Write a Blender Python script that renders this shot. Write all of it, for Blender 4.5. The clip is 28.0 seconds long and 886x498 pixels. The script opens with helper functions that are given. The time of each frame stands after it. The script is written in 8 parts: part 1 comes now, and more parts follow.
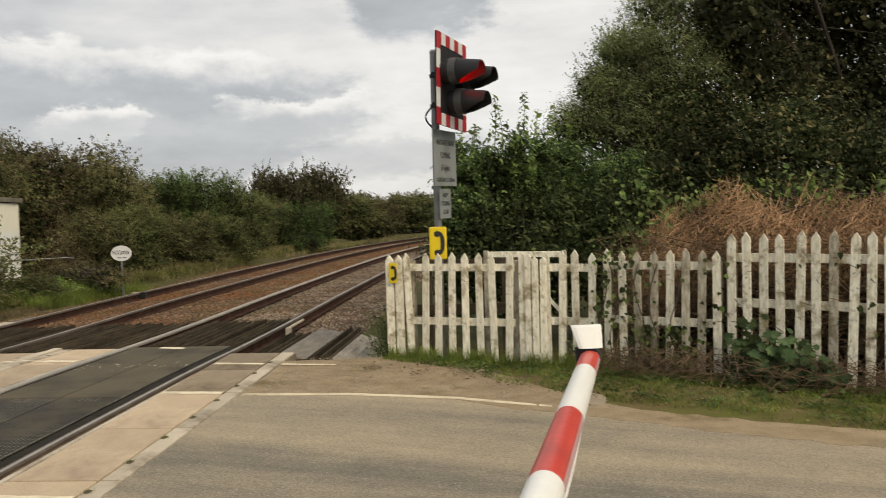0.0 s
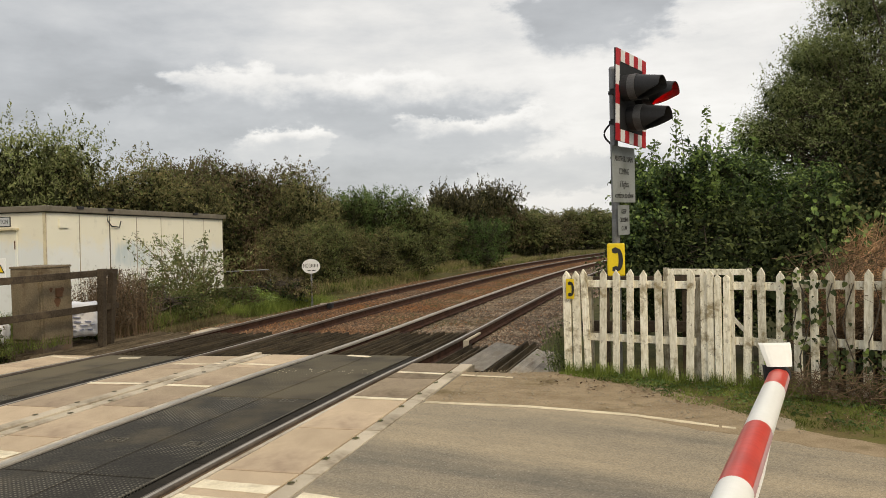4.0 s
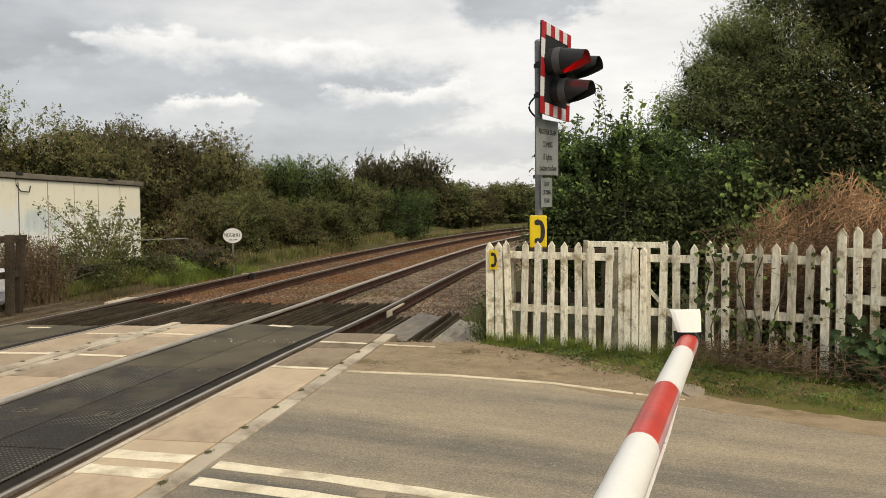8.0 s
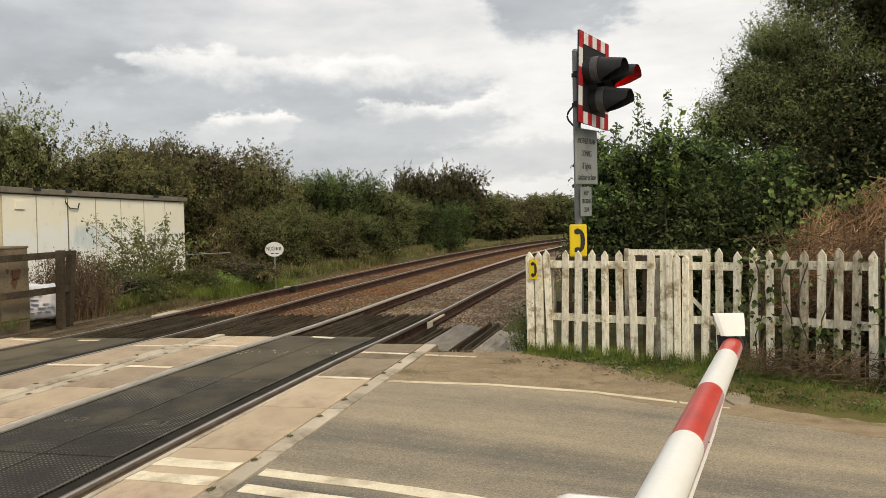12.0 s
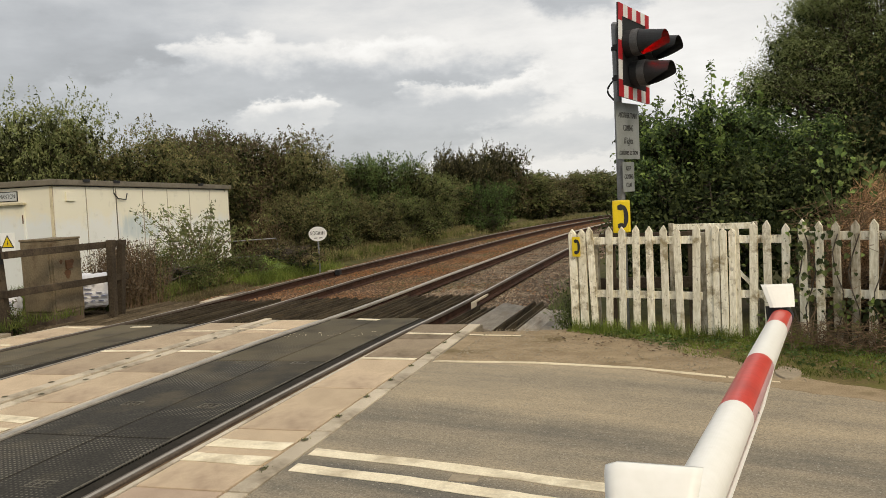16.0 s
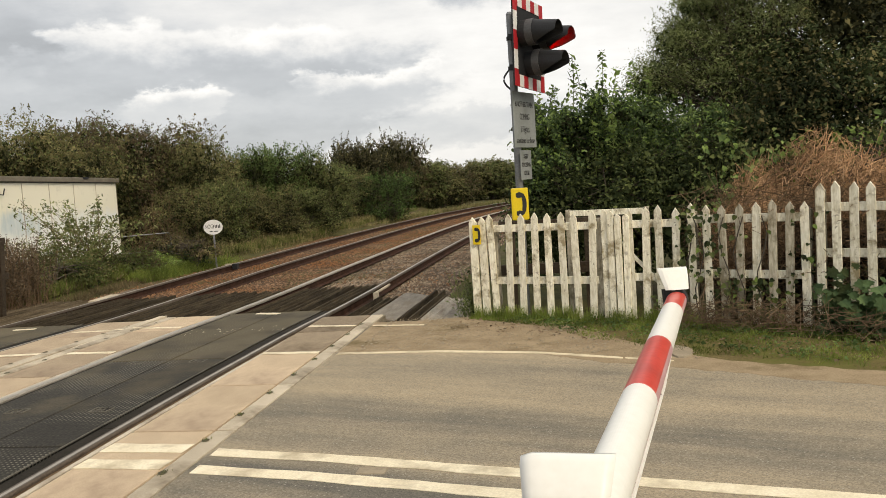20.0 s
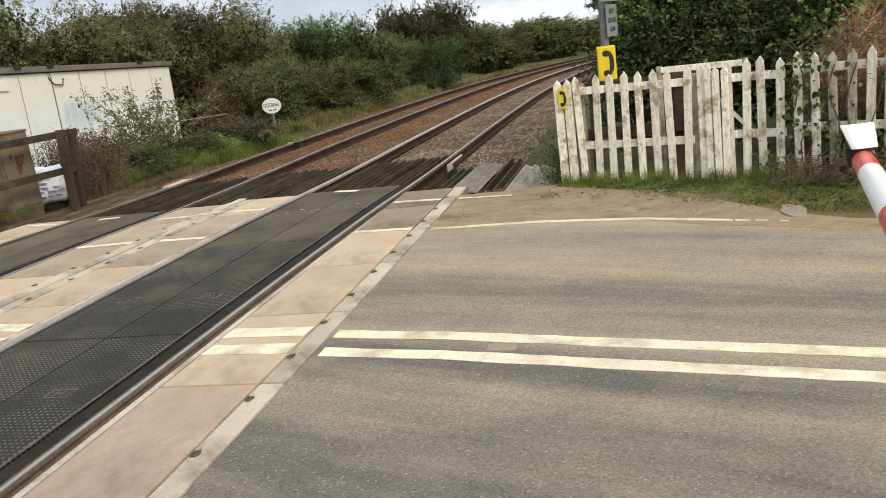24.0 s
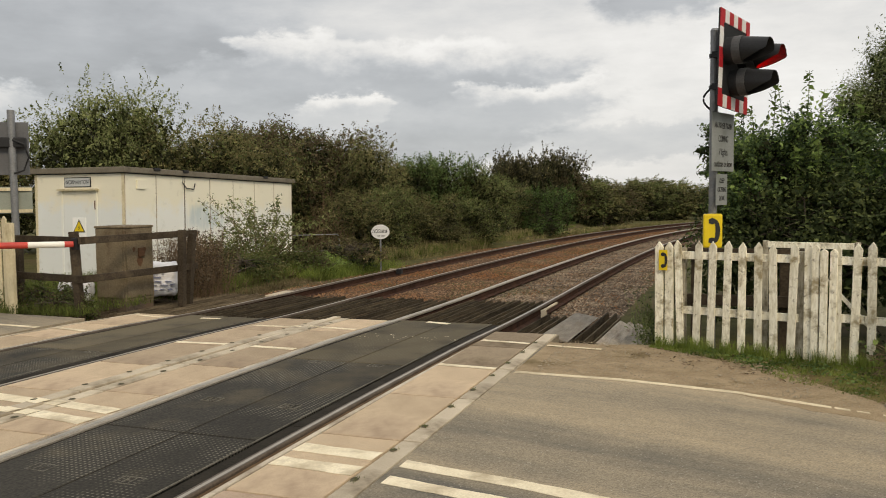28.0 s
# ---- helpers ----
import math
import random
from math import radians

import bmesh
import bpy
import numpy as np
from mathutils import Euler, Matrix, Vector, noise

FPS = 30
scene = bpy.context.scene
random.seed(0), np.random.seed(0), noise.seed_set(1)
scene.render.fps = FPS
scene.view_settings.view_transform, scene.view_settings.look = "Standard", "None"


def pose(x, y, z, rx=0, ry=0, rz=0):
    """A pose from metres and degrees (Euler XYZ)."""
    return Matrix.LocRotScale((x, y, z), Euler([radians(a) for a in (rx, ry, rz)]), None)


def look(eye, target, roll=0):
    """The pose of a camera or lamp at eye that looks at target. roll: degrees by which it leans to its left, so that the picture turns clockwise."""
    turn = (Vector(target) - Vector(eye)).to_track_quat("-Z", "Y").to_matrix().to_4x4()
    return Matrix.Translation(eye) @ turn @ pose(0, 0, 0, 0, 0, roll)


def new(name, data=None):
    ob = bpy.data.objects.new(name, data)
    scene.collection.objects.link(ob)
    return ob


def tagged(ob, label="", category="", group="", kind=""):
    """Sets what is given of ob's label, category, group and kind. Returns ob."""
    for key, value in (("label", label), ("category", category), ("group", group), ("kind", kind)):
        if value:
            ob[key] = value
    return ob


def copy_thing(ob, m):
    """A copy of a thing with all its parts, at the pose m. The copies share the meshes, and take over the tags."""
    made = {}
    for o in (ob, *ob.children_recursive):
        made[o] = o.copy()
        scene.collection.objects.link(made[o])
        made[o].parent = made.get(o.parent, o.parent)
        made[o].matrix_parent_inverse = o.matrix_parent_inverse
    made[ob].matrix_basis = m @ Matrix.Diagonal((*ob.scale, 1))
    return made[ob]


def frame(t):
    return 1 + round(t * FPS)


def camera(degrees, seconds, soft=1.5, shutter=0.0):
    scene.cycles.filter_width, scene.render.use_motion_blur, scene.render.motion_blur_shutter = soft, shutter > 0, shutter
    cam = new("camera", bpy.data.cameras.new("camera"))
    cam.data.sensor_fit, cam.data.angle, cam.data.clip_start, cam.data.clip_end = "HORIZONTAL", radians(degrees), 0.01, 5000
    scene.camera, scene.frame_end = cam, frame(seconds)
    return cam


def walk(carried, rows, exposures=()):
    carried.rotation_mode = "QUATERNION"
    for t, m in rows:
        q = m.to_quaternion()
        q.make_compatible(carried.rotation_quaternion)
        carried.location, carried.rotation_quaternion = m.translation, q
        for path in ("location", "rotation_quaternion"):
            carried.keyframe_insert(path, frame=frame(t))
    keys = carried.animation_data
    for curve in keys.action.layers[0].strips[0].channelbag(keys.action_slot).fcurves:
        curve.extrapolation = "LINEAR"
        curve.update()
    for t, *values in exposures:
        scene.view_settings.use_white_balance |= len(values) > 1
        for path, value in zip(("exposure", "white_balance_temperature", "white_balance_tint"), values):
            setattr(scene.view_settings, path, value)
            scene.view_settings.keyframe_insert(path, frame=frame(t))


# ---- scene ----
cam = camera(57.0, 28.0, soft=0.8, shutter=0.4)
PATH = [
    (0, (0.483, 0.173, 1.602), (0.356, 2.167, 1.493), -1.6),
    (0.5, (0.442, 0.042, 1.614), (0.196, 2.025, 1.536), -1.2),
    (1, (0.436, -0.007, 1.626), (0.093, 1.961, 1.526), -0.9),
    (1.5, (0.454, -0.01, 1.627), (0.049, 1.945, 1.504), -0.8),
    (2, (0.441, -0.015, 1.614), (-0.027, 1.925, 1.474), -0.9),
    (2.5, (0.447, -0.027, 1.633), (-0.105, 1.891, 1.509), -1.8),
    (4.5, (0.462, 0.004, 1.605), (-0.068, 1.932, 1.556), -1.8),
    (5, (0.468, 0.008, 1.609), (-0.035, 1.943, 1.543), -2.6),
    (5.5, (0.467, 0.021, 1.598), (-0.021, 1.959, 1.525), -2.4),
    (6, (0.466, 0.004, 1.604), (-0.016, 1.943, 1.525), -2.2),
    (6.5, (0.472, 0.009, 1.6), (0.001, 1.952, 1.527), -2.2),
    (7, (0.472, 0.003, 1.604), (0.03, 1.952, 1.536), -2.1),
    (7.5, (0.47, 0.015, 1.606), (0.068, 1.972, 1.514), -1.6),
    (8, (0.472, 0.011, 1.581), (0.108, 1.973, 1.452), -0.6),
    (8.5, (0.467, 0.04, 1.594), (0.199, 2.017, 1.461), -2.6),
    (8.7, (0.461, 0.04, 1.592), (0.247, 2.024, 1.458), -3.5),
    (9, (0.41, 0.047, 1.58), (0.156, 2.022, 1.399), -5.0),
    (9.5, (0.345, 0.009, 1.581), (-0.061, 1.952, 1.342), -6.3),
    (10, (0.371, -0.002, 1.581), (-0.019, 1.945, 1.336), -6.7),
    (10.5, (0.421, -0.003, 1.579), (0.034, 1.949, 1.372), -6.1),
    (11, (0.453, -0.04, 1.567), (0.03, 1.909, 1.414), -2.9),
    (11.5, (0.468, -0.031, 1.564), (0.012, 1.914, 1.468), -1.2),
    (13.5, (0.471, -0.04, 1.55), (-0.008, 1.899, 1.45), -2.8),
    (14, (0.467, -0.036, 1.551), (-0.038, 1.897, 1.463), -2.7),
    (14.5, (0.459, -0.028, 1.55), (-0.072, 1.898, 1.458), -2.5),
    (15, (0.462, -0.03, 1.55), (-0.088, 1.889, 1.438), -2.5),
    (15.5, (0.467, -0.037, 1.55), (-0.093, 1.879, 1.421), -2.8),
    (16, (0.47, -0.04, 1.55), (-0.088, 1.876, 1.411), -3.0),
    (16.5, (0.468, -0.038, 1.55), (-0.096, 1.876, 1.414), -3.2),
    (17, (0.471, -0.04, 1.55), (-0.092, 1.874, 1.409), -3.2),
    (17.5, (0.471, -0.041, 1.55), (-0.074, 1.877, 1.404), -3.2),
    (18, (0.47, -0.041, 1.55), (-0.048, 1.886, 1.41), -3.5),
    (18.5, (0.469, -0.02, 1.552), (0.015, 1.921, 1.394), -4.1),
    (19, (0.448, -0.01, 1.549), (0.063, 1.942, 1.347), -4.1),
    (19.5, (0.451, -0.013, 1.554), (0.104, 1.947, 1.357), -4.2),
    (20, (0.452, -0.016, 1.554), (0.131, 1.949, 1.375), -3.8),
    (20.5, (0.408, -0.011, 1.567), (0.119, 1.96, 1.394), -4.4),
    (22.5, (0.06, 0.207, 1.564), (-0.044, 2.192, 1.344), -1.2),
    (23, (0.102, 0.165, 1.566), (-0.145, 2.146, 1.435), 1.7),
    (23.5, (0.07, 0.197, 1.561), (-0.3, 2.158, 1.43), -0.4),
    (23.7, (0.051, 0.156, 1.608), (-0.39, 2.087, 1.329), -6.1),
    (24, (0.035, 0.101, 1.593), (-0.423, 1.987, 1.109), -7.4),
    (24.2, (0.033, 0.107, 1.59), (-0.537, 1.968, 1.13), -8.7),
    (24.5, (0.093, 0.11, 1.591), (-0.561, 1.961, 1.209), -11.3),
    (25, (0.046, 0.126, 1.606), (-0.502, 2.027, 1.312), -11.2),
    (25.2, (0.046, 0.073, 1.608), (-0.507, 1.977, 1.344), -8.9),
    (25.5, (0.023, -0.004, 1.61), (-0.644, 1.861, 1.332), -7.6),
    (26, (0.02, -0.034, 1.616), (-0.725, 1.798, 1.317), -7.5),
    (26.5, (0.044, 0.017, 1.614), (-0.604, 1.887, 1.328), -7.8),
    (27, (0.043, 0.041, 1.599), (-0.515, 1.948, 1.371), -4.3),
    (27.5, (0.094, 0.091, 1.591), (-0.515, 1.993, 1.474), -0.7),
    (28, (0.095, 0.063, 1.593), (-0.578, 1.942, 1.459), -0.6),
]
# the clip's camera brightens and darkens a little on the way: seconds, stops, kelvin, tint
EXPOSURES = [(0, -0.03, 7150, 10), (1, 0.1, 7150, 10), (2, 0.12, 7150, 10), (5, 0.02, 7150, 10), (8, 0.1, 7150, 10), (10, 0.2, 7150, 10), (11, 0.15, 7150, 10), (14, 0.05, 7150, 10), (17, 0.03, 7150, 10), (20, 0.16, 7150, 10), (22.5, -0.06, 7150, 10), (23.4, -0.14, 7150, 10), (24, 0.36, 6350, 10), (24.6, 0.1, 6800, 10), (25, -0.15, 7150, 10), (26, -0.14, 7150, 10), (27, -0.02, 7150, 10), (27.3, -0.2, 7100, 10), (28, -0.05, 7150, 10)]
walk(cam, [(t, look(eye, target, roll)) for t, eye, target, roll in PATH], EXPOSURES)


# ---- sky and sun: an overcast afternoon ----
world = bpy.data.worlds.new("sky")
scene.world = world
world.use_nodes = True
wn, wl = world.node_tree.nodes, world.node_tree.links
wn.clear()
w_out = wn.new("ShaderNodeOutputWorld")
w_bg = wn.new("ShaderNodeBackground")
w_sky = wn.new("ShaderNodeTexSky")
w_sky.sky_type, w_sky.sun_disc = "NISHITA", False
w_sky.sun_elevation, w_sky.sun_rotation = radians(39), radians(137)
w_skyk = wn.new("ShaderNodeVectorMath")
w_skyk.operation = "SCALE"
w_skyk.inputs[3].default_value = 0.10
w_co = wn.new("ShaderNodeTexCoord")
w_sep = wn.new("ShaderNodeSeparateXYZ")
wl.new(w_co.outputs["Generated"], w_sep.inputs[0])


def w_math(op, a, b=0.0, c=0.0):
    """One arithmetic step on the sky's values."""
    k = wn.new("ShaderNodeMath")
    k.operation = op
    for i, v in enumerate((a, b, c)):
        if isinstance(v, (int, float)):
            k.inputs[i].default_value = v
        else:
            wl.new(v, k.inputs[i])
    return k.outputs[0]


def w_range(v, lo, hi, out_lo, out_hi, smooth=True):
    k = wn.new("ShaderNodeMapRange")
    k.interpolation_type = "SMOOTHSTEP" if smooth else "LINEAR"
    wl.new(v, k.inputs[0])
    for i, q in enumerate((lo, hi, out_lo, out_hi)):
        k.inputs[i + 1].default_value = q
    return k.outputs[0]


def w_noise(scale, detail, rough, squash, shift=0.0):
    mp = wn.new("ShaderNodeMapping")
    mp.inputs["Scale"].default_value = (1, 1, squash)
    mp.inputs["Location"].default_value = (shift, shift * 0.7, 0)
    wl.new(w_co.outputs["Generated"], mp.inputs["Vector"])
    k = wn.new("ShaderNodeTexNoise")
    k.inputs["Scale"].default_value, k.inputs["Detail"].default_value, k.inputs["Roughness"].default_value = scale, detail, rough
    wl.new(mp.outputs[0], k.inputs["Vector"])
    return w_math("SUBTRACT", k.outputs[0], 0.5)


# bearing and height of the sky in degrees, ruffled so that cloud edges billow
w_az = w_math("MULTIPLY", w_math("ARCTAN2", w_sep.outputs["X"], w_sep.outputs["Y"]), 57.2958)
w_el = w_math("MULTIPLY", w_math("ARCSINE", w_sep.outputs["Z"]), 57.2958)
w_n1, w_n2, w_n3 = w_noise(15.0, 7.0, 0.58, 2.2), w_noise(16.0, 8.0, 0.60, 1.6, 3.0), w_noise(6.0, 9.0, 0.58, 3.2, 7.0)
w_azr = w_math("MULTIPLY_ADD", w_n1, 13.0, w_az)
w_elr = w_math("MULTIPLY_ADD", w_n2, 4.2, w_el)
# thin high cloud: brighter towards the hidden sun, mottled
w_val = w_math("ADD", w_range(w_az, -48.0, -4.0, 0.55, 0.85), w_math("MULTIPLY", w_n3, 0.60))
# cloud banks: bearing, height, half width, half height, brightness of the top and of the base, cover
for az, el, wide, tall, top, low, cover in (
    (-43.0, 11.0, 13.0, 4.6, 0.60, 0.44, 0.85), (-37.0, 6.6, 8.0, 2.2, 0.66, 0.54, 0.7), (-48.0, 5.6, 5.0, 1.6, 0.86, 0.60, 0.8),
    (-5.0, 14.6, 7.0, 2.0, 0.42, 0.46, 0.85), (-70.0, 10.0, 14.0, 4.0, 0.85, 0.55, 0.8), (35.0, 11.0, 14.0, 3.0, 0.92, 0.62, 0.8),
    (-21.0, 4.4, 10.0, 2.2, 0.60, 0.50, 0.80), (-29.5, 9.2, 5.5, 2.0, 0.98, 0.54, 0.92), (-19.5, 8.9, 10.0, 1.9, 0.97, 0.52, 0.92),
    (-13.0, 6.6, 6.5, 1.3, 1.00, 0.62, 0.9), (-26.8, 5.9, 3.4, 1.3, 1.04, 0.70, 0.9), (-5.0, 3.6, 9.0, 1.3, 0.66, 0.60, 0.6), (-4.0, 1.4, 14.0, 1.2, 0.86, 0.78, 0.8),
):
    v = w_math("DIVIDE", w_math("SUBTRACT", w_elr, el), tall)
    h = w_math("DIVIDE", w_math("SUBTRACT", w_azr, az), wide)
    vv = w_math("MAXIMUM", v, w_math("DIVIDE", v, 1.9))
    r = w_math("SQRT", w_math("ADD", w_math("MULTIPLY", h, h), w_math("MULTIPLY", vv, vv)))
    inside = w_range(r, 1.05, 0.62, 0.0, cover)
    tone = w_math("MULTIPLY_ADD", w_n3, 0.36, w_range(v, -0.5, 0.85, low, top))
    w_val = w_math("MULTIPLY_ADD", inside, w_math("SUBTRACT", tone, w_val), w_val)
w_cool = wn.new("ShaderNodeMix")        # shaded cloud is bluer than lit cloud
w_cool.data_type = "RGBA"
w_cool.inputs[6].default_value, w_cool.inputs[7].default_value = (0.915, 0.99, 1.105, 1), (0.97, 1.0, 1.045, 1)
wl.new(w_range(w_val, 0.5, 0.9, 0.0, 1.0), w_cool.inputs[0])
w_tint = wn.new("ShaderNodeVectorMath")
w_tint.operation = "SCALE"
wl.new(w_cool.outputs[2], w_tint.inputs[0])
wl.new(w_val, w_tint.inputs[3])
w_mix = wn.new("ShaderNodeMix")
w_mix.data_type = "RGBA"
w_mix.inputs[0].default_value = 0.93
wl.new(w_sky.outputs[0], w_skyk.inputs[0])
wl.new(w_skyk.outputs[0], w_mix.inputs[6])
wl.new(w_tint.outputs[0], w_mix.inputs[7])
# an overcast sky is brightest overhead
w_gain = wn.new("ShaderNodeVectorMath")
w_gain.operation = "SCALE"
wl.new(w_mix.outputs[2], w_gain.inputs[0])
wl.new(w_range(w_sep.outputs["Z"], 0.28, 0.9, 1.0, 1.4, False), w_gain.inputs[3])
wl.new(w_gain.outputs[0], w_bg.inputs[0])
wl.new(w_bg.outputs[0], w_out.inputs[0])
w_bg.inputs[1].default_value = 1.0

sun = new("sun", bpy.data.lights.new("sun", "SUN"))
sun.data.energy, sun.data.angle, sun.data.color = 1.5, radians(16), (1.0, 0.87, 0.66)
sun.matrix_world = look((17, -18, 20), (0, 0, 0))

# ---- materials ----
def nodes_of(name):
    m = bpy.data.materials.new(name)
    m.use_nodes = True
    return m, m.node_tree.nodes, m.node_tree.links, m.node_tree.nodes["Principled BSDF"]


def surface(name, dark, light, scale=6.0, rough=0.7, bump=0.25, grain=60.0, stain=None, stain_scale=0.8, stain_at=(0.5, 0.68), metal=0.0, spec=0.4, stretch=(1, 1, 1), per_piece=0.0, island=False, even_grain=False, grain_mix=0.45):
    """Two-scale procedural surface: mottling, fine grain, and optional stains of another colour."""
    m, n, l, b = nodes_of(name)
    co = n.new("ShaderNodeTexCoord")
    mp = n.new("ShaderNodeMapping")
    mp.inputs["Scale"].default_value = stretch
    l.new(co.outputs["Object"], mp.inputs["Vector"])
    n1, n2 = n.new("ShaderNodeTexNoise"), n.new("ShaderNodeTexNoise")
    n1.inputs["Scale"].default_value, n1.inputs["Detail"].default_value, n1.inputs["Roughness"].default_value = scale, 6, 0.62
    n2.inputs["Scale"].default_value, n2.inputs["Detail"].default_value = grain, 3
    l.new(mp.outputs[0], n1.inputs["Vector"])
    l.new(co.outputs["Object"] if even_grain else mp.outputs[0], n2.inputs["Vector"])
    mixf = n.new("ShaderNodeMath")
    mixf.operation = "MULTIPLY_ADD"
    mixf.inputs[1].default_value = grain_mix
    l.new(n2.outputs[0], mixf.inputs[0])
    half = n.new("ShaderNodeMath")
    half.operation = "MULTIPLY"
    half.inputs[1].default_value = 1.05 - grain_mix
    l.new(n1.outputs[0], half.inputs[0])
    l.new(half.outputs[0], mixf.inputs[2])
    r = n.new("ShaderNodeValToRGB")
    r.color_ramp.elements[0].position, r.color_ramp.elements[1].position = 0.36, 0.68
    r.color_ramp.elements[0].color, r.color_ramp.elements[1].color = (*dark, 1), (*light, 1)
    l.new(mixf.outputs[0], r.inputs[0])
    colour = r.outputs[0]
    if stain:
        n3 = n.new("ShaderNodeTexNoise")
        n3.inputs["Scale"].default_value, n3.inputs["Detail"].default_value, n3.inputs["Roughness"].default_value = stain_scale, 8, 0.65
        l.new(mp.outputs[0], n3.inputs["Vector"])
        rs = n.new("ShaderNodeMapRange")
        rs.inputs[1].default_value, rs.inputs[2].default_value = stain_at
        l.new(n3.outputs[0], rs.inputs[0])
        mx = n.new("ShaderNodeMix")
        mx.data_type = "RGBA"
        mx.inputs[7].default_value = (*stain, 1)
        l.new(rs.outputs[0], mx.inputs[0])
        l.new(colour, mx.inputs[6])
        colour = mx.outputs[2]
    if per_piece:
        src = n.new("ShaderNodeNewGeometry").outputs["Random Per Island"] if island else n.new("ShaderNodeObjectInfo").outputs["Random"]
        mr = n.new("ShaderNodeMapRange")
        mr.inputs[3].default_value, mr.inputs[4].default_value = 1 - per_piece, 1 + per_piece
        l.new(src, mr.inputs[0])
        sc = n.new("ShaderNodeVectorMath")
        sc.operation = "SCALE"
        l.new(colour, sc.inputs[0])
        l.new(mr.outputs[0], sc.inputs[3])
        colour = sc.outputs[0]
    l.new(colour, b.inputs["Base Color"])
    b.inputs["Roughness"].default_value, b.inputs["Metallic"].default_value = rough, metal
    b.inputs["Specular IOR Level"].default_value = spec
    if bump:
        bp = n.new("ShaderNodeBump")
        bp.inputs["Strength"].default_value, bp.inputs["Distance"].default_value = bump, 0.012
        l.new(mixf.outputs[0], bp.inputs["Height"])
        l.new(bp.outputs[0], b.inputs["Normal"])
    return m


def leafy(name, dark, mid, light, rough=0.6, even=0.0):
    """Leaves: colour varies leaf by leaf, with a little light let through; even: how alike the leaves are."""
    m, n, l, b = nodes_of(name)
    dark = tuple(a + (c - a) * even for a, c in zip(dark, mid))
    light = tuple(a + (c - a) * even for a, c in zip(light, mid))
    geo = n.new("ShaderNodeNewGeometry")
    r = n.new("ShaderNodeValToRGB")
    r.color_ramp.elements[0].color, r.color_ramp.elements[1].color = (*dark, 1), (*light, 1)
    e = r.color_ramp.elements.new(0.6)
    e.color = (*mid, 1)
    co = n.new("ShaderNodeTexCoord")
    ns, nf = n.new("ShaderNodeTexNoise"), n.new("ShaderNodeTexNoise")
    ns.inputs["Scale"].default_value, ns.inputs["Detail"].default_value = 1.1, 3
    nf.inputs["Scale"].default_value, nf.inputs["Detail"].default_value = 4.0, 2
    l.new(co.outputs["Object"], ns.inputs["Vector"])
    l.new(co.outputs["Object"], nf.inputs["Vector"])
    spread = n.new("ShaderNodeMapRange")
    spread.inputs[1].default_value, spread.inputs[2].default_value, spread.inputs[3].default_value, spread.inputs[4].default_value = 0.3, 0.7, 0.0, 0.55
    l.new(nf.outputs[0], spread.inputs[0])
    leaf_by_leaf = n.new("ShaderNodeMath")
    leaf_by_leaf.operation = "MULTIPLY_ADD"
    leaf_by_leaf.inputs[1].default_value = 0.45
    l.new(geo.outputs["Random Per Island"], leaf_by_leaf.inputs[0])
    l.new(spread.outputs[0], leaf_by_leaf.inputs[2])
    l.new(leaf_by_leaf.outputs[0], r.inputs[0])
    mr = n.new("ShaderNodeMapRange")
    mr.inputs[1].default_value, mr.inputs[2].default_value, mr.inputs[3].default_value, mr.inputs[4].default_value = 0.32, 0.68, 0.52, 1.48
    l.new(ns.outputs[0], mr.inputs[0])
    sc = n.new("ShaderNodeVectorMath")
    sc.operation = "SCALE"
    l.new(r.outputs[0], sc.inputs[0])
    l.new(mr.outputs[0], sc.inputs[3])
    l.new(sc.outputs[0], b.inputs["Base Color"])
    b.inputs["Roughness"].default_value, b.inputs["Specular IOR Level"].default_value = rough, 0.10
    tr = n.new("ShaderNodeBsdfTranslucent")
    l.new(sc.outputs[0], tr.inputs[0])
    mx = n.new("ShaderNodeMixShader")
    mx.inputs[0].default_value = 0.34
    l.new(b.outputs[0], mx.inputs[1])
    l.new(tr.outputs[0], mx.inputs[2])
    l.new(mx.outputs[0], n["Material Output"].inputs[0])
    return m


M = {}
M["ground"] = surface("ground_soil_and_grass", (0.036, 0.038, 0.012), (0.115, 0.104, 0.038), 2.5, 0.95, 0.6, 30, stain=(0.11, 0.082, 0.046), stain_scale=0.5, spec=0.1)


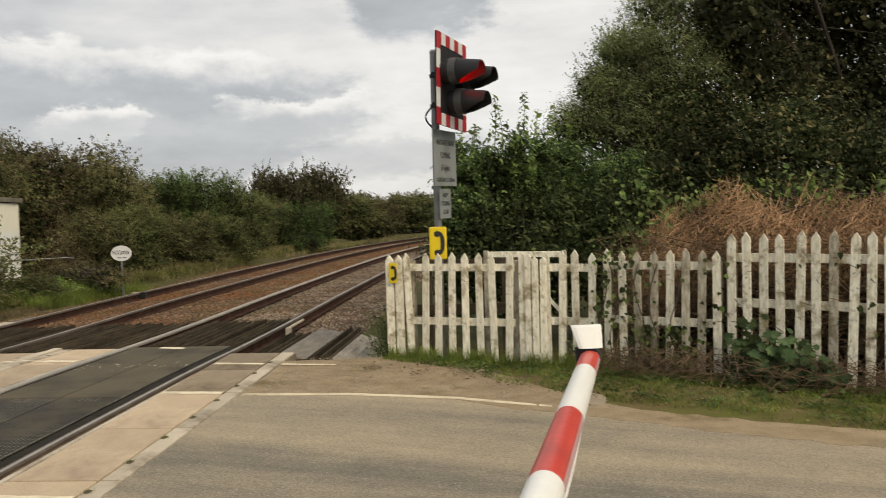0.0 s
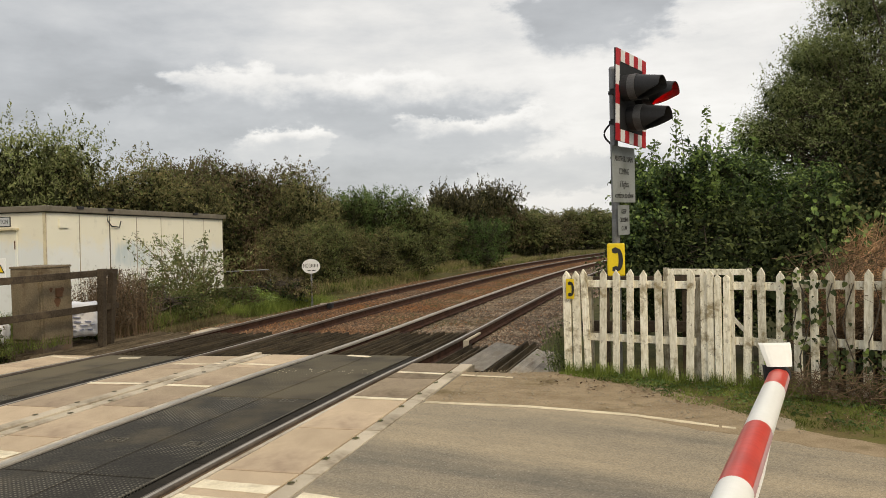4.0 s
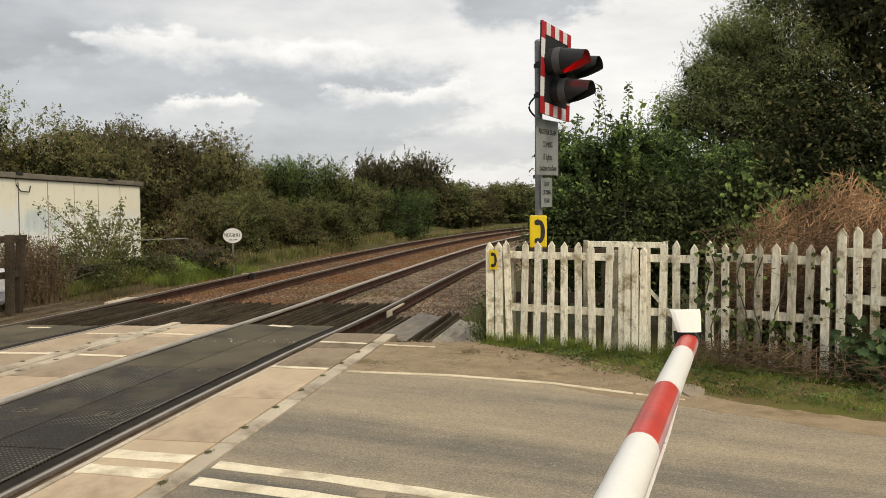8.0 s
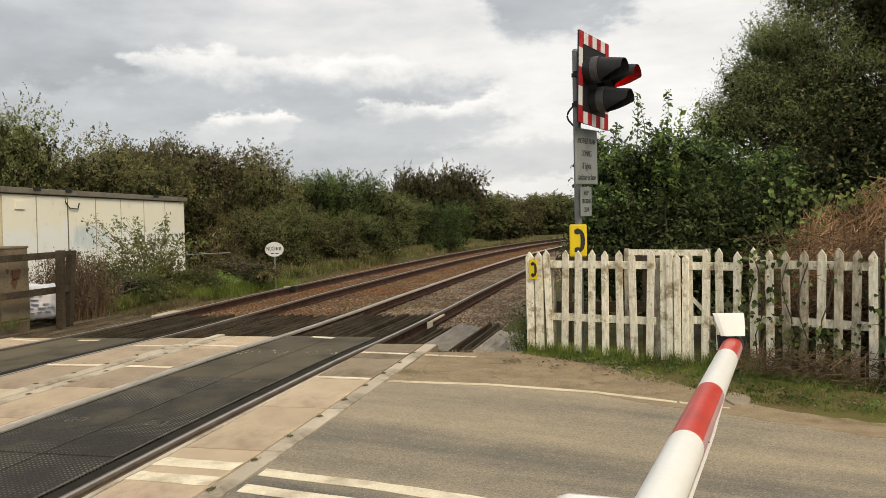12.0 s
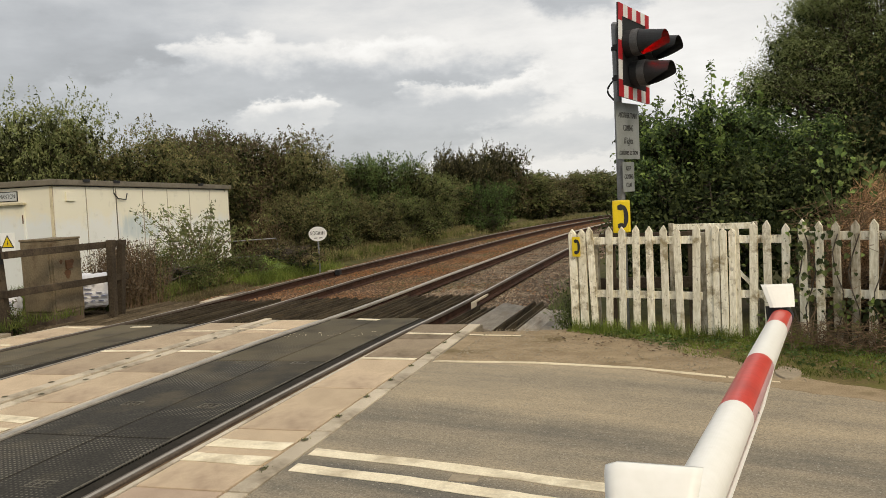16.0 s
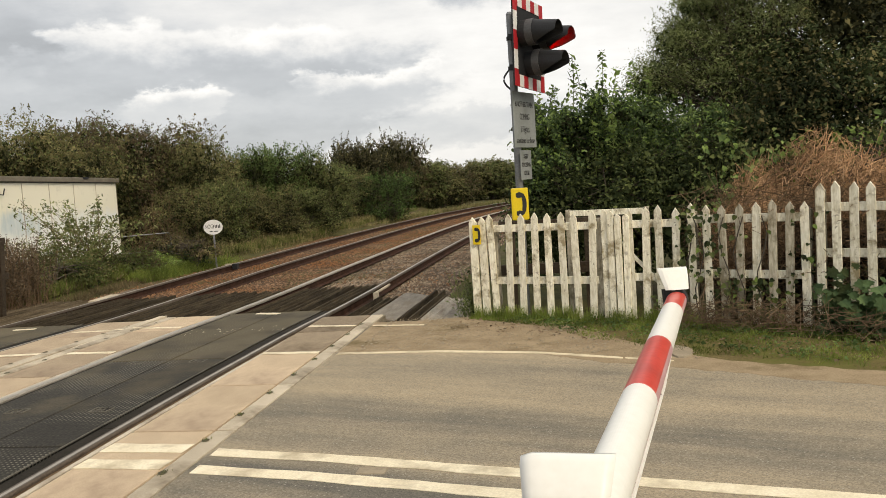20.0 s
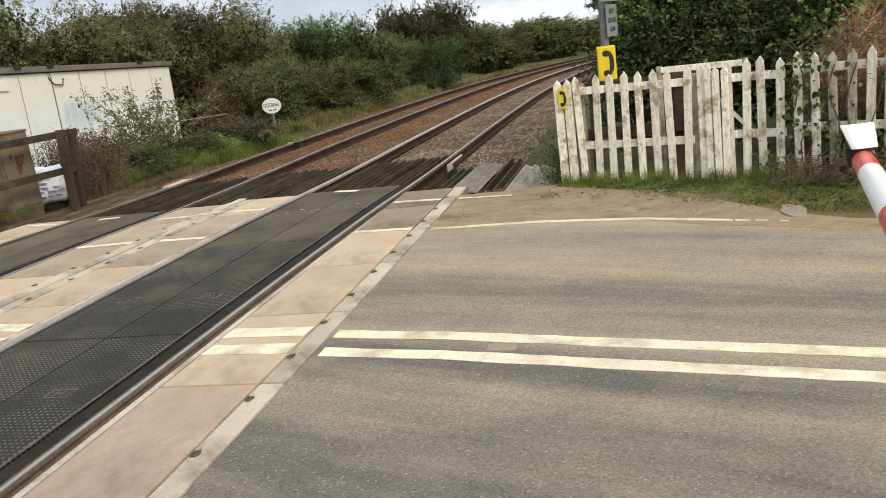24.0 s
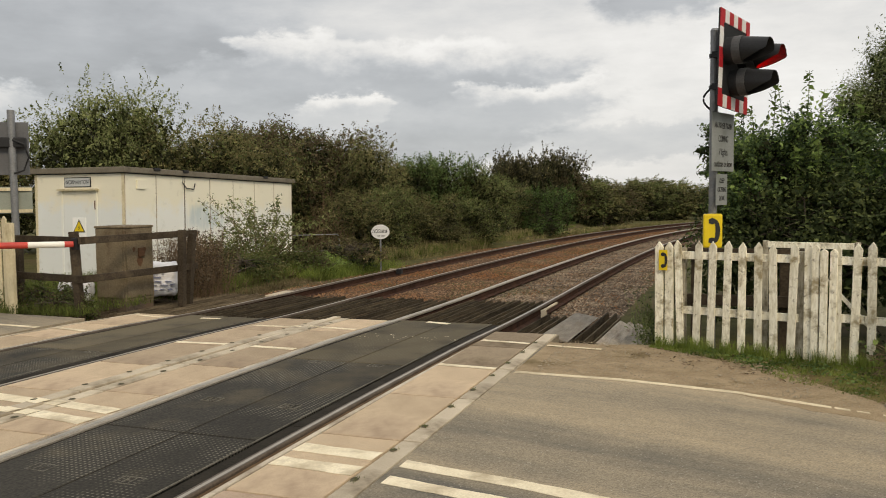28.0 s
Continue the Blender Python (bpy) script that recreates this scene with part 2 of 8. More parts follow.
def asphalt():
    """Worn asphalt: dry mud in long soft bands along the road over grey speckled stone."""
    m, n, l, b = nodes_of("worn_asphalt")
    co = n.new("ShaderNodeTexCoord")
    sep = n.new("ShaderNodeSeparateXYZ")
    l.new(co.outputs["Object"], sep.inputs[0])
    across = n.new("ShaderNodeMath")          # distance across the slanting road
    across.operation = "MULTIPLY_ADD"
    across.inputs[1].default_value = 0.28
    l.new(sep.outputs["X"], across.inputs[0])
    l.new(sep.outputs["Y"], across.inputs[2])
    comb = n.new("ShaderNodeCombineXYZ")
    slow = n.new("ShaderNodeMath")
    slow.operation = "MULTIPLY"
    slow.inputs[1].default_value = 0.11
    l.new(sep.outputs["X"], slow.inputs[0])
    l.new(slow.outputs[0], comb.inputs[0])
    l.new(across.outputs[0], comb.inputs[1])
    bands, blot, dust = n.new("ShaderNodeTexNoise"), n.new("ShaderNodeTexNoise"), n.new("ShaderNodeTexNoise")
    for node, s, d, src in ((bands, 1.15, 4, comb.outputs[0]), (blot, 2.3, 7, co.outputs["Object"]), (dust, 140.0, 2, co.outputs["Object"])):
        node.inputs["Scale"].default_value, node.inputs["Detail"].default_value, node.inputs["Roughness"].default_value = s, d, 0.6
        l.new(src, node.inputs["Vector"])
    mix = n.new("ShaderNodeMath")
    mix.operation = "MULTIPLY_ADD"
    mix.inputs[1].default_value = 0.20
    l.new(blot.outputs[0], mix.inputs[0])
    l.new(bands.outputs[0], mix.inputs[2])
    r = n.new("ShaderNodeValToRGB")
    r.color_ramp.elements[0].position, r.color_ramp.elements[1].position = 0.44, 0.76
    r.color_ramp.elements[0].color, r.color_ramp.elements[1].color = (0.145, 0.133, 0.110, 1), (0.385, 0.312, 0.212, 1)
    e = r.color_ramp.elements.new(0.60)
    e.color = (0.275, 0.233, 0.170, 1)
    # less dust on the lane nearer the barrier
    lane = n.new("ShaderNodeMapRange")
    lane.inputs[1].default_value, lane.inputs[2].default_value, lane.inputs[3].default_value, lane.inputs[4].default_value = 3.2, 4.5, -0.085, 0.025
    l.new(across.outputs[0], lane.inputs[0])
    dusty = n.new("ShaderNodeMath")
    dusty.operation = "ADD"
    l.new(mix.outputs[0], dusty.inputs[0])
    l.new(lane.outputs[0], dusty.inputs[1])
    l.new(dusty.outputs[0], r.inputs[0])
    cell = n.new("ShaderNodeTexVoronoi")
    cell.inputs["Scale"].default_value = 120.0
    l.new(co.outputs["Object"], cell.inputs["Vector"])
    grit = n.new("ShaderNodeSeparateColor")
    l.new(cell.outputs["Color"], grit.inputs[0])
    gk = n.new("ShaderNodeMapRange")
    gk.inputs[3].default_value, gk.inputs[4].default_value = 0.76, 1.24
    l.new(grit.outputs[0], gk.inputs[0])
    sc = n.new("ShaderNodeVectorMath")
    sc.operation = "SCALE"
    l.new(r.outputs[0], sc.inputs[0])
    l.new(gk.outputs[0], sc.inputs[3])
    # pale stone chips
    chip = n.new("ShaderNodeTexVoronoi")
    chip.inputs["Scale"].default_value = 62.0
    l.new(co.outputs["Object"], chip.inputs["Vector"])
    pick = n.new("ShaderNodeSeparateColor")
    l.new(chip.outputs["Color"], pick.inputs[0])
    rare = n.new("ShaderNodeMath")
    rare.operation = "GREATER_THAN"
    rare.inputs[1].default_value = 0.84
    l.new(pick.outputs[1], rare.inputs[0])
    tiny = n.new("ShaderNodeMapRange")
    tiny.inputs[1].default_value, tiny.inputs[2].default_value, tiny.inputs[3].default_value, tiny.inputs[4].default_value = 0.22, 0.34, 0.75, 0.0
    l.new(chip.outputs["Distance"], tiny.inputs[0])
    chips = n.new("ShaderNodeMath")
    chips.operation = "MULTIPLY"
    l.new(rare.outputs[0], chips.inputs[0])
    l.new(tiny.outputs[0], chips.inputs[1])
    top = n.new("ShaderNodeMix")
    top.data_type = "RGBA"
    top.inputs[7].default_value = (0.40, 0.37, 0.31, 1)
    l.new(chips.outputs[0], top.inputs[0])
    l.new(sc.outputs[0], top.inputs[6])
    l.new(top.outputs[2], b.inputs["Base Color"])
    bp = n.new("ShaderNodeBump")
    bp.inputs["Strength"].default_value, bp.inputs["Distance"].default_value = 0.35, 0.005
    l.new(dust.outputs[0], bp.inputs["Height"])
    l.new(bp.outputs[0], b.inputs["Normal"])
    b.inputs["Roughness"].default_value, b.inputs["Specular IOR Level"].default_value = 0.95, 0.12
    return m


M["asphalt"] = asphalt()
M["dirt"] = surface("sandy_dirt", (0.215, 0.158, 0.094), (0.405, 0.312, 0.200), 3.4, 0.95, 0.6, 90, stain=(0.135, 0.100, 0.045), stain_scale=1.5, stain_at=(0.54, 0.69), spec=0.12)
M["moss"] = surface("mossy_soil", (0.080, 0.062, 0.026), (0.200, 0.155, 0.068), 3.2, 0.95, 0.6, 60, stain=(0.115, 0.118, 0.030), stain_scale=1.7, stain_at=(0.46, 0.60), spec=0.1)
M["concrete"] = surface("buff_concrete_panel", (0.32, 0.240, 0.160), (0.66, 0.520, 0.36), 1.2, 0.88, 0.3, 130, stain=(0.285, 0.207, 0.145), stain_scale=0.9, stain_at=(0.49, 0.70), per_piece=0.24, stretch=(1, 0.7, 1), spec=0.2, even_grain=True)
M["concrete_muddy"] = surface("muddy_concrete_panel", (0.20, 0.152, 0.102), (0.47, 0.375, 0.262), 1.6, 0.9, 0.3, 130, stain=(0.165, 0.122, 0.080), stain_scale=1.3, stain_at=(0.46, 0.66), per_piece=0.24, stretch=(1, 0.7, 1), spec=0.15, even_grain=True)
M["concrete_brown"] = surface("brown_concrete_panel", (0.25, 0.182, 0.132), (0.53, 0.405, 0.300), 1.4, 0.88, 0.3, 130, stain=(0.225, 0.162, 0.120), stain_scale=1.0, stain_at=(0.47, 0.68), per_piece=0.16, stretch=(1, 0.7, 1), spec=0.2, even_grain=True)
M["beam"] = surface("pale_edge_beam", (0.40, 0.335, 0.25), (0.63, 0.55, 0.42), 2.4, 0.88, 0.25, 110, stain=(0.22, 0.178, 0.125), stain_scale=1.4, stain_at=(0.48, 0.68), per_piece=0.10, spec=0.2)
M["nib"] = surface("worn_concrete_edge", (0.36, 0.315, 0.25), (0.64, 0.57, 0.46), 3.0, 0.85, 0.25, 110, stain=(0.20, 0.16, 0.115), stain_scale=1.6, spec=0.2)
M["worn_edge"] = surface("worn_pale_rubber_edge", (0.05, 0.048, 0.043), (0.21, 0.195, 0.16), 9.0, 0.85, 0.2, 90, spec=0.1)
M["rail_filler"] = surface("rusty_dirt_beside_rail", (0.055, 0.032, 0.018), (0.18, 0.115, 0.066), 6.0, 0.95, 0.4, 80, spec=0.1)
M["hole"] = surface("dirt_in_lifting_hole", (0.05, 0.045, 0.025), (0.13, 0.11, 0.06), 20, 0.95, 0.4, 90)
M["dirty_paint"] = surface("muddy_road_paint", (0.58, 0.48, 0.32), (0.82, 0.715, 0.51), 5.0, 0.8, 0.25, 90, stain=(0.37, 0.30, 0.195), stain_scale=2.5, stain_at=(0.50, 0.68), even_grain=True)
M["paint"] = surface("worn_road_paint", (0.64, 0.545, 0.37), (0.90, 0.81, 0.61), 5.0, 0.75, 0.2, 90, stain=(0.46, 0.38, 0.255), stain_scale=3.0, stain_at=(0.48, 0.66), even_grain=True)
M["rail_head"] = surface("polished_rail_head", (0.29, 0.26, 0.215), (0.46, 0.42, 0.355), 3.0, 0.38, 0.05, 60, metal=0.35)
M["rail_dull"] = surface("dull_brown_rail_head", (0.060, 0.045, 0.034), (0.145, 0.115, 0.088), 3.0, 0.55, 0.1, 60, metal=0.0, spec=0.3)
M["rail_rust"] = surface("rusty_rail", (0.020, 0.011, 0.008), (0.080, 0.040, 0.026), 5.0, 0.9, 0.3, 60, spec=0.12)
M["sleeper"] = surface("weathered_sleeper", (0.070, 0.052, 0.038), (0.195, 0.150, 0.110), 3.0, 0.9, 0.4, 40, stain=(0.165, 0.112, 0.070), stain_scale=1.6, stain_at=(0.46, 0.62), per_piece=0.2)
M["ballast"] = surface("ballast_stones", (0.068, 0.042, 0.025), (0.275, 0.176, 0.110), 1.2, 0.95, 0.5, 40, stain=(0.175, 0.082, 0.035), stain_scale=0.35, stain_at=(0.42, 0.6), spec=0.12, per_piece=0.62, island=True)
M["ballast_grey"] = surface("grey_ballast_stones", (0.056, 0.043, 0.031), (0.325, 0.253, 0.182), 1.2, 0.95, 0.5, 40, stain=(0.125, 0.083, 0.052), stain_scale=0.5, spec=0.1, per_piece=0.68, island=True)
M["lip"] = surface("dusty_rubber_lip", (0.016, 0.0145, 0.012), (0.044, 0.038, 0.030), 4, 0.85, 0.1, 60, spec=0.06)
M["bed"] = surface("ballast_bed", (0.034, 0.023, 0.016), (0.140, 0.098, 0.066), 14, 0.95, 1.0, 55, stain=(0.14, 0.068, 0.032), stain_scale=0.4, spec=0.1, grain_mix=0.6)
M["guard"] = surface("dark_timber_guard", (0.022, 0.018, 0.012), (0.098, 0.078, 0.052), 4, 0.92, 0.6, 40, stain=(0.10, 0.072, 0.043), stain_scale=1.5, stain_at=(0.54, 0.72), stretch=(5, 0.6, 5), per_piece=0.35, spec=0.08)
M["guard_tan"] = surface("tan_weathered_guard", (0.060, 0.046, 0.030), (0.215, 0.170, 0.112), 4, 0.92, 0.6, 40, stain=(0.075, 0.058, 0.036), stain_scale=1.5, stain_at=(0.50, 0.70), stretch=(5, 0.6, 5), per_piece=0.3, spec=0.08)
M["guard_pale"] = surface("pale_split_timber_guard", (0.19, 0.165, 0.132), (0.40, 0.362, 0.305), 4, 0.88, 0.4, 50, stain=(0.17, 0.135, 0.10), stain_scale=2.4, stain_at=(0.52, 0.7), stretch=(4, 0.7, 4), per_piece=0.22, spec=0.12)
M["guard_grey"] = surface("grey_timber_guard", (0.105, 0.092, 0.074), (0.235, 0.210, 0.174), 4, 0.85, 0.4, 50, stain=(0.15, 0.12, 0.09), stain_scale=1.6, stain_at=(0.52, 0.7), stretch=(4, 0.7, 4), per_piece=0.18, spec=0.2)


def old_paint(name, dark, light, stain, amount):
    """Flaking paint on boards: grain along the wood, brown-green stains, knots."""
    m, n, l, b = nodes_of(name)
    geo = n.new("ShaderNodeNewGeometry")
    mp = n.new("ShaderNodeMapping")
    mp.inputs["Scale"].default_value = (1.0, 1.0, 0.22)
    l.new(geo.outputs["Position"], mp.inputs["Vector"])
    grain, patch, speck = n.new("ShaderNodeTexNoise"), n.new("ShaderNodeTexNoise"), n.new("ShaderNodeTexNoise")
    for node, s, d, src in ((grain, 42.0, 4, mp.outputs[0]), (patch, 5.5, 8, geo.outputs["Position"]), (speck, 30.0, 5, geo.outputs["Position"])):
        node.inputs["Scale"].default_value, node.inputs["Detail"].default_value, node.inputs["Roughness"].default_value = s, d, 0.65
        l.new(src, node.inputs["Vector"])
    r = n.new("ShaderNodeValToRGB")
    r.color_ramp.elements[0].position, r.color_ramp.elements[1].position = 0.30, 0.62
    r.color_ramp.elements[0].color, r.color_ramp.elements[1].color = (*dark, 1), (*light, 1)
    l.new(grain.outputs[0], r.inputs[0])
    tone = n.new("ShaderNodeMapRange")
    tone.inputs[3].default_value, tone.inputs[4].default_value = 0.84, 1.10
    l.new(n.new("ShaderNodeObjectInfo").outputs["Random"], tone.inputs[0])
    sc = n.new("ShaderNodeVectorMath")
    sc.operation = "SCALE"
    l.new(r.outputs[0], sc.inputs[0])
    l.new(tone.outputs[0], sc.inputs[3])
    colour = sc.outputs[0]
    for node, lo, hi, top, col in ((patch, *amount, 0.85, stain), (speck, 0.60, 0.70, 0.8, (stain[0] * 0.5, stain[1] * 0.48, stain[2] * 0.5))):
        f = n.new("ShaderNodeMapRange")
        f.inputs[1].default_value, f.inputs[2].default_value, f.inputs[4].default_value = lo, hi, top
        l.new(node.outputs[0], f.inputs[0])
        mx = n.new("ShaderNodeMix")
        mx.data_type = "RGBA"
        mx.inputs[7].default_value = (*col, 1)
        l.new(f.outputs[0], mx.inputs[0])
        l.new(colour, mx.inputs[6])
        colour = mx.outputs[2]
    # knots
    vor = n.new("ShaderNodeTexVoronoi")
    vor.inputs["Scale"].default_value = 4.6
    l.new(geo.outputs["Position"], vor.inputs["Vector"])
    f = n.new("ShaderNodeMapRange")
    f.inputs[1].default_value, f.inputs[2].default_value, f.inputs[3].default_value, f.inputs[4].default_value = 0.04, 0.13, 0.55, 0.0
    l.new(vor.outputs["Distance"], f.inputs[0])
    mx = n.new("ShaderNodeMix")
    mx.data_type = "RGBA"
    mx.inputs[7].default_value = (0.16, 0.115, 0.06, 1)
    l.new(f.outputs[0], mx.inputs[0])
    l.new(colour, mx.inputs[6])
    l.new(mx.outputs[2], b.inputs["Base Color"])
    bp = n.new("ShaderNodeBump")
    bp.inputs["Strength"].default_value, bp.inputs["Distance"].default_value = 0.5, 0.006
    l.new(grain.outputs[0], bp.inputs["Height"])
    l.new(bp.outputs[0], b.inputs["Normal"])
    b.inputs["Roughness"].default_value, b.inputs["Specular IOR Level"].default_value = 0.8, 0.2
    return m


M["white_wood"] = old_paint("flaking_white_painted_wood", (0.62, 0.56, 0.40), (0.95, 0.91, 0.765), (0.26, 0.20, 0.095), (0.535, 0.655))
M["grey_wood"] = old_paint("bare_weathered_picket", (0.26, 0.225, 0.16), (0.56, 0.515, 0.41), (0.17, 0.14, 0.08), (0.48, 0.64))
M["dark_wood"] = surface("dark_brown_fence_timber", (0.026, 0.020, 0.014), (0.085, 0.066, 0.047), 3, 0.9, 0.5, 40, stain=(0.11, 0.085, 0.055), stain_scale=3.0, stain_at=(0.55, 0.75), per_piece=0.2, spec=0.12)
M["cream_wood"] = surface("cream_painted_boards", (0.55, 0.47, 0.30), (0.74, 0.66, 0.46), 4, 0.75, 0.3, 45, stain=(0.32, 0.26, 0.15), stain_scale=3.5, stain_at=(0.52, 0.75), stretch=(1.5, 1.5, 0.5), per_piece=0.1)
M["grey_steel"] = surface("galvanised_steel", (0.17, 0.175, 0.18), (0.29, 0.295, 0.30), 5, 0.5, 0.1, 60, metal=0.5)
M["black"] = surface("matt_black_housing", (0.007, 0.007, 0.008), (0.017, 0.018, 0.020), 6, 0.65, 0.1, 60)
M["collar"] = surface("dull_grey_collar", (0.045, 0.046, 0.047), (0.085, 0.086, 0.088), 6, 0.5, 0.1, 60)
M["hood"] = surface("faded_black_hood", (0.007, 0.007, 0.008), (0.017, 0.018, 0.020), 6, 0.6, 0.1, 60)
M["red"] = surface("red_retroreflective", (0.34, 0.012, 0.018), (0.47, 0.025, 0.034), 4, 0.45, 0.05, 60)
M["white"] = surface("white_reflective", (0.66, 0.66, 0.65), (0.80, 0.80, 0.79), 4, 0.4, 0.05, 60)
M["sign_white"] = surface("clean_white_sign", (0.88, 0.88, 0.86), (0.94, 0.94, 0.92), 4, 0.4, 0.02, 60)
M["arm_white"] = surface("white_glossy_arm", (0.80, 0.785, 0.715), (0.87, 0.855, 0.795), 2.0, 0.36, 0.01, 60, stain=(0.66, 0.63, 0.55), stain_scale=1.2, stain_at=(0.62, 0.9))
M["arm_red"] = surface("red_arm_band", (0.52, 0.045, 0.03), (0.66, 0.075, 0.055), 3, 0.35, 0.03, 60, stain=(0.42, 0.05, 0.04), stain_scale=2.0)
M["sign_grey"] = surface("dull_grey_sign_face", (0.215, 0.232, 0.228), (0.32, 0.34, 0.335), 3, 0.55, 0.05, 60, stain=(0.17, 0.19, 0.17), stain_scale=2.0)
M["plate_grey"] = surface("pale_grey_name_plate", (0.40, 0.425, 0.43), (0.56, 0.58, 0.58), 3, 0.5, 0.05, 60, stain=(0.33, 0.35, 0.34), stain_scale=2.0)
M["sign_black"] = surface("sign_lettering_black", (0.015, 0.015, 0.016), (0.03, 0.03, 0.03), 8, 0.6, 0, 60)
M["plate_back"] = surface("greenish_plate_back", (0.20, 0.225, 0.19), (0.31, 0.33, 0.28), 3, 0.6, 0.05, 60)
M["sign_back"] = surface("dark_grey_sign_back", (0.085, 0.087, 0.092), (0.135, 0.137, 0.145), 3, 0.6, 0.05, 60)
M["arm_pink"] = surface("faded_pink_film", (0.48, 0.26, 0.27), (0.62, 0.38, 0.39), 3, 0.4, 0.03, 60)
M["yellow"] = surface("yellow_enamel", (0.72, 0.52, 0.012), (0.86, 0.64, 0.025), 4, 0.4, 0.05, 60, stain=(0.55, 0.40, 0.03), stain_scale=4, stain_at=(0.6, 0.8))


def wall_paint(name, upper, lower, level, scrawl=None):
    """Old cream panel with a paler coat of paint rolled over its lower part."""
    m, n, l, b = nodes_of(name)
    co = n.new("ShaderNodeTexCoord")
    sep = n.new("ShaderNodeSeparateXYZ")
    l.new(co.outputs["Object"], sep.inputs[0])
    rough_edge, stain, fine = n.new("ShaderNodeTexNoise"), n.new("ShaderNodeTexNoise"), n.new("ShaderNodeTexNoise")
    for node, s, d in ((rough_edge, 1.8, 5), (stain, 3.5, 8), (fine, 40.0, 3)):
        node.inputs["Scale"].default_value, node.inputs["Detail"].default_value, node.inputs["Roughness"].default_value = s, d, 0.62
        l.new(co.outputs["Object"], node.inputs["Vector"])
    edge = n.new("ShaderNodeMath")
    edge.operation = "MULTIPLY_ADD"
    edge.inputs[1].default_value = 1.1
    l.new(rough_edge.outputs[0], edge.inputs[0])
    l.new(sep.outputs["Z"], edge.inputs[2])
    f = n.new("ShaderNodeMapRange")
    f.inputs[1].default_value, f.inputs[2].default_value = level + 0.40, level + 0.75
    l.new(edge.outputs[0], f.inputs[0])
    mx = n.new("ShaderNodeMix")
    mx.data_type = "RGBA"
    mx.inputs[6].default_value, mx.inputs[7].default_value = (*lower, 1), (*upper, 1)
    l.new(f.outputs[0], mx.inputs[0])
    g = n.new("ShaderNodeMapRange")
    g.inputs[1].default_value, g.inputs[2].default_value, g.inputs[4].default_value = 0.58, 0.78, 0.4
    l.new(stain.outputs[0], g.inputs[0])
    mx2 = n.new("ShaderNodeMix")
    mx2.data_type = "RGBA"
    mx2.inputs[7].default_value = (0.40, 0.38, 0.30, 1)
    l.new(g.outputs[0], mx2.inputs[0])
    l.new(mx.outputs[2], mx2.inputs[6])
    colour = mx2.outputs[2]
    if scrawl:
        # pale blue paint rubbed over one stretch of the wall, with runs
        y0, z0, wide, tall = scrawl
        runs = n.new("ShaderNodeTexNoise")
        mp = n.new("ShaderNodeMapping")
        mp.inputs["Scale"].default_value = (1.0, 3.4, 0.9)
        l.new(co.outputs["Object"], mp.inputs["Vector"])
        l.new(mp.outputs[0], runs.inputs["Vector"])
        runs.inputs["Scale"].default_value, runs.inputs["Detail"].default_value = 1.5, 5
        away = n.new("ShaderNodeVectorMath")
        away.operation = "SUBTRACT"
        away.inputs[1].default_value = (0, y0, z0)
        l.new(co.outputs["Object"], away.inputs[0])
        squash = n.new("ShaderNodeVectorMath")
        squash.operation = "MULTIPLY"
        squash.inputs[1].default_value = (0, 1 / wide, 1 / tall)
        l.new(away.outputs[0], squash.inputs[0])
        far = n.new("ShaderNodeVectorMath")
        far.operation = "LENGTH"
        l.new(squash.outputs[0], far.inputs[0])
        near = n.new("ShaderNodeMapRange")
        near.inputs[1].default_value, near.inputs[2].default_value, near.inputs[3].default_value, near.inputs[4].default_value = 0.35, 1.1, 0.30, -0.35
        l.new(far.outputs["Value"], near.inputs[0])
        both = n.new("ShaderNodeMath")
        both.operation = "ADD"
        l.new(runs.outputs[0], both.inputs[0])
        l.new(near.outputs[0], both.inputs[1])
        cover = n.new("ShaderNodeMapRange")
        cover.inputs[1].default_value, cover.inputs[2].default_value, cover.inputs[4].default_value = 0.56, 0.86, 0.62
        l.new(both.outputs[0], cover.inputs[0])
        mx3 = n.new("ShaderNodeMix")
        mx3.data_type = "RGBA"
        mx3.inputs[7].default_value = (0.42, 0.53, 0.57, 1)
        l.new(cover.outputs[0], mx3.inputs[0])
        l.new(colour, mx3.inputs[6])
        colour = mx3.outputs[2]
    l.new(colour, b.inputs["Base Color"])
    bp = n.new("ShaderNodeBump")
    bp.inputs["Strength"].default_value, bp.inputs["Distance"].default_value = 0.08, 0.01
    l.new(fine.outputs[0], bp.inputs["Height"])
    l.new(bp.outputs[0], b.inputs["Normal"])
    b.inputs["Roughness"].default_value = 0.6
    return m


M["grp"] = wall_paint("cream_cabin_panel", (0.85, 0.81, 0.655), (0.82, 0.83, 0.79), 1.75, (3.05, 1.55, 1.5, 0.70))
M["grp_end"] = wall_paint("grey_white_cabin_panel", (0.81, 0.765, 0.615), (0.75, 0.775, 0.76), 1.85)
M["roof_trim"] = surface("grey_brown_roof_edge", (0.115, 0.100, 0.074), (0.215, 0.19, 0.145), 3, 0.8, 0.2, 50)
M["cabinet"] = surface("stained_beige_steel", (0.128, 0.101, 0.063), (0.250, 0.200, 0.132), 2.5, 0.75, 0.15, 40, stain=(0.085, 0.055, 0.03), stain_scale=2.2, stain_at=(0.52, 0.72), spec=0.2)
M["rust"] = surface("rust_streak", (0.08, 0.04, 0.02), (0.16, 0.08, 0.04), 8, 0.9, 0.2, 60)
M["bag"] = surface("white_woven_sack", (0.74, 0.74, 0.77), (0.88, 0.88, 0.90), 6, 0.7, 0.4, 50)
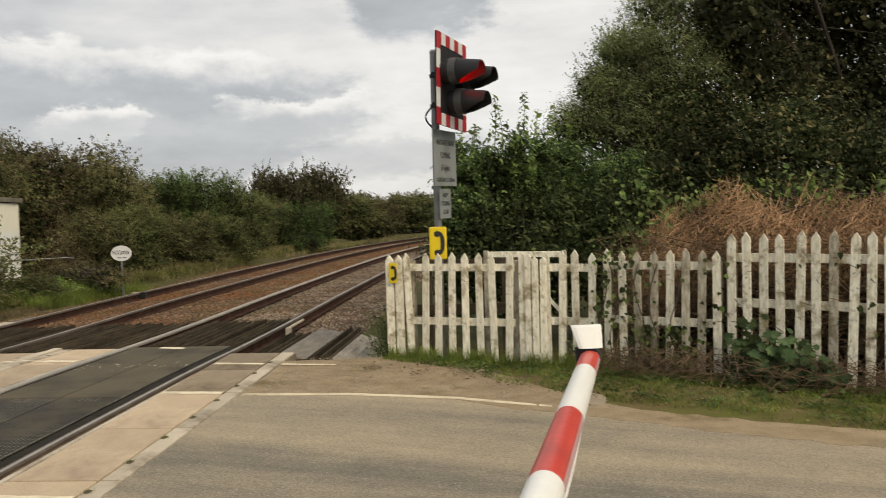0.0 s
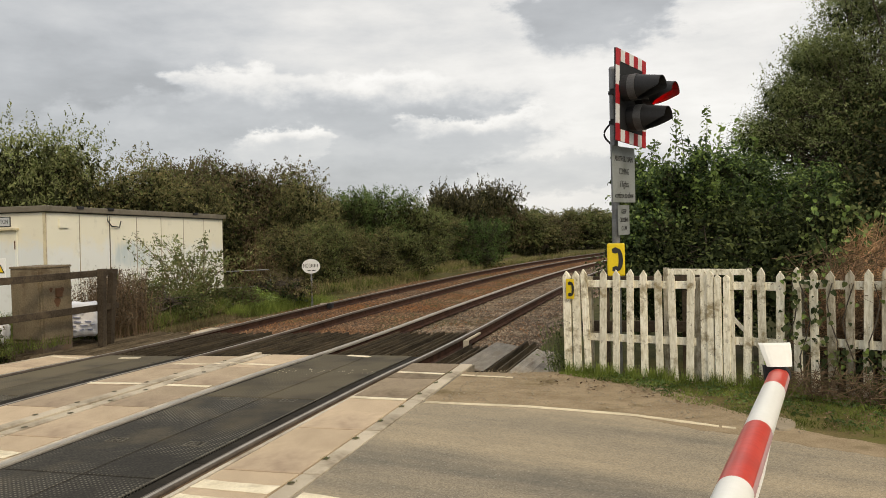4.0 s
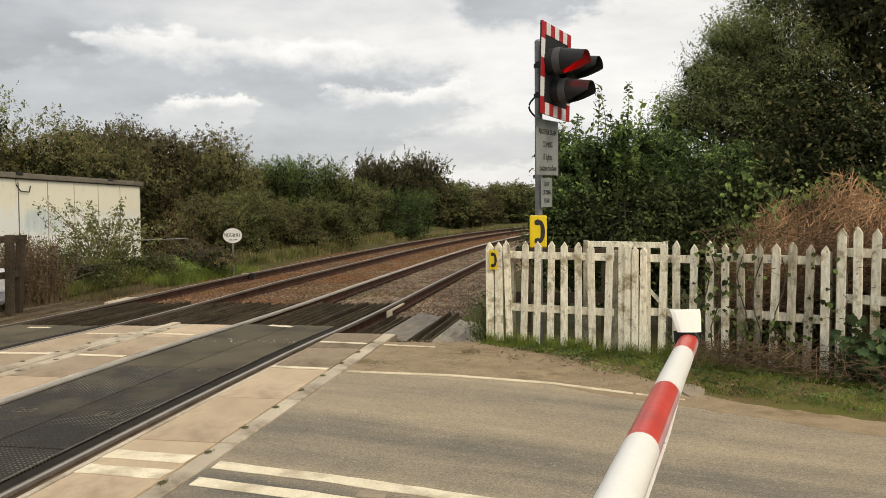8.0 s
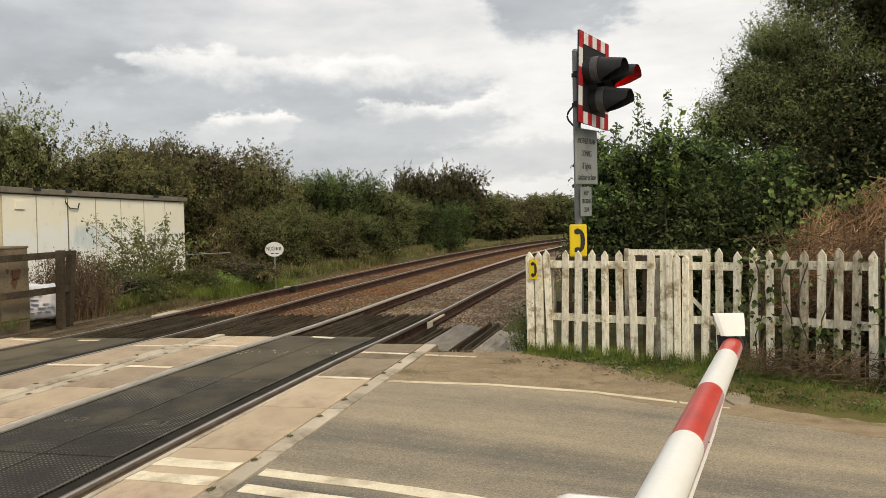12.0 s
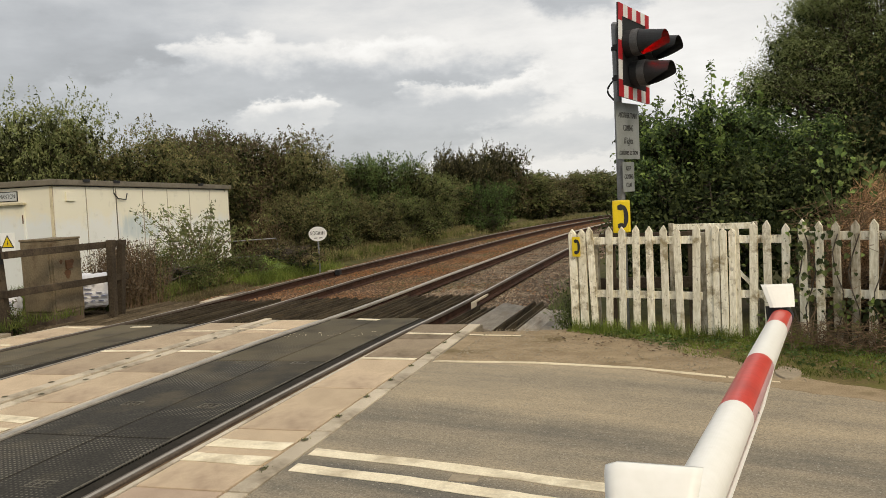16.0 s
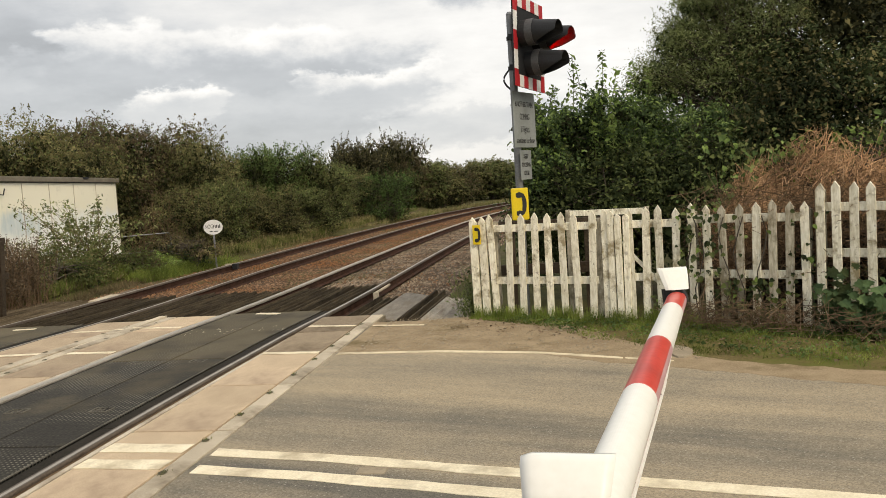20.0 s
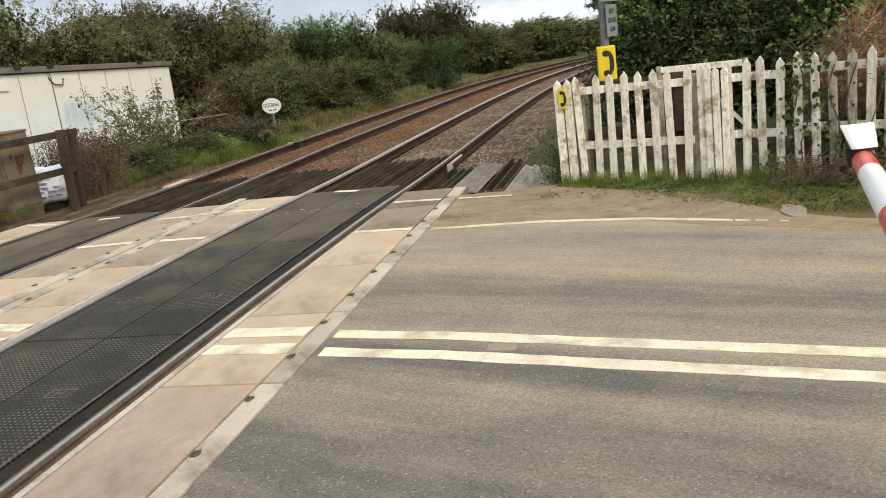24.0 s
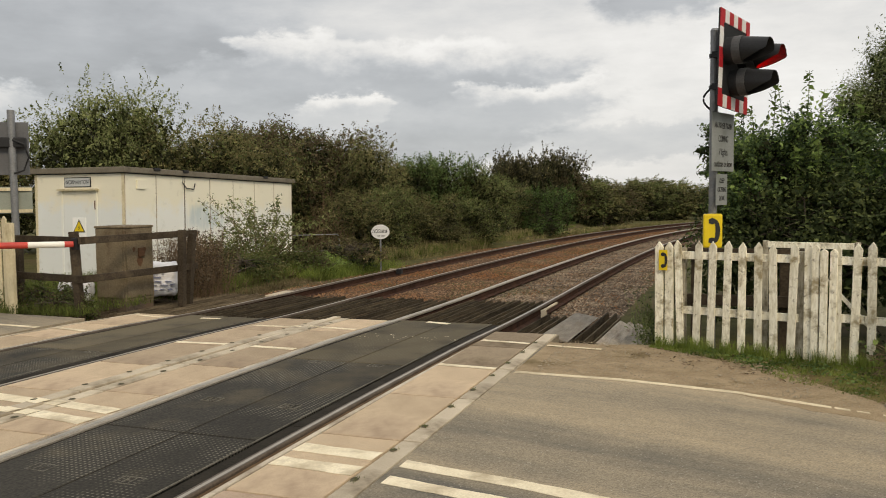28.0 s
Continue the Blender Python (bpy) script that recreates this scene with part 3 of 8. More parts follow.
M["bag_print"] = surface("blue_sack_print", (0.18, 0.21, 0.36), (0.36, 0.39, 0.52), 8, 0.7, 0.1, 60)
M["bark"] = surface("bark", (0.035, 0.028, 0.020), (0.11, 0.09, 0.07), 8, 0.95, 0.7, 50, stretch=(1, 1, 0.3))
M["twig"] = surface("dead_bramble_stem", (0.16, 0.096, 0.051), (0.74, 0.485, 0.278), 1.3, 0.9, 0.1, 50, per_piece=0.5, island=True)
M["dead"] = surface("dry_weed_stem", (0.095, 0.060, 0.034), (0.26, 0.18, 0.108), 5, 0.9, 0.1, 50, per_piece=0.4, island=True)
M["seed"] = surface("brown_seed_heads", (0.050, 0.036, 0.022), (0.155, 0.115, 0.072), 5, 0.9, 0.1, 50, per_piece=0.4, island=True)
M["stone"] = surface("pale_kerb_stone", (0.24, 0.19, 0.13), (0.36, 0.30, 0.21), 5, 0.9, 0.3, 60)
M["leaf_hedge"] = leafy("hedge_leaves", (0.040, 0.051, 0.017), (0.142, 0.174, 0.060), (0.31, 0.345, 0.130), even=0.25)
M["leaf_olive"] = leafy("olive_leaves", (0.068, 0.062, 0.028), (0.198, 0.178, 0.078), (0.40, 0.35, 0.160), even=0.28)
M["leaf_brown"] = leafy("reddish_hawthorn_leaves", (0.042, 0.032, 0.018), (0.138, 0.107, 0.061), (0.30, 0.23, 0.135), even=0.22)
# ivy, and also core leaves and undergrowth whose shade is put into the colour
M["leaf_dark"] = leafy("dark_ivy_and_shaded_leaves", (0.012, 0.018, 0.007), (0.048, 0.066, 0.026), (0.16, 0.185, 0.078), even=0.25)
M["leaf_dusk"] = leafy("dusky_thorn_leaves", (0.026, 0.026, 0.014), (0.080, 0.075, 0.042), (0.170, 0.158, 0.092), even=0.35)
M["leaf_round"] = leafy("deep_green_privet_leaves", (0.027, 0.054, 0.015), (0.088, 0.148, 0.042), (0.18, 0.265, 0.082), even=0.4)
M["leaf_elder"] = leafy("dull_green_elder_leaves", (0.016, 0.028, 0.013), (0.084, 0.130, 0.053), (0.30, 0.385, 0.160))
# core leaves of the hedge, with the inner shade painted as a dark colour
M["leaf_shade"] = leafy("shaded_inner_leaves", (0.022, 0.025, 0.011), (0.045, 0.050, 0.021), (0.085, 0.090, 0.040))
# leaf colour darkened to carry deep canopy shade; also fills the elder's hollows
M["leaf_ivy_shade"] = leafy("shade_darkened_ivy_leaves", (0.012, 0.014, 0.007), (0.050, 0.056, 0.027), (0.165, 0.168, 0.082))
M["leaf_bush"] = leafy("deep_green_leaves", (0.026, 0.046, 0.015), (0.108, 0.168, 0.053), (0.26, 0.35, 0.125), even=0.2)
M["leaf_broad"] = leafy("blue_green_broad_leaves", (0.030, 0.050, 0.022), (0.075, 0.120, 0.052), (0.17, 0.24, 0.105), even=0.2)
M["leaf_fresh"] = leafy("fresh_green_leaves", (0.075, 0.120, 0.030), (0.215, 0.310, 0.082), (0.44, 0.54, 0.20))
M["leaf_fine"] = leafy("fine_willow_leaves", (0.082, 0.102, 0.042), (0.225, 0.262, 0.110), (0.42, 0.45, 0.21), even=0.5)
M["leaf_willow"] = leafy("grey_green_leaves", (0.105, 0.116, 0.046), (0.268, 0.288, 0.122), (0.47, 0.49, 0.235), even=0.45)
M["grass"] = leafy("grass_blades", (0.052, 0.068, 0.018), (0.125, 0.155, 0.040), (0.25, 0.26, 0.085), 0.6)
M["grass_dry"] = leafy("dry_grass_blades", (0.135, 0.112, 0.052), (0.28, 0.235, 0.115), (0.44, 0.38, 0.20), 0.8)
M["grass_fresh"] = leafy("fresh_verge_blades", (0.070, 0.100, 0.020), (0.175, 0.225, 0.050), (0.34, 0.37, 0.11), 0.6)


def glow(name, col, strength):
    m, n, l, b = nodes_of(name)
    b.inputs["Base Color"].default_value = (*col, 1)
    b.inputs["Emission Color"].default_value = (*col, 1)
    b.inputs["Emission Strength"].default_value = strength
    return m


M["lamp_red"] = glow("lit_red_lamp", (1.0, 0.002, 0.0015), 26.0)
M["lens_red"] = surface("dark_red_lens", (0.05, 0.004, 0.004), (0.10, 0.008, 0.008), 8, 0.15, 0.05, 60)
M["lens_amber"] = surface("dark_amber_lens", (0.10, 0.05, 0.006), (0.16, 0.08, 0.01), 8, 0.15, 0.05, 60)


def rubber(name, muddy):
    """Black rubber crossing panel: rows of small studs, worn pale in patches, dried mud towards the road's far side."""
    m, n, l, b = nodes_of(name)
    co = n.new("ShaderNodeTexCoord")
    geo = n.new("ShaderNodeNewGeometry")
    vor = n.new("ShaderNodeTexVoronoi")
    vor.voronoi_dimensions = "2D"
    vor.inputs["Scale"].default_value, vor.inputs["Randomness"].default_value = 29.0, 0.0
    l.new(co.outputs["Object"], vor.inputs["Vector"])
    stud = n.new("ShaderNodeMapRange")
    stud.inputs[1].default_value, stud.inputs[2].default_value, stud.inputs[3].default_value, stud.inputs[4].default_value = 0.15, 0.27, 1.0, 0.0
    l.new(vor.outputs["Distance"], stud.inputs[0])
    big, fine, mud = n.new("ShaderNodeTexNoise"), n.new("ShaderNodeTexNoise"), n.new("ShaderNodeTexNoise")
    for node, s, d in ((big, 1.5, 5), (fine, 55.0, 3), (mud, 1.7, 7)):
        node.inputs["Scale"].default_value, node.inputs["Detail"].default_value = s, d
        l.new(geo.outputs["Position"], node.inputs["Vector"])
    r = n.new("ShaderNodeValToRGB")
    r.color_ramp.elements[0].position, r.color_ramp.elements[1].position = 0.30, 0.75
    r.color_ramp.elements[0].color, r.color_ramp.elements[1].color = (0.027, 0.0255, 0.0222, 1), (0.059, 0.0540, 0.0445, 1)
    l.new(fine.outputs[0], r.inputs[0])
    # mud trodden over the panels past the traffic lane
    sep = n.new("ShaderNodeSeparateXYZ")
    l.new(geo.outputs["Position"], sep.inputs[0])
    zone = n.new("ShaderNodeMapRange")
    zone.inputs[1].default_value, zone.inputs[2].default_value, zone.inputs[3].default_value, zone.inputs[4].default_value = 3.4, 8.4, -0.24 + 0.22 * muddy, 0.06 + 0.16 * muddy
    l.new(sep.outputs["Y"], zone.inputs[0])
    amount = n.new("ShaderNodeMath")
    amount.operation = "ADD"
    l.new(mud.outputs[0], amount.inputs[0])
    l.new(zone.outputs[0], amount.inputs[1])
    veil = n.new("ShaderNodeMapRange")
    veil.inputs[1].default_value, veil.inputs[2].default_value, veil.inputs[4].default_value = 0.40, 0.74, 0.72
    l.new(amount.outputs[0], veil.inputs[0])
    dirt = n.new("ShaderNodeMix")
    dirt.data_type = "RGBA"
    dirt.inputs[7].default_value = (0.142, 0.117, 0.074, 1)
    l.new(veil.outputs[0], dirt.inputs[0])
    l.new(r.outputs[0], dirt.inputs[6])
    tone = n.new("ShaderNodeMapRange")
    tone.inputs[3].default_value, tone.inputs[4].default_value = 0.82, 1.18
    l.new(n.new("ShaderNodeObjectInfo").outputs["Random"], tone.inputs[0])
    tint = n.new("ShaderNodeVectorMath")
    tint.operation = "SCALE"
    l.new(dirt.outputs[2], tint.inputs[0])
    l.new(tone.outputs[0], tint.inputs[3])
    wear = n.new("ShaderNodeMapRange")
    wear.inputs[1].default_value, wear.inputs[2].default_value, wear.inputs[4].default_value = 0.44, 0.58, 0.66 - 0.34 * muddy
    l.new(big.outputs[0], wear.inputs[0])
    f = n.new("ShaderNodeMath")
    f.operation = "MULTIPLY"
    l.new(stud.outputs[0], f.inputs[0])
    l.new(wear.outputs[0], f.inputs[1])
    mx = n.new("ShaderNodeMix")
    mx.data_type = "RGBA"
    mx.inputs[7].default_value = (0.26, 0.24, 0.19, 1)
    l.new(f.outputs[0], mx.inputs[0])
    l.new(tint.outputs[0], mx.inputs[6])
    l.new(mx.outputs[2], b.inputs["Base Color"])
    bp = n.new("ShaderNodeBump")
    bp.inputs["Strength"].default_value, bp.inputs["Distance"].default_value = 0.35, 0.003
    l.new(stud.outputs[0], bp.inputs["Height"])
    l.new(bp.outputs[0], b.inputs["Normal"])
    b.inputs["Roughness"].default_value, b.inputs["Specular IOR Level"].default_value = 0.8, 0.12
    return m


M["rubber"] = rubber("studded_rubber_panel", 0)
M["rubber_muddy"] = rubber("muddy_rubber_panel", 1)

# ---- building tools ----
def mesh_of(name, verts, faces, mats=()):
    me = bpy.data.meshes.new(name)
    me.from_pydata(verts, [], faces)
    me.validate()
    for m in mats:
        me.materials.append(m)
    return me


def part(name, bm, material, parent=None, label="", smooth=False):
    """Links a bmesh (or a mesh) as one object, under a thing where one is given."""
    if isinstance(bm, bmesh.types.BMesh):
        me = bpy.data.meshes.new(name)
        bmesh.ops.recalc_face_normals(bm, faces=bm.faces)
        bm.to_mesh(me)
        bm.free()
    else:
        me = bm
    if material and not me.materials:
        me.materials.append(material)
    if smooth:
        me.shade_smooth()
    ob = new(name, me)
    if parent:
        ob.parent = parent
    if label:
        tagged(ob, label)
    return ob


def thing(name, label, category, m=None, group="", kind=""):
    ob = new(name)
    ob.empty_display_size = 0.1
    if m is not None:
        ob.matrix_basis = m
    return tagged(ob, label, category, group, kind)


def add_box(bm, x0, x1, y0, y1, z0, z1, bevel=0.0, m=None):
    r = bmesh.ops.create_cube(bm, size=1.0)
    vs = r["verts"]
    for v in vs:
        v.co = Vector(((x0 + x1) / 2 + v.co.x * (x1 - x0), (y0 + y1) / 2 + v.co.y * (y1 - y0), (z0 + z1) / 2 + v.co.z * (z1 - z0)))
    if bevel:
        es = list({e for v in vs for e in v.link_edges})
        r2 = bmesh.ops.bevel(bm, geom=es, offset=bevel, segments=2, affect="EDGES", profile=0.6)
        vs = list({v for f in r2["faces"] for v in f.verts} | {v for v in vs if v.is_valid})
    if m is not None:
        bmesh.ops.transform(bm, matrix=m, verts=[v for v in vs if v.is_valid])
    return bm


def block(*a, bevel=0.0, m=None):
    return add_box(bmesh.new(), *a, bevel=bevel, m=m)


def add_prism(bm, outline, depth, m=Matrix()):
    """A plate: an outline in x and z, thickened along y from 0 to depth."""
    a = [bm.verts.new(m @ Vector((x, 0, z))) for x, z in outline]
    b = [bm.verts.new(m @ Vector((x, depth, z))) for x, z in outline]
    bm.faces.new(a)
    bm.faces.new(b[::-1])
    for i in range(len(a)):
        j = (i + 1) % len(a)
        bm.faces.new((a[i], b[i], b[j], a[j]))
    return bm


def prism(outline, depth, m=Matrix()):
    return add_prism(bmesh.new(), outline, depth, m)


def add_tube(bm, pts, radii, sides=10, caps=True):
    pts = [Vector(p) for p in pts]
    if not isinstance(radii, (list, tuple)):
        radii = [radii] * len(pts)
    rings = []
    for i, p in enumerate(pts):
        d = (pts[min(i + 1, len(pts) - 1)] - pts[max(i - 1, 0)]).normalized()
        u = d.orthogonal().normalized() if abs(d.z) < 0.99 else Vector((1, 0, 0))
        u = (Vector((0, 0, 1)).cross(d)).normalized() if abs(d.z) < 0.99 else Vector((1, 0, 0))
        w = d.cross(u).normalized()
        rings.append([bm.verts.new(p + radii[i] * (math.cos(2 * math.pi * k / sides) * u + math.sin(2 * math.pi * k / sides) * w)) for k in range(sides)])
    for a, b in zip(rings, rings[1:]):
        for k in range(sides):
            bm.faces.new((a[k], a[(k + 1) % sides], b[(k + 1) % sides], b[k]))
    if caps:
        bm.faces.new(rings[0][::-1])
        bm.faces.new(rings[-1])
    return bm


def tube(pts, radii, sides=10):
    return add_tube(bmesh.new(), pts, radii, sides)


def lettering(name, text, size, m, material, parent, extrude=0.001, width=None):
    """Raised letters as a mesh, centred, facing the local -y of m."""
    cu = bpy.data.curves.new(name, "FONT")
    cu.body, cu.size, cu.extrude, cu.align_x, cu.align_y = text, size, extrude, "CENTER", "CENTER"
    tmp = bpy.data.objects.new(name, cu)
    scene.collection.objects.link(tmp)
    me = bpy.data.meshes.new_from_object(tmp.evaluated_get(bpy.context.evaluated_depsgraph_get()))
    bpy.data.objects.remove(tmp)
    xs = [v.co.x for v in me.vertices]
    k = 1.0 if width is None else width / (max(xs) - min(xs))
    me.transform(m @ Matrix.Rotation(radians(90), 4, "X") @ Matrix.Diagonal((k, 1, 1, 1)))
    me.materials.clear()
    return part(name, me, material, parent)


def big_mesh(name, verts, quads, material):
    """A mesh of many quads from arrays."""
    me = bpy.data.meshes.new(name)
    nq = len(quads)
    me.vertices.add(len(verts))
    me.vertices.foreach_set("co", np.ascontiguousarray(verts, np.float32).ravel())
    me.loops.add(nq * 4)
    me.loops.foreach_set("vertex_index", np.ascontiguousarray(quads, np.int32).ravel())
    me.polygons.add(nq)
    me.polygons.foreach_set("loop_start", np.arange(0, nq * 4, 4, dtype=np.int32))
    me.materials.append(material)
    me.update(calc_edges=True)
    return me


def unit(v):
    return v / np.maximum(np.linalg.norm(v, axis=-1, keepdims=True), 1e-9)


def leaf_quads(rng, centres, length, aspect=0.5, up=0.5, outward=None):
    """Folded diamond leaves at the given points: vertices and quads."""
    n = len(centres)
    nrm = rng.normal(size=(n, 3)) + np.array([0, 0, up * 1.5])
    if outward is not None:
        nrm = nrm + 1.7 * outward
    nrm = unit(nrm)
    d = unit(np.cross(nrm, rng.normal(size=(n, 3))))
    s = np.cross(nrm, d)
    ln = length * np.clip(np.exp(rng.normal(size=(n, 1)) * 0.38), 0.45, 2.0)
    w = ln * aspect * rng.uniform(0.8, 1.2, (n, 1))
    a, c = centres - d * ln / 2, centres + d * ln / 2 - nrm * ln * 0.12
    mid = centres - d * ln * 0.08 + nrm * ln * 0.07
    v = np.stack([a, mid + s * w / 2, c, mid - s * w / 2], 1).reshape(-1, 3)
    return v, np.arange(4 * n).reshape(n, 4)


LOBED = ((0, -0.5), (0.16, -0.42), (0.42, -0.46), (0.34, -0.18), (0.56, 0.02), (0.27, 0.10), (0.30, 0.34), (0.10, 0.27), (0, 0.56), (-0.10, 0.27), (-0.30, 0.34), (-0.27, 0.10), (-0.56, 0.02), (-0.34, -0.18), (-0.42, -0.46), (-0.16, -0.42))
HEART = ((0, -0.40), (0.16, -0.52), (0.36, -0.40), (0.42, -0.14), (0.30, 0.16), (0.12, 0.40), (0, 0.56), (-0.12, 0.40), (-0.30, 0.16), (-0.42, -0.14), (-0.36, -0.40), (-0.16, -0.52))


def shaped_leaves(name, rng, centres, length, outline, facing, mats, shares):
    """Broad leaves with a drawn outline, cupped about the midrib and hanging tip down."""
    verts, faces, ids = [], [], []
    k = len(outline)
    for c in centres:
        nrm = (Vector(facing) + Vector(rng.normal(size=3)) * 0.45).normalized()
        tip = Vector((rng.normal() * 0.6, 0.0, -1.0 + rng.normal() * 0.5))
        tip = (tip - nrm * tip.dot(nrm)).normalized()
        side = nrm.cross(tip)
        ln = length * float(np.clip(math.exp(rng.normal() * 0.3), 0.5, 1.7))
        o = len(verts)
        verts.append(Vector(c) - nrm * ln * 0.05)
        for x, y in outline:
            verts.append(Vector(c) + side * (x * ln) + tip * (y * ln) + nrm * ln * (0.16 * abs(x) - 0.22 * y * y))
        faces += [(o, o + 1 + i, o + 1 + (i + 1) % k) for i in range(k)]
        ids += [int(rng.choice(len(mats), p=shares))] * k
    me = mesh_of(name, verts, faces)
    for q in mats:
        me.materials.append(M[q])
    me.polygons.foreach_set("material_index", ids)
    return me


def blade_quads(rng, roots, height, width, lean=0.35):
    """Grass blades: slim tapering quads."""
    n = len(roots)
    ang = rng.uniform(0, 2 * math.pi, n)
    side = np.stack([np.cos(ang), np.sin(ang), np.zeros(n)], 1)
    tip = rng.normal(size=(n, 3)) * lean
    tip[:, 2] = 1.0
    h = height * rng.uniform(0.45, 1.25, (n, 1))
    t = roots + unit(tip) * h
    w = width * rng.uniform(0.7, 1.3, (n, 1))
    v = np.stack([roots - side * w / 2, roots + side * w / 2, t + side * w * 0.15, t - side * w * 0.15], 1).reshape(-1, 3)
    return v, np.arange(4 * n).reshape(n, 4)


def stem_quads(rng, a, b, width):
    """Thin straight stems as crossed slim strips, from the points a to the points b."""
    n = len(a)
    d = unit(b - a)
    s = unit(np.cross(d, rng.normal(size=(n, 3)))) * width / 2
    u = np.cross(d, s)
    v = np.concatenate([np.stack([a - s, a + s, b + s * 0.5, b - s * 0.5], 1), np.stack([a - u, a + u, b + u * 0.5, b - u * 0.5], 1)]).reshape(-1, 3)
    return v, np.arange(8 * n).reshape(2 * n, 4)


def merge(*vq):
    vs, qs, o = [], [], 0
    for v, q in vq:
        vs.append(v)
        qs.append(q + o)
        o += len(v)
    return np.concatenate(vs), np.concatenate(qs)

# ---- plan: the rails run along y, the road along x ----
NEAR_R, NEAR_L, FAR_R, FAR_L = -2.665, -4.165, -6.06, -7.57
DECK_N, DECK_S = 9.10, -3.0
DECK_MID = 9.98    # the panels between and beyond the tracks reach further


def sway(y):
    """Sideways shift of the curving line at y."""
    u = min(max(y - 6.0, 0.0), 62.0)
    s = -0.0019 * u * u / 2 + 0.00042 * u ** 3 / 6
    if y > 68.0:
        s += (y - 68.0) * (-0.0019 * 62 + 0.00042 * 62 ** 2 / 2)
    return s


def ease(a, b, y):
    u = min(1.0, max(0.0, (y - a) / (b - a)))
    return u * u * (3 - 2 * u)


def spread(y):
    """The two tracks draw apart a little past the crossing."""
    return -0.075 * ease(9.0, 18.0, y)


def far_drop(y):
    """The far track lies lower than the near one where the road crosses."""
    return -0.065 + 0.035 * ease(9.0, 18.0, y)


def fall(y):
    """The line drops a little beyond the crossing."""
    return -0.035 * ease(5.0, 9.5, y) * (1 - ease(10.0, 17.0, y)) - 0.28 * (1 - math.exp(-max(y - 8.5, 0.0) / 9.0)) - 0.12 * (1 - math.exp(-max(-y - 4.0, 0.0) / 9.0))


def lift(x, y):
    """Height of the open ground."""
    c = x - sway(y)
    z = fall(y) - 0.05 - 0.09 * ease(7.6, 8.4, -c) * (1 - ease(10.0, 14.0, y))
    if -9.2 < c < -1.3 and (y > 8.5 or y < -2.5):
        z -= 0.16 * min(1, (y - 8.5) / 0.6 if y > 8.5 else (-2.5 - y) / 0.6)
    elif -8.6 < x < -1.5:
        z -= 0.30
    if c > 1.5 and y > 8.5:
        z += min(0.9, (c - 1.5) * 0.22) * min(1, (y - 8.5) / 3)
    z += 0.05 * noise.noise((x * 0.4, y * 0.4, 0)) * (1 if y > 12 or c > 3 or c < -11 else 0)
    return z


def make_ground():
    xs = sorted({-900, -500, -250, -120, -70, -45, -32, *[x * 0.8 for x in range(-36, 37)], 32, 45, 70, 120, 250, 500, 900})
    ys = sorted({-900, -500, -250, -120, -60, -30, -15, *[y * 0.8 for y in range(-10, 90)], 80, 95, 120, 160, 250, 500, 900})
    verts = [(x, y, lift(x, y)) for y in ys for x in xs]
    w = len(xs)
    faces = [(j * w + i, j * w + i + 1, (j + 1) * w + i + 1, (j + 1) * w + i) for j in range(len(ys) - 1) for i in range(w - 1)]
    ob = part("ground", mesh_of("ground", verts, faces), M["ground"], smooth=True)
    tagged(ob, "rough grass and bare soil beside the railway", "ground", kind="structure")


make_ground()


def far_edge(x):
    """The far side of the carriageway."""
    pts = ((-40, 8.9), (-8.6, 7.85), (-5.5, 7.5), (-2.5, 7.2), (-1.8, 7.12), (-0.8, 7.08), (0.1, 6.91), (0.6, 6.70), (1.26, 6.44), (1.79, 6.14), (2.48, 5.82), (3.0, 5.63), (5, 4.9), (30, -4.2))
    for (xa, ya), (xb, yb) in zip(pts, pts[1:]):
        if xa <= x <= xb:
            return ya + (yb - ya) * (x - xa) / (xb - xa)
    return pts[-1][1]


def mid_line(x):
    pts = ((-40, 8.0), (-9, 5.5), (-5.5, 5.0), (-4.3, 4.90), (-2.5, 4.55), (-1.0, 4.30), (-0.2, 4.12), (1.5, 3.75), (5, 2.9), (30, -5.0))
    for (xa, ya), (xb, yb) in zip(pts, pts[1:]):
        if xa <= x <= xb:
            return ya + (yb - ya) * (x - xa) / (xb - xa)
    return pts[-1][1]


def strip_mesh(name, xs, lo, hi, z, thick=0.0, rough=0.0):
    """A level strip over the stations xs, between the lines lo(x) and hi(x), with its own thickness."""
    rng = random.Random(name)
    top = []
    for x in xs:
        top += [(x, lo(x) + rng.uniform(-rough, rough), z), (x, hi(x) + rng.uniform(-rough, rough), z)]
    n = len(top)
    bot = [(x, y, z - thick) for x, y, _ in top]
    faces = []
    for i in range(len(xs) - 1):
        a = 2 * i
        faces.append((a, a + 2, a + 3, a + 1))
        faces.append((n + a, n + a + 1, n + a + 3, n + a + 2))
        faces.append((a, n + a, n + a + 2, a + 2))
        faces.append((a + 1, a + 3, n + a + 3, n + a + 1))
    faces += [(0, 1, n + 1, n), (n - 2, 2 * n - 2, 2 * n - 1, n - 1)]
    return mesh_of(name, top + bot, faces)


def steps(a, b, d):
    k = max(1, round((b - a) / d))
    return [a + (b - a) * i / k for i in range(k + 1)]


def shoulder_edge(x):
    """Bare soil reaches the fence by the track and thins to a strip along the road."""
    wide = 8.75 - 0.33 * max(x + 0.7, 0) - 0.13 * (1 - ease(-1.15, -0.75, x))
    k = min(1.0, max(0.0, (x + 0.3) / 1.9))
    k = k * k * (3 - 2 * k)
    return max(far_edge(x) + 0.14 + 0.06 * noise.noise((x * 2.1, 0, 4)), wide * (1 - k) + (far_edge(x) + 0.16) * k)


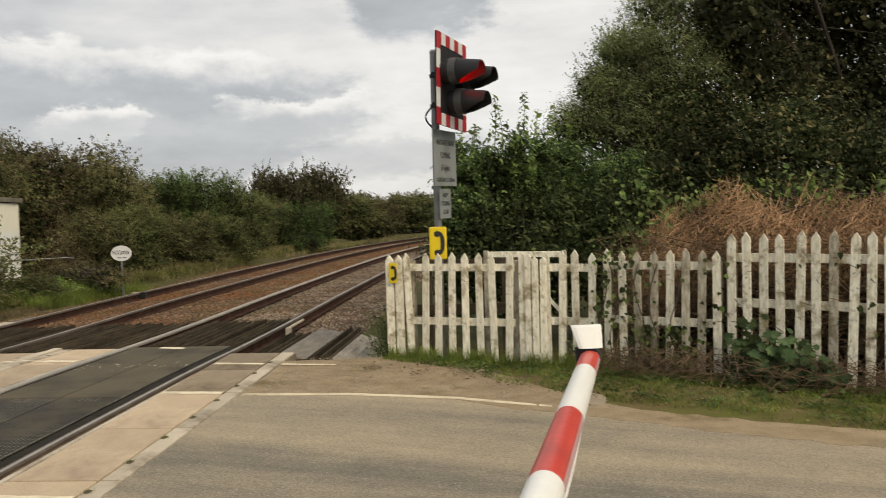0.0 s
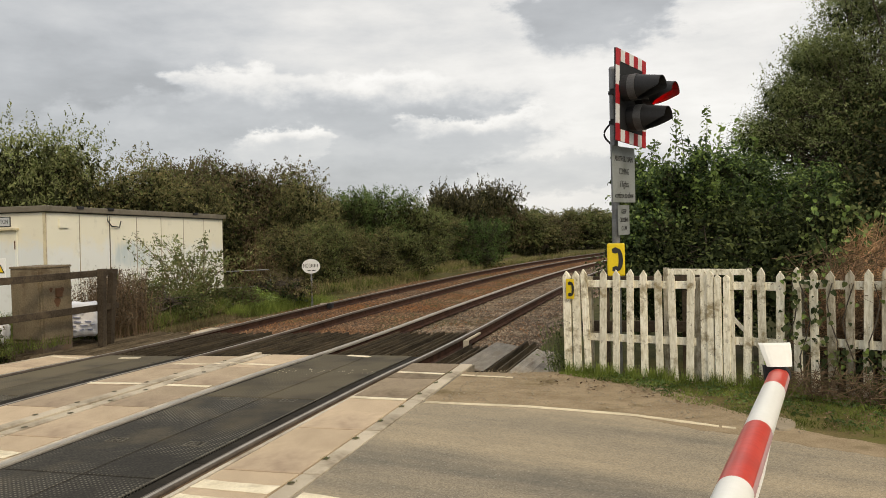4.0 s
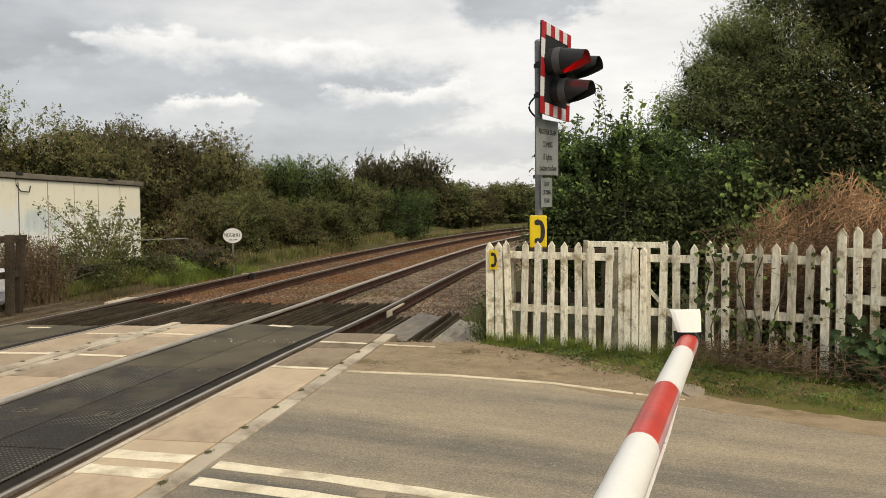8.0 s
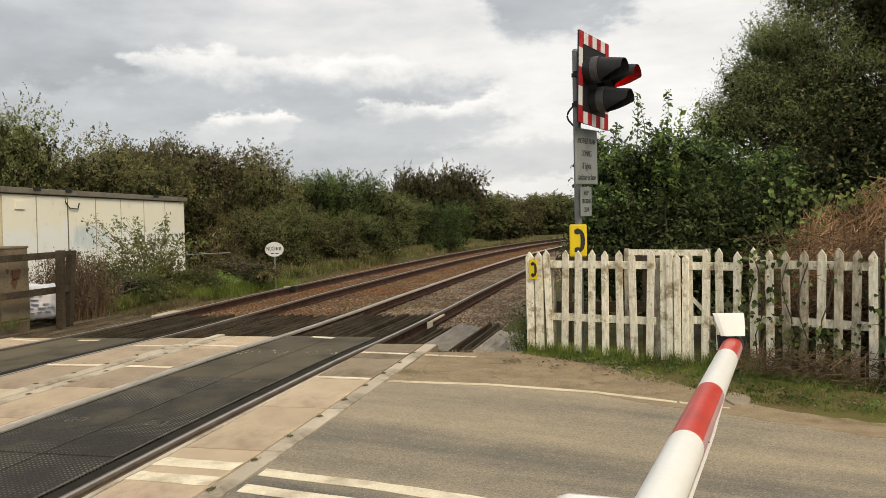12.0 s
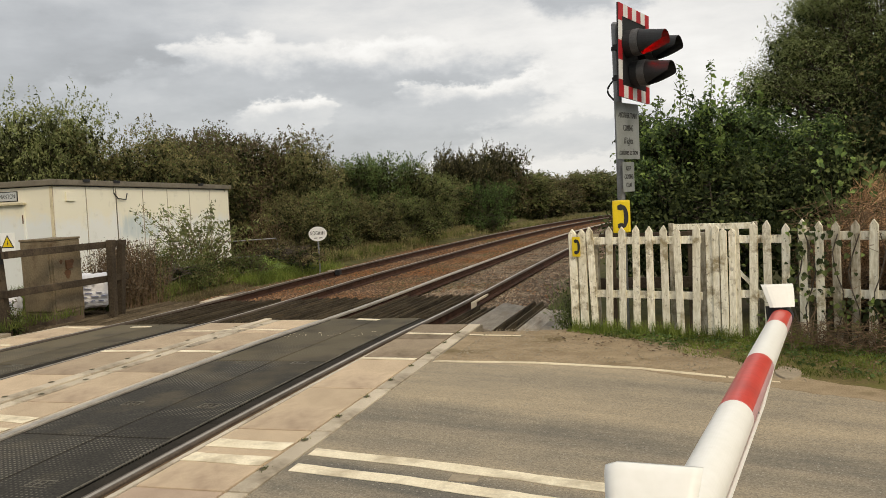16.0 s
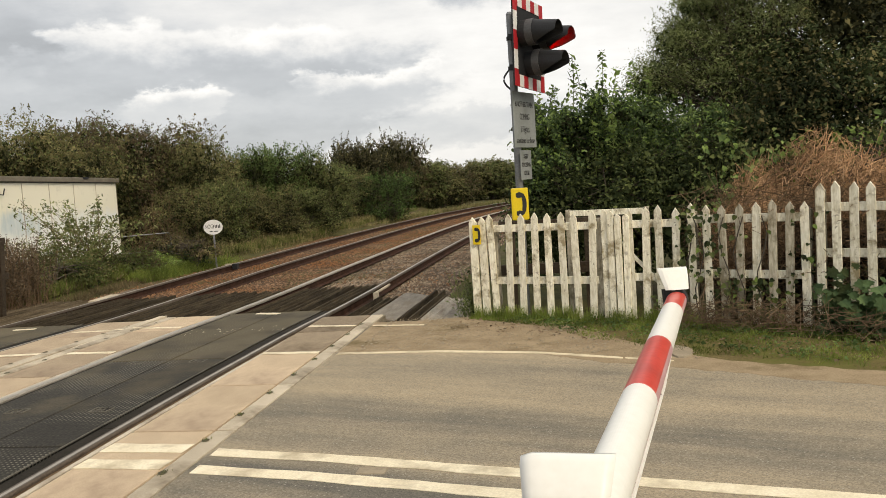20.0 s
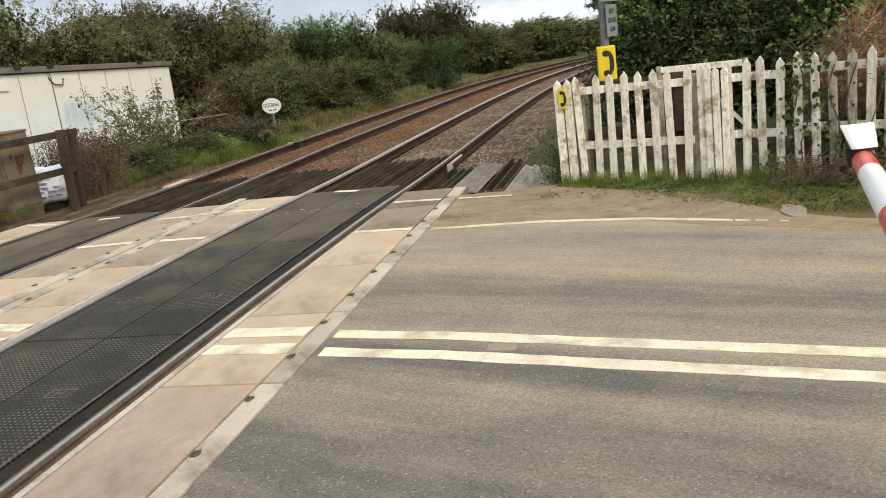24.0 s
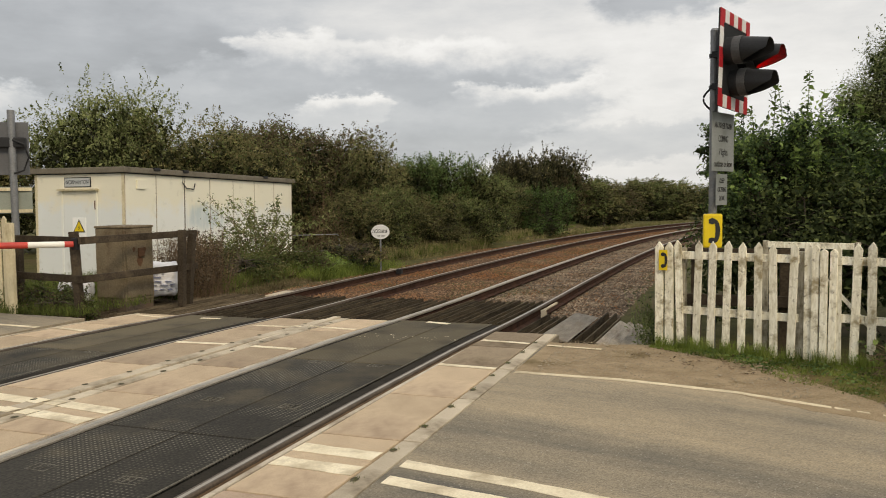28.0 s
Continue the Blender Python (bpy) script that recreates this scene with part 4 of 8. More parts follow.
ROAD_E, ROAD_W = -1.76, -8.35
tagged(part("road", strip_mesh("road", steps(ROAD_E, 30, 0.4), lambda x: far_edge(x) - 7.0, far_edge, 0.0, 0.3, 0.012), M["asphalt"]), "worn grey asphalt road dusted with dry mud", "road", kind="structure")
tagged(part("road", strip_mesh("road_west", steps(-40, ROAD_W, 0.4), lambda x: far_edge(x) - 7.0, lambda x: far_edge(x) + 1.1, -0.068, 0.3, 0.012), M["asphalt"]), "asphalt road beyond the railway crossing", "road", kind="structure")
tagged(part("road_shoulder", strip_mesh("road_shoulder", steps(ROAD_E, 9.0, 0.12), lambda x: far_edge(x) + 0.0, shoulder_edge, -0.004, 0.25, 0.03), M["dirt"]), "bare sandy shoulder between the road and the picket fence", "shoulder", kind="structure")

def sandy_edge(x):
    """The ragged inner rim of the sand that has spread over the asphalt."""
    k = ease(-0.4, 0.9, x)
    return far_edge(x) - k * (0.27 + 0.07 * noise.noise((x * 1.7, 3, 0)) + 0.045 * noise.noise((x * 7.0, 5, 0)) + 0.02 * noise.noise((x * 23.0, 7, 0)))


tagged(part("road_edge_sand", strip_mesh("road_edge_sand", steps(-0.2, 9.0, 0.03), sandy_edge, lambda x: far_edge(x) + 0.03, 0.0015, 0.006, 0.004), M["dirt"]), "thin sand and dust spread over the road edge", "sand", kind="structure")
tagged(part("verge_soil", strip_mesh("verge_soil", steps(-0.5, 9.0, 0.12), lambda x: shoulder_edge(x) - 0.03, lambda x: max(shoulder_edge(x) + 0.02, 8.9 - 0.60 * max(0.0, x + 0.6)), -0.008, 0.25, 0.02), M["moss"]), "mossy bare soil of the verge below the fence", "verge", kind="structure")

# painted lines: (name, stations, line, half width)
def painted(x0, x1, line, width, z, coat="paint"):
    return tagged(part("road_marking", strip_mesh("road_marking", steps(x0, x1, 0.12), lambda x: line(x) - width / 2, lambda x: line(x) + width / 2, z, 0.003, 0.006), M[coat]), "worn cream-white painted line", "road marking", kind="structure")


for a, b in ((ROAD_E + 0.02, 9.0),):
    painted(a, b, lambda x: mid_line(x) + 0.02, 0.12, 0.004)
    painted(a + 0.01, b, lambda x: mid_line(x) - 0.26, 0.12, 0.004)
painted(ROAD_E + 0.02, -1.16, lambda x: 8.40 - 0.12 * (x + 1.76), 0.06, 0.004, "dirty_paint")
painted(ROAD_E + 0.02, 0.60, lambda x: far_edge(x) - 0.06, 0.075, 0.004, "dirty_paint")
for a, b, w in ((0.60, 0.78, 0.055), (0.80, 0.90, 0.045), (0.94, 1.02, 0.03), (1.10, 1.16, 0.025)):
    painted(a, b, lambda x: far_edge(x) - 0.06, w, 0.004, "dirty_paint")
for a, b in ((-14.0, ROAD_W - 0.02),):
    painted(a, b, lambda x: mid_line(x) + 0.02, 0.12, -0.064)
    painted(a, b, lambda x: mid_line(x) - 0.26, 0.12, -0.064)
    painted(a, b, lambda x: far_edge(x) + 0.30, 0.09, -0.064)


# ---- rails ----
def rail_mesh(x0, ys, zone):
    """Head or body of one rail swept along the line."""
    head = ((-0.034, -0.012), (-0.028, 0.0), (0.028, 0.0), (0.034, -0.012), (0.034, -0.035), (-0.034, -0.035))
    body = ((-0.030, -0.0355), (0.030, -0.0355), (0.012, -0.055), (0.010, -0.125), (0.065, -0.145), (0.067, -0.158), (-0.067, -0.158), (-0.065, -0.145), (-0.010, -0.125), (-0.012, -0.055))
    band = ((-0.010, -0.001), (-0.010, 0.0012), (0.016, 0.0012), (0.016, -0.001))
    prof = head if zone == "head" else band if zone == "band" else body
    verts, faces, k = [], [], len(prof)
    for y in ys:
        far = x0 < -5
        verts += [(x0 + sway(y) + (spread(y) if far else 0) + px, y, fall(y) + (far_drop(y) if far else 0) + pz) for px, pz in prof]
    for i in range(len(ys) - 1):
        for j in range(k):
            faces.append((i * k + j, i * k + (j + 1) % k, (i + 1) * k + (j + 1) % k, (i + 1) * k + j))
    faces += [tuple(range(k)), tuple(range((len(ys) - 1) * k, len(ys) * k))[::-1]]
    return mesh_of("rail", verts, faces)


RAIL_Y = steps(-40, 4, 2.0) + steps(4, 70, 0.8)[1:] + steps(70, 110, 4)[1:]
for x0 in (NEAR_R, NEAR_L, FAR_R, FAR_L):
    r = thing("rail", "steel running rail with a polished head and rusty sides", "rail", group="running rails", kind="structure")
    part("rail_head", rail_mesh(x0, RAIL_Y, "head"), M["rail_head" if x0 == NEAR_L else "rail_dull"], r)
    part("running_band", rail_mesh(x0, RAIL_Y, "band"), M["rail_head"], r, "band of the head polished by wheels")
    part("rail_web", rail_mesh(x0, RAIL_Y, "web"), M["rail_rust"], r)


# ---- ballast bed, stones and sleepers ----
def bed():
    ys = steps(-40, DECK_S, 2) + steps(DECK_N, 70, 0.7) + [80, 95, 110]
    xs = (-9.6, -9.0, -8.6, -8.0, -7.2, -6.5, -5.9, -5.2, -4.4, -3.6, -2.9, -2.3, -1.7, -1.2, -0.75)
    hs = (-0.34, -0.26, -0.20, -0.19, -0.20, -0.20, -0.20, -0.22, -0.20, -0.20, -0.20, -0.19, -0.20, -0.26, -0.33)
    verts, faces, w = [], [], len(xs)
    rng = random.Random(5)
    for y in ys:
        for x, h in zip(xs, hs):
            verts.append((x + sway(y), y, fall(y) + h + rng.uniform(-0.015, 0.015)))
    for j in range(len(ys) - 1):
        if ys[j] >= DECK_S and ys[j + 1] <= DECK_N:
            continue
        for i in range(w - 1):
            faces.append((j * w + i, j * w + i + 1, (j + 1) * w + i + 1, (j + 1) * w + i))
    tagged(part("ballast_bed", mesh_of("ballast_bed", verts, faces), M["bed"], smooth=True), "brown stone ballast bed under both tracks", "ballast", kind="structure")


bed()


def stones():
    """Loose stones over the bed, finer spacing near the crossing."""
    rng = np.random.default_rng(3)
    n = 105000
    y = 9.2 + 36 * rng.random(n) ** 1.7
    x = rng.uniform(-9.3, -0.95, n)
    s = rng.uniform(0.012, 0.031, n)
    zb = np.where((x < -8.6) | (x > -1.5), -0.225, -0.185)
    keep = np.ones(n, bool)
    for c in (NEAR_R, NEAR_L, FAR_R, FAR_L):
        keep &= abs(x - c) > 0.085
    x, y, s, zb = x[keep], y[keep], s[keep], zb[keep]
    n = len(x)
    sw = np.array([sway(v) for v in y])
    fl = np.array([fall(v) for v in y])
    c = np.stack([x + sw, y, zb + fl + rng.uniform(-0.012, 0.012, n)], 1)
    oct_v = np.array([(1, 0, 0), (0, 1, 0), (-1, 0, 0), (0, -1, 0), (0.2, 0.1, 0.8), (-0.1, 0.1, -0.7)])
    jit = rng.uniform(0.7, 1.25, (n, 6, 3))
    a = rng.uniform(0, 6.28, n)
    rot = np.stack([np.stack([np.cos(a), -np.sin(a), 0 * a], 1), np.stack([np.sin(a), np.cos(a), 0 * a], 1), np.stack([0 * a, 0 * a, 1 + 0 * a], 1)], 1)
    v = np.einsum("nij,nkj->nki", rot, oct_v[None] * jit) * s[:, None, None] + c[:, None]
    tri = np.array([(0, 1, 4), (1, 2, 4), (2, 3, 4), (3, 0, 4)])
    me = bpy.data.meshes.new("ballast_stones")
    f = (tri[None] + 6 * np.arange(n)[:, None, None]).reshape(-1, 3)
    me.vertices.add(n * 6)
    me.vertices.foreach_set("co", v.astype(np.float32).ravel())
    me.loops.add(len(f) * 3)
    me.loops.foreach_set("vertex_index", f.astype(np.int32).ravel())
    me.polygons.add(len(f))
    me.polygons.foreach_set("loop_start", np.arange(0, len(f) * 3, 3, dtype=np.int32))
    me.update(calc_edges=True)
    me.materials.append(M["ballast"])
    me.materials.append(M["ballast_grey"])
    grey = (x > -4.6) & (rng.random(n) < 0.85)
    me.polygons.foreach_set("material_index", np.repeat(grey.astype(np.int32), 4))
    tagged(part("ballast_stones", me, None), "loose brown and grey ballast stones", "ballast", kind="stuff")


stones()


def sleepers():
    me = None
    for track, xc in (("near", (NEAR_R + NEAR_L) / 2), ("far", (FAR_R + FAR_L) / 2)):
        y = 12.3
        while y < 62:
            if me is None:
                bm = block(-1.27, 1.27, -0.125, 0.125, -0.13, 0.0, bevel=0.012)
                me = bpy.data.meshes.new("sleeper")
                bm.to_mesh(me)
                bm.free()
                me.materials.append(M["sleeper"])
            ob = new("sleeper", me)
            slope = (sway(y + 0.5) - sway(y - 0.5))
            ob.matrix_basis = pose(xc + sway(y) + (0 if track == "near" else spread(y)), y, fall(y) - 0.190 + (0 if track == "near" else far_drop(y)), 0, 0, -math.degrees(math.atan(slope)))
            tagged(ob, "weathered grey sleeper half sunk in ballast", "sleeper", "track sleepers", "structure")
            y += 0.68


sleepers()


# ---- crossing deck: concrete and rubber panels ----
def panel_mesh(w, l, t=0.14, bevel=0.012):
    bm = block(-w / 2, w / 2, -l / 2, l / 2, -t, 0, bevel=bevel)
    me = bpy.data.meshes.new("panel")
    bmesh.ops.recalc_face_normals(bm, faces=bm.faces)
    bm.to_mesh(me)
    bm.free()
    return me


def deck():
    d = thing("crossing_deck", "level crossing deck of buff concrete and black studded rubber panels", "crossing deck", kind="structure")
    mats = {"concrete_panel": M["concrete"], "rubber_panel": M["rubber"], "edge_beam": M["beam"]}

    def sink(y):
        return fall(max(y, 0.0))

    def column(name, x0, x1, ys, z=0.0):
        cache = {}
        for a, b in zip(ys, ys[1:]):
            coat = mats[name]
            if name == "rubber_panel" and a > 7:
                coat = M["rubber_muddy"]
            elif name == "concrete_panel" and x0 > NEAR_R and a > 7:
                coat = M["concrete_muddy"]
            elif name == "concrete_panel" and x0 > NEAR_R and a < 3.7:
                coat = M["concrete_brown"]
            key = round(b - a, 3), coat.name
            if key not in cache:
                cache[key] = panel_mesh(x1 - x0 - 0.012, b - a - 0.016)
                cache[key].materials.append(coat)
            ob = new(name, cache[key])
            ob.parent = d
            za, zb = (sink(a), sink(b)) if x1 < -2.7 else (0, 0)
            ob.matrix_basis = pose((x0 + x1) / 2, (a + b) / 2, z + (za + zb) / 2, math.degrees(math.atan2(zb - za, b - a)), 0, 0)

    con = [DECK_S] + [-0.78, 0.36, 1.49, 2.62, 3.755, 4.868, 6.02, 7.15, 8.17, DECK_N]
    rub = [DECK_S] + [-0.40, 2.10, 4.60, 7.12, 10.10]
    con2 = [DECK_S] + [-0.28, 0.86, 1.99, 3.13, 4.26, 5.395, 6.53, 7.66, 8.80, DECK_MID]
    # (name, from, to, joints, height): the near track, the strip between the tracks, the far track
    column("concrete_panel", NEAR_R + 0.150, -1.932, con)
    column("edge_beam", -1.928, -1.778, con, 0.002)
    part("joint_filler", block(-1.776, ROAD_E - 0.002, DECK_S, DECK_N, -0.14, -0.004), M["asphalt"], d)
    xm = (NEAR_R + NEAR_L) / 2
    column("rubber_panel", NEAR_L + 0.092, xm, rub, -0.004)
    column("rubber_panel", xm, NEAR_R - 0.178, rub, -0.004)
    column("concrete_panel", -4.795, NEAR_L - 0.078, con2)
    column("edge_beam", -4.945, -4.80, con2, 0.002)
    column("edge_beam", -5.22, -5.055, con2, -0.018)
    column("concrete_panel", FAR_R + 0.150, -5.225, con2, -0.036)
    xf = (FAR_R + FAR_L) / 2
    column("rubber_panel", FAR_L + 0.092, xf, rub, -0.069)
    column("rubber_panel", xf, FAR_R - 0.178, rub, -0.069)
    column("concrete_panel", -8.275, FAR_L - 0.078, con2, -0.065)
    column("edge_beam", ROAD_W, -8.28, con2, -0.062)

    def strip(name, x0, x1, y1, z, bevel, mat, deep=0.12):
        """A long strip beside a rail, bent down with the deck past the road."""
        for a, b in ((DECK_S, 5.0), (5.0, 6.5), (6.5, 8.0), (8.0, 9.05), (9.05, y1)):
            za, zb = sink(a), sink(b)
            m = Matrix.Translation((0, a, z + za)) @ Matrix.Rotation(math.atan2(zb - za, b - a), 4, "X")
            part(name, block(x0, x1, 0, b - a, -deep, 0, bevel=bevel, m=m), M[mat], d)

    for rail, dz, end in ((NEAR_L, 0.0, DECK_MID), (NEAR_R, 0.0, DECK_N), (FAR_L, -0.065, DECK_MID), (FAR_R, -0.05, DECK_MID)):
        if rail in (NEAR_L, FAR_L):
            strip("concrete_nib", rail - 0.076, rail - 0.038, end, dz - 0.002, 0.006, "nib")
            strip("flangeway_strip", rail + 0.046, rail + 0.090, 10.08, dz - 0.016, 0.008, "lip")
        else:
            strip("rust_filler", rail + 0.040, rail + 0.108, end, dz - 0.024, 0.0, "rail_filler")
            strip("concrete_nib", rail + 0.110, rail + 0.148, end, dz + 0.003, 0.006, "nib")
            strip("panel_edge", rail - 0.177, rail - 0.168, 10.08, dz - 0.003, 0.0, "worn_edge", 0.008)
            strip("flangeway_strip", rail - 0.162, rail - 0.045, 10.08, dz - 0.016, 0.010, "lip")
    part("deck_bed", block(FAR_L - 0.75, ROAD_E - 0.1, DECK_S + 0.01, DECK_N - 0.01, -0.36, -0.225), M["hole"], d)
    part("deck_filler", block(-5.05, -4.95, DECK_S, DECK_MID, -0.14, -0.055), M["beam"], d)
    # lifting holes along the edge beams
    bm = bmesh.new()
    bmesh.ops.create_circle(bm, cap_ends=True, segments=10, radius=0.021)
    for v in bm.verts:
        v.co = Vector((v.co.x * 1.15 + 0.004 * math.sin(9 * v.co.y), v.co.y * 1.5, 0.0045))
    me = bpy.data.meshes.new("lifting_hole")
    bm.to_mesh(me)
    bm.free()
    me.materials.append(M["hole"])
    for x, z, y0 in ((-1.893, 0.002, 4.105), (-5.185, -0.018, 5.03), (-4.835, 0.002, 5.07)):
        for k in range(-8, 9):
            y = y0 + 0.549 * k
            if y > 9.0 and x > -2:
                continue
            ob = new("lifting_hole", me)
            ob.parent = d
            ob.location = (x, y, z + (sink(y) if x < -2 else 0))
    # painted lines carried over the deck
    def dash(x0, x1, y0, y1, w, z):
        bm = bmesh.new()
        d0 = Vector((x1 - x0, y1 - y0, 0))
        s = Vector((-d0.y, d0.x, 0)).normalized() * w / 2
        k = max(2, round(d0.length / 0.12))
        rng = random.Random(x0 * 7 + y0)
        prev = None
        for i in range(k + 1):
            p = Vector((x0, y0, z)) + d0 * i / k
            row = [bm.verts.new(p + s * rng.uniform(0.9, 1.08)), bm.verts.new(p - s * rng.uniform(0.9, 1.08))]
            if prev:
                bm.faces.new((prev[0], row[0], row[1], prev[1]))
            prev = row
        r = bmesh.ops.extrude_face_region(bm, geom=bm.faces[:])
        bmesh.ops.translate(bm, vec=(0, 0, -0.003), verts=[g for g in r["geom"] if isinstance(g, bmesh.types.BMVert)])
        part("painted_line", bm, M["paint"], d)

    for off in (0.0, -0.28):
        dash(-2.50, -1.94, 4.545 + off, 4.515 + off, 0.15, 0.004)
        dash(-4.79, -4.25, 4.94 + off, 4.875 + off, 0.15, 0.004)
        dash(-4.94, -4.805, 4.955 + off, 4.94 + off, 0.13, 0.006)
        dash(-5.90, -5.235, 5.11 + off, 5.04 + off, 0.15, -0.032)
        dash(-5.215, -5.06, 5.03 + off, 5.0 + off, 0.12, -0.014)
        dash(-8.26, -7.66, 5.42 + off, 5.35 + off, 0.15, -0.061)
    for x0, x1, y0, y1, w, z in ((-2.50, -1.94, 7.165, 7.13, 0.085, 0.004), (-2.48, -1.94, 8.49, 8.43, 0.075, 0.004), (-4.78, -4.25, 7.56, 7.54, 0.085, 0.004), (-4.79, -4.25, 9.06, 9.02, 0.075, 0.004),
                             (-5.90, -5.24, 7.72, 7.76, 0.08, -0.032), (-5.80, -5.24, 9.17, 9.20, 0.07, -0.032), (-5.21, -5.06, 9.18, 9.15, 0.06, -0.014), (-4.94, -4.805, 9.10, 9.08, 0.06, 0.006),
                             (-8.25, -7.66, 8.30, 8.20, 0.085, -0.061), (-8.20, -7.66, 9.78, 9.68, 0.07, -0.061)):
        zz = (sink(y0) + sink(y1)) / 2 if x1 < -2.7 else 0
        dash(x0, x1, y0, y1, w, z + zz + 0.001)
    dash(-3.69, -3.36, 10.0, 9.91, 0.10, 0.001 + sink(9.95))
    dash(-7.08, -6.78, 9.80, 9.83, 0.08, -0.064 + sink(9.8))
    # flecks of an old painted line on the far panels
    rng = random.Random(77)
    bm = bmesh.new()
    for k in range(44):
        x = rng.uniform(-4.02, -2.83)
        y = 8.62 + 0.10 * (x + 3.4) + rng.gauss(0, 0.09)
        w, l = rng.uniform(0.003, 0.010), rng.uniform(0.004, 0.018)
        vs = [bm.verts.new((x + a * l, y + b * w, -0.0012 + sink(8.62))) for a, b in ((-1, -0.6), (0.7, -1), (1, 0.7), (-0.5, 1))]
        bm.faces.new(vs)
    tagged(part("paint_flecks", bm, M["paint"], d), kind="stuff")
    # moulded squares with a raised sign on the rubber panels
    for x, y, z in ((-3.11, 3.715, 0), (-3.775, 3.735, 0), (-3.075, 5.42, 0), (-3.775, 5.43, 0), (-3.09, 7.03, 0), (-3.72, 7.02, 0), (-3.1, 2.02, 0), (-3.77, 2.03, 0), (-6.47, 5.5, -0.065), (-7.1, 5.5, -0.065), (-6.5, 7.05, -0.065), (-7.1, 7.05, -0.065)):
        bm = bmesh.new()
        z += sink(y)
        for x0, x1, y0, y1 in ((-0.075, 0.075, -0.056, -0.049), (-0.075, 0.075, 0.049, 0.056), (-0.075, -0.067, -0.049, 0.049), (0.067, 0.075, -0.049, 0.049), (-0.030, -0.022, -0.035, 0.035), (0.015, 0.023, -0.035, 0.035), (-0.022, 0.015, -0.004, 0.004)):
            add_box(bm, x + x0, x + x1, y + y0, y + y1, z - 0.008, z - 0.001)
        part("moulded_mark", bm, M["worn_edge"], d)


deck()


# ---- timber anti-trespass guards: ridged slats past the deck ----
def guards():
    def slat(parent, x, y0, y1, z, w, h, mat, ridge=1, tilt=0.0):
        prof = ((-w / 2, 0), (w / 2, 0), (w * 0.46, h), (w * 0.30, h)) if ridge > 0 else ((-w / 2, 0), (w / 2, 0), (-w * 0.30, h), (-w * 0.46, h))
        bm = bmesh.new()
        rows = []
        for y in (y0, y1):
            s = sway(y)
            rows.append([bm.verts.new((x + s + px, y + (0.05 if pz else 0) * (1 if y == y0 else -1), z + fall(y) + pz + tilt * px)) for px, pz in prof])
        a, b = rows
        bm.faces.new(a[::-1])
        bm.faces.new(b)
        for k in range(4):
            bm.faces.new((a[k], a[(k + 1) % 4], b[(k + 1) % 4], b[k]))
        part("slat", bm, mat, parent)

    rng = random.Random(8)
    for x0, x1, y0, y1, n, z in ((NEAR_L + 0.10, NEAR_R - 0.10, 10.12, 12.9, 11, -0.135), (FAR_R + 0.10, NEAR_L - 0.10, 10.0, 12.9, 13, -0.155), (FAR_L + 0.10, FAR_R - 0.10, 10.12, 13.1, 11, -0.20), (-9.7, FAR_L - 0.12, 10.0, 13.3, 13, -0.22), (NEAR_R + 0.15, -2.0, 9.13, 11.6, 4, -0.17)):
        tan = x1 < FAR_L
        g = thing("trespass_guard", "weathered tan timber anti-trespass guard at the track side" if tan else "dark ridged timber anti-trespass guard beside the rails", "trespass guard", group="anti-trespass guards")
        p = (x1 - x0) / n
        for i in range(n):
            slat(g, x0 + p * (i + 0.5), y0 + rng.uniform(-0.02, 0.02), y1 + rng.uniform(-0.1, 0.1), z, p * 0.93, 0.125 * rng.uniform(0.85, 1.1), M["guard_tan" if tan else "guard"])
    g = thing("trespass_guard", "grey and dark loose timber guard with raised ends", "trespass guard", group="anti-trespass guards")
    for x, y0, y1, w, h, z, mat, side in (
        (-1.82, 9.10, 11.40, 0.33, 0.055, -0.030, "guard_grey", -1), (-1.59, 8.90, 11.55, 0.125, 0.105, -0.075, "guard", 1), (-1.47, 8.80, 11.50, 0.120, 0.100, -0.070, "guard", 1), (-1.355, 8.74, 11.05, 0.110, 0.095, -0.065, "guard", 1),
        (-1.225, 8.72, 10.75, 0.120, 0.060, -0.030, "guard_pale", -1), (-1.105, 8.70, 10.70, 0.120, 0.058, -0.030, "guard_pale", -1), (-0.985, 8.72, 10.60, 0.120, 0.055, -0.030, "guard_pale", -1), (-0.865, 8.74, 10.45, 0.120, 0.050, -0.030, "guard_pale", -1)):
        slat(g, x, y0, y1, z, w, h, M[mat], side)


guards()


def gravel():
    """Loose grit and pebbles on the bare shoulder and along the panel edge."""
    rng = np.random.default_rng(12)
    n = 2600
    x = -1.6 + 3.0 * rng.random(n) ** 1.3
    lo = np.array([far_edge(a) for a in x])
    hi = np.array([shoulder_edge(a) for a in x])
    y = lo + 0.05 + (hi - lo + 0.05) * rng.random(n)
    r = rng.uniform(0.003, 0.011, n) * np.where(x > 0.7, 0.6, 1.0) * np.where(rng.random(n) < 0.08, 1.8, 1.0)
    c = np.stack([x, y, r * 0.2], 1)
    base = np.array([(1, 0, 0), (0, 1, 0), (-1, 0, 0), (0, -1, 0), (0.15, 0.1, 0.7)])
    v = (base[None] * rng.uniform(0.6, 1.3, (n, 5, 3)) * r[:, None, None] + c[:, None]).reshape(-1, 3)
    f = [(5 * i + a, 5 * i + b, 5 * i + 4) for i in range(n) for a, b in ((0, 1), (1, 2), (2, 3), (3, 0))]
    tagged(part("gravel", mesh_of("gravel", v.tolist(), f), M["stone"]), "scattered grit and pebbles on the bare shoulder", "gravel", kind="stuff")


gravel()

# ---- picket fence along the far verge ----
FENCE = ((-0.66, 8.74), (1.2, 8.19), (2.55, 7.56), (4.5, 6.40), (9.0, 3.7))


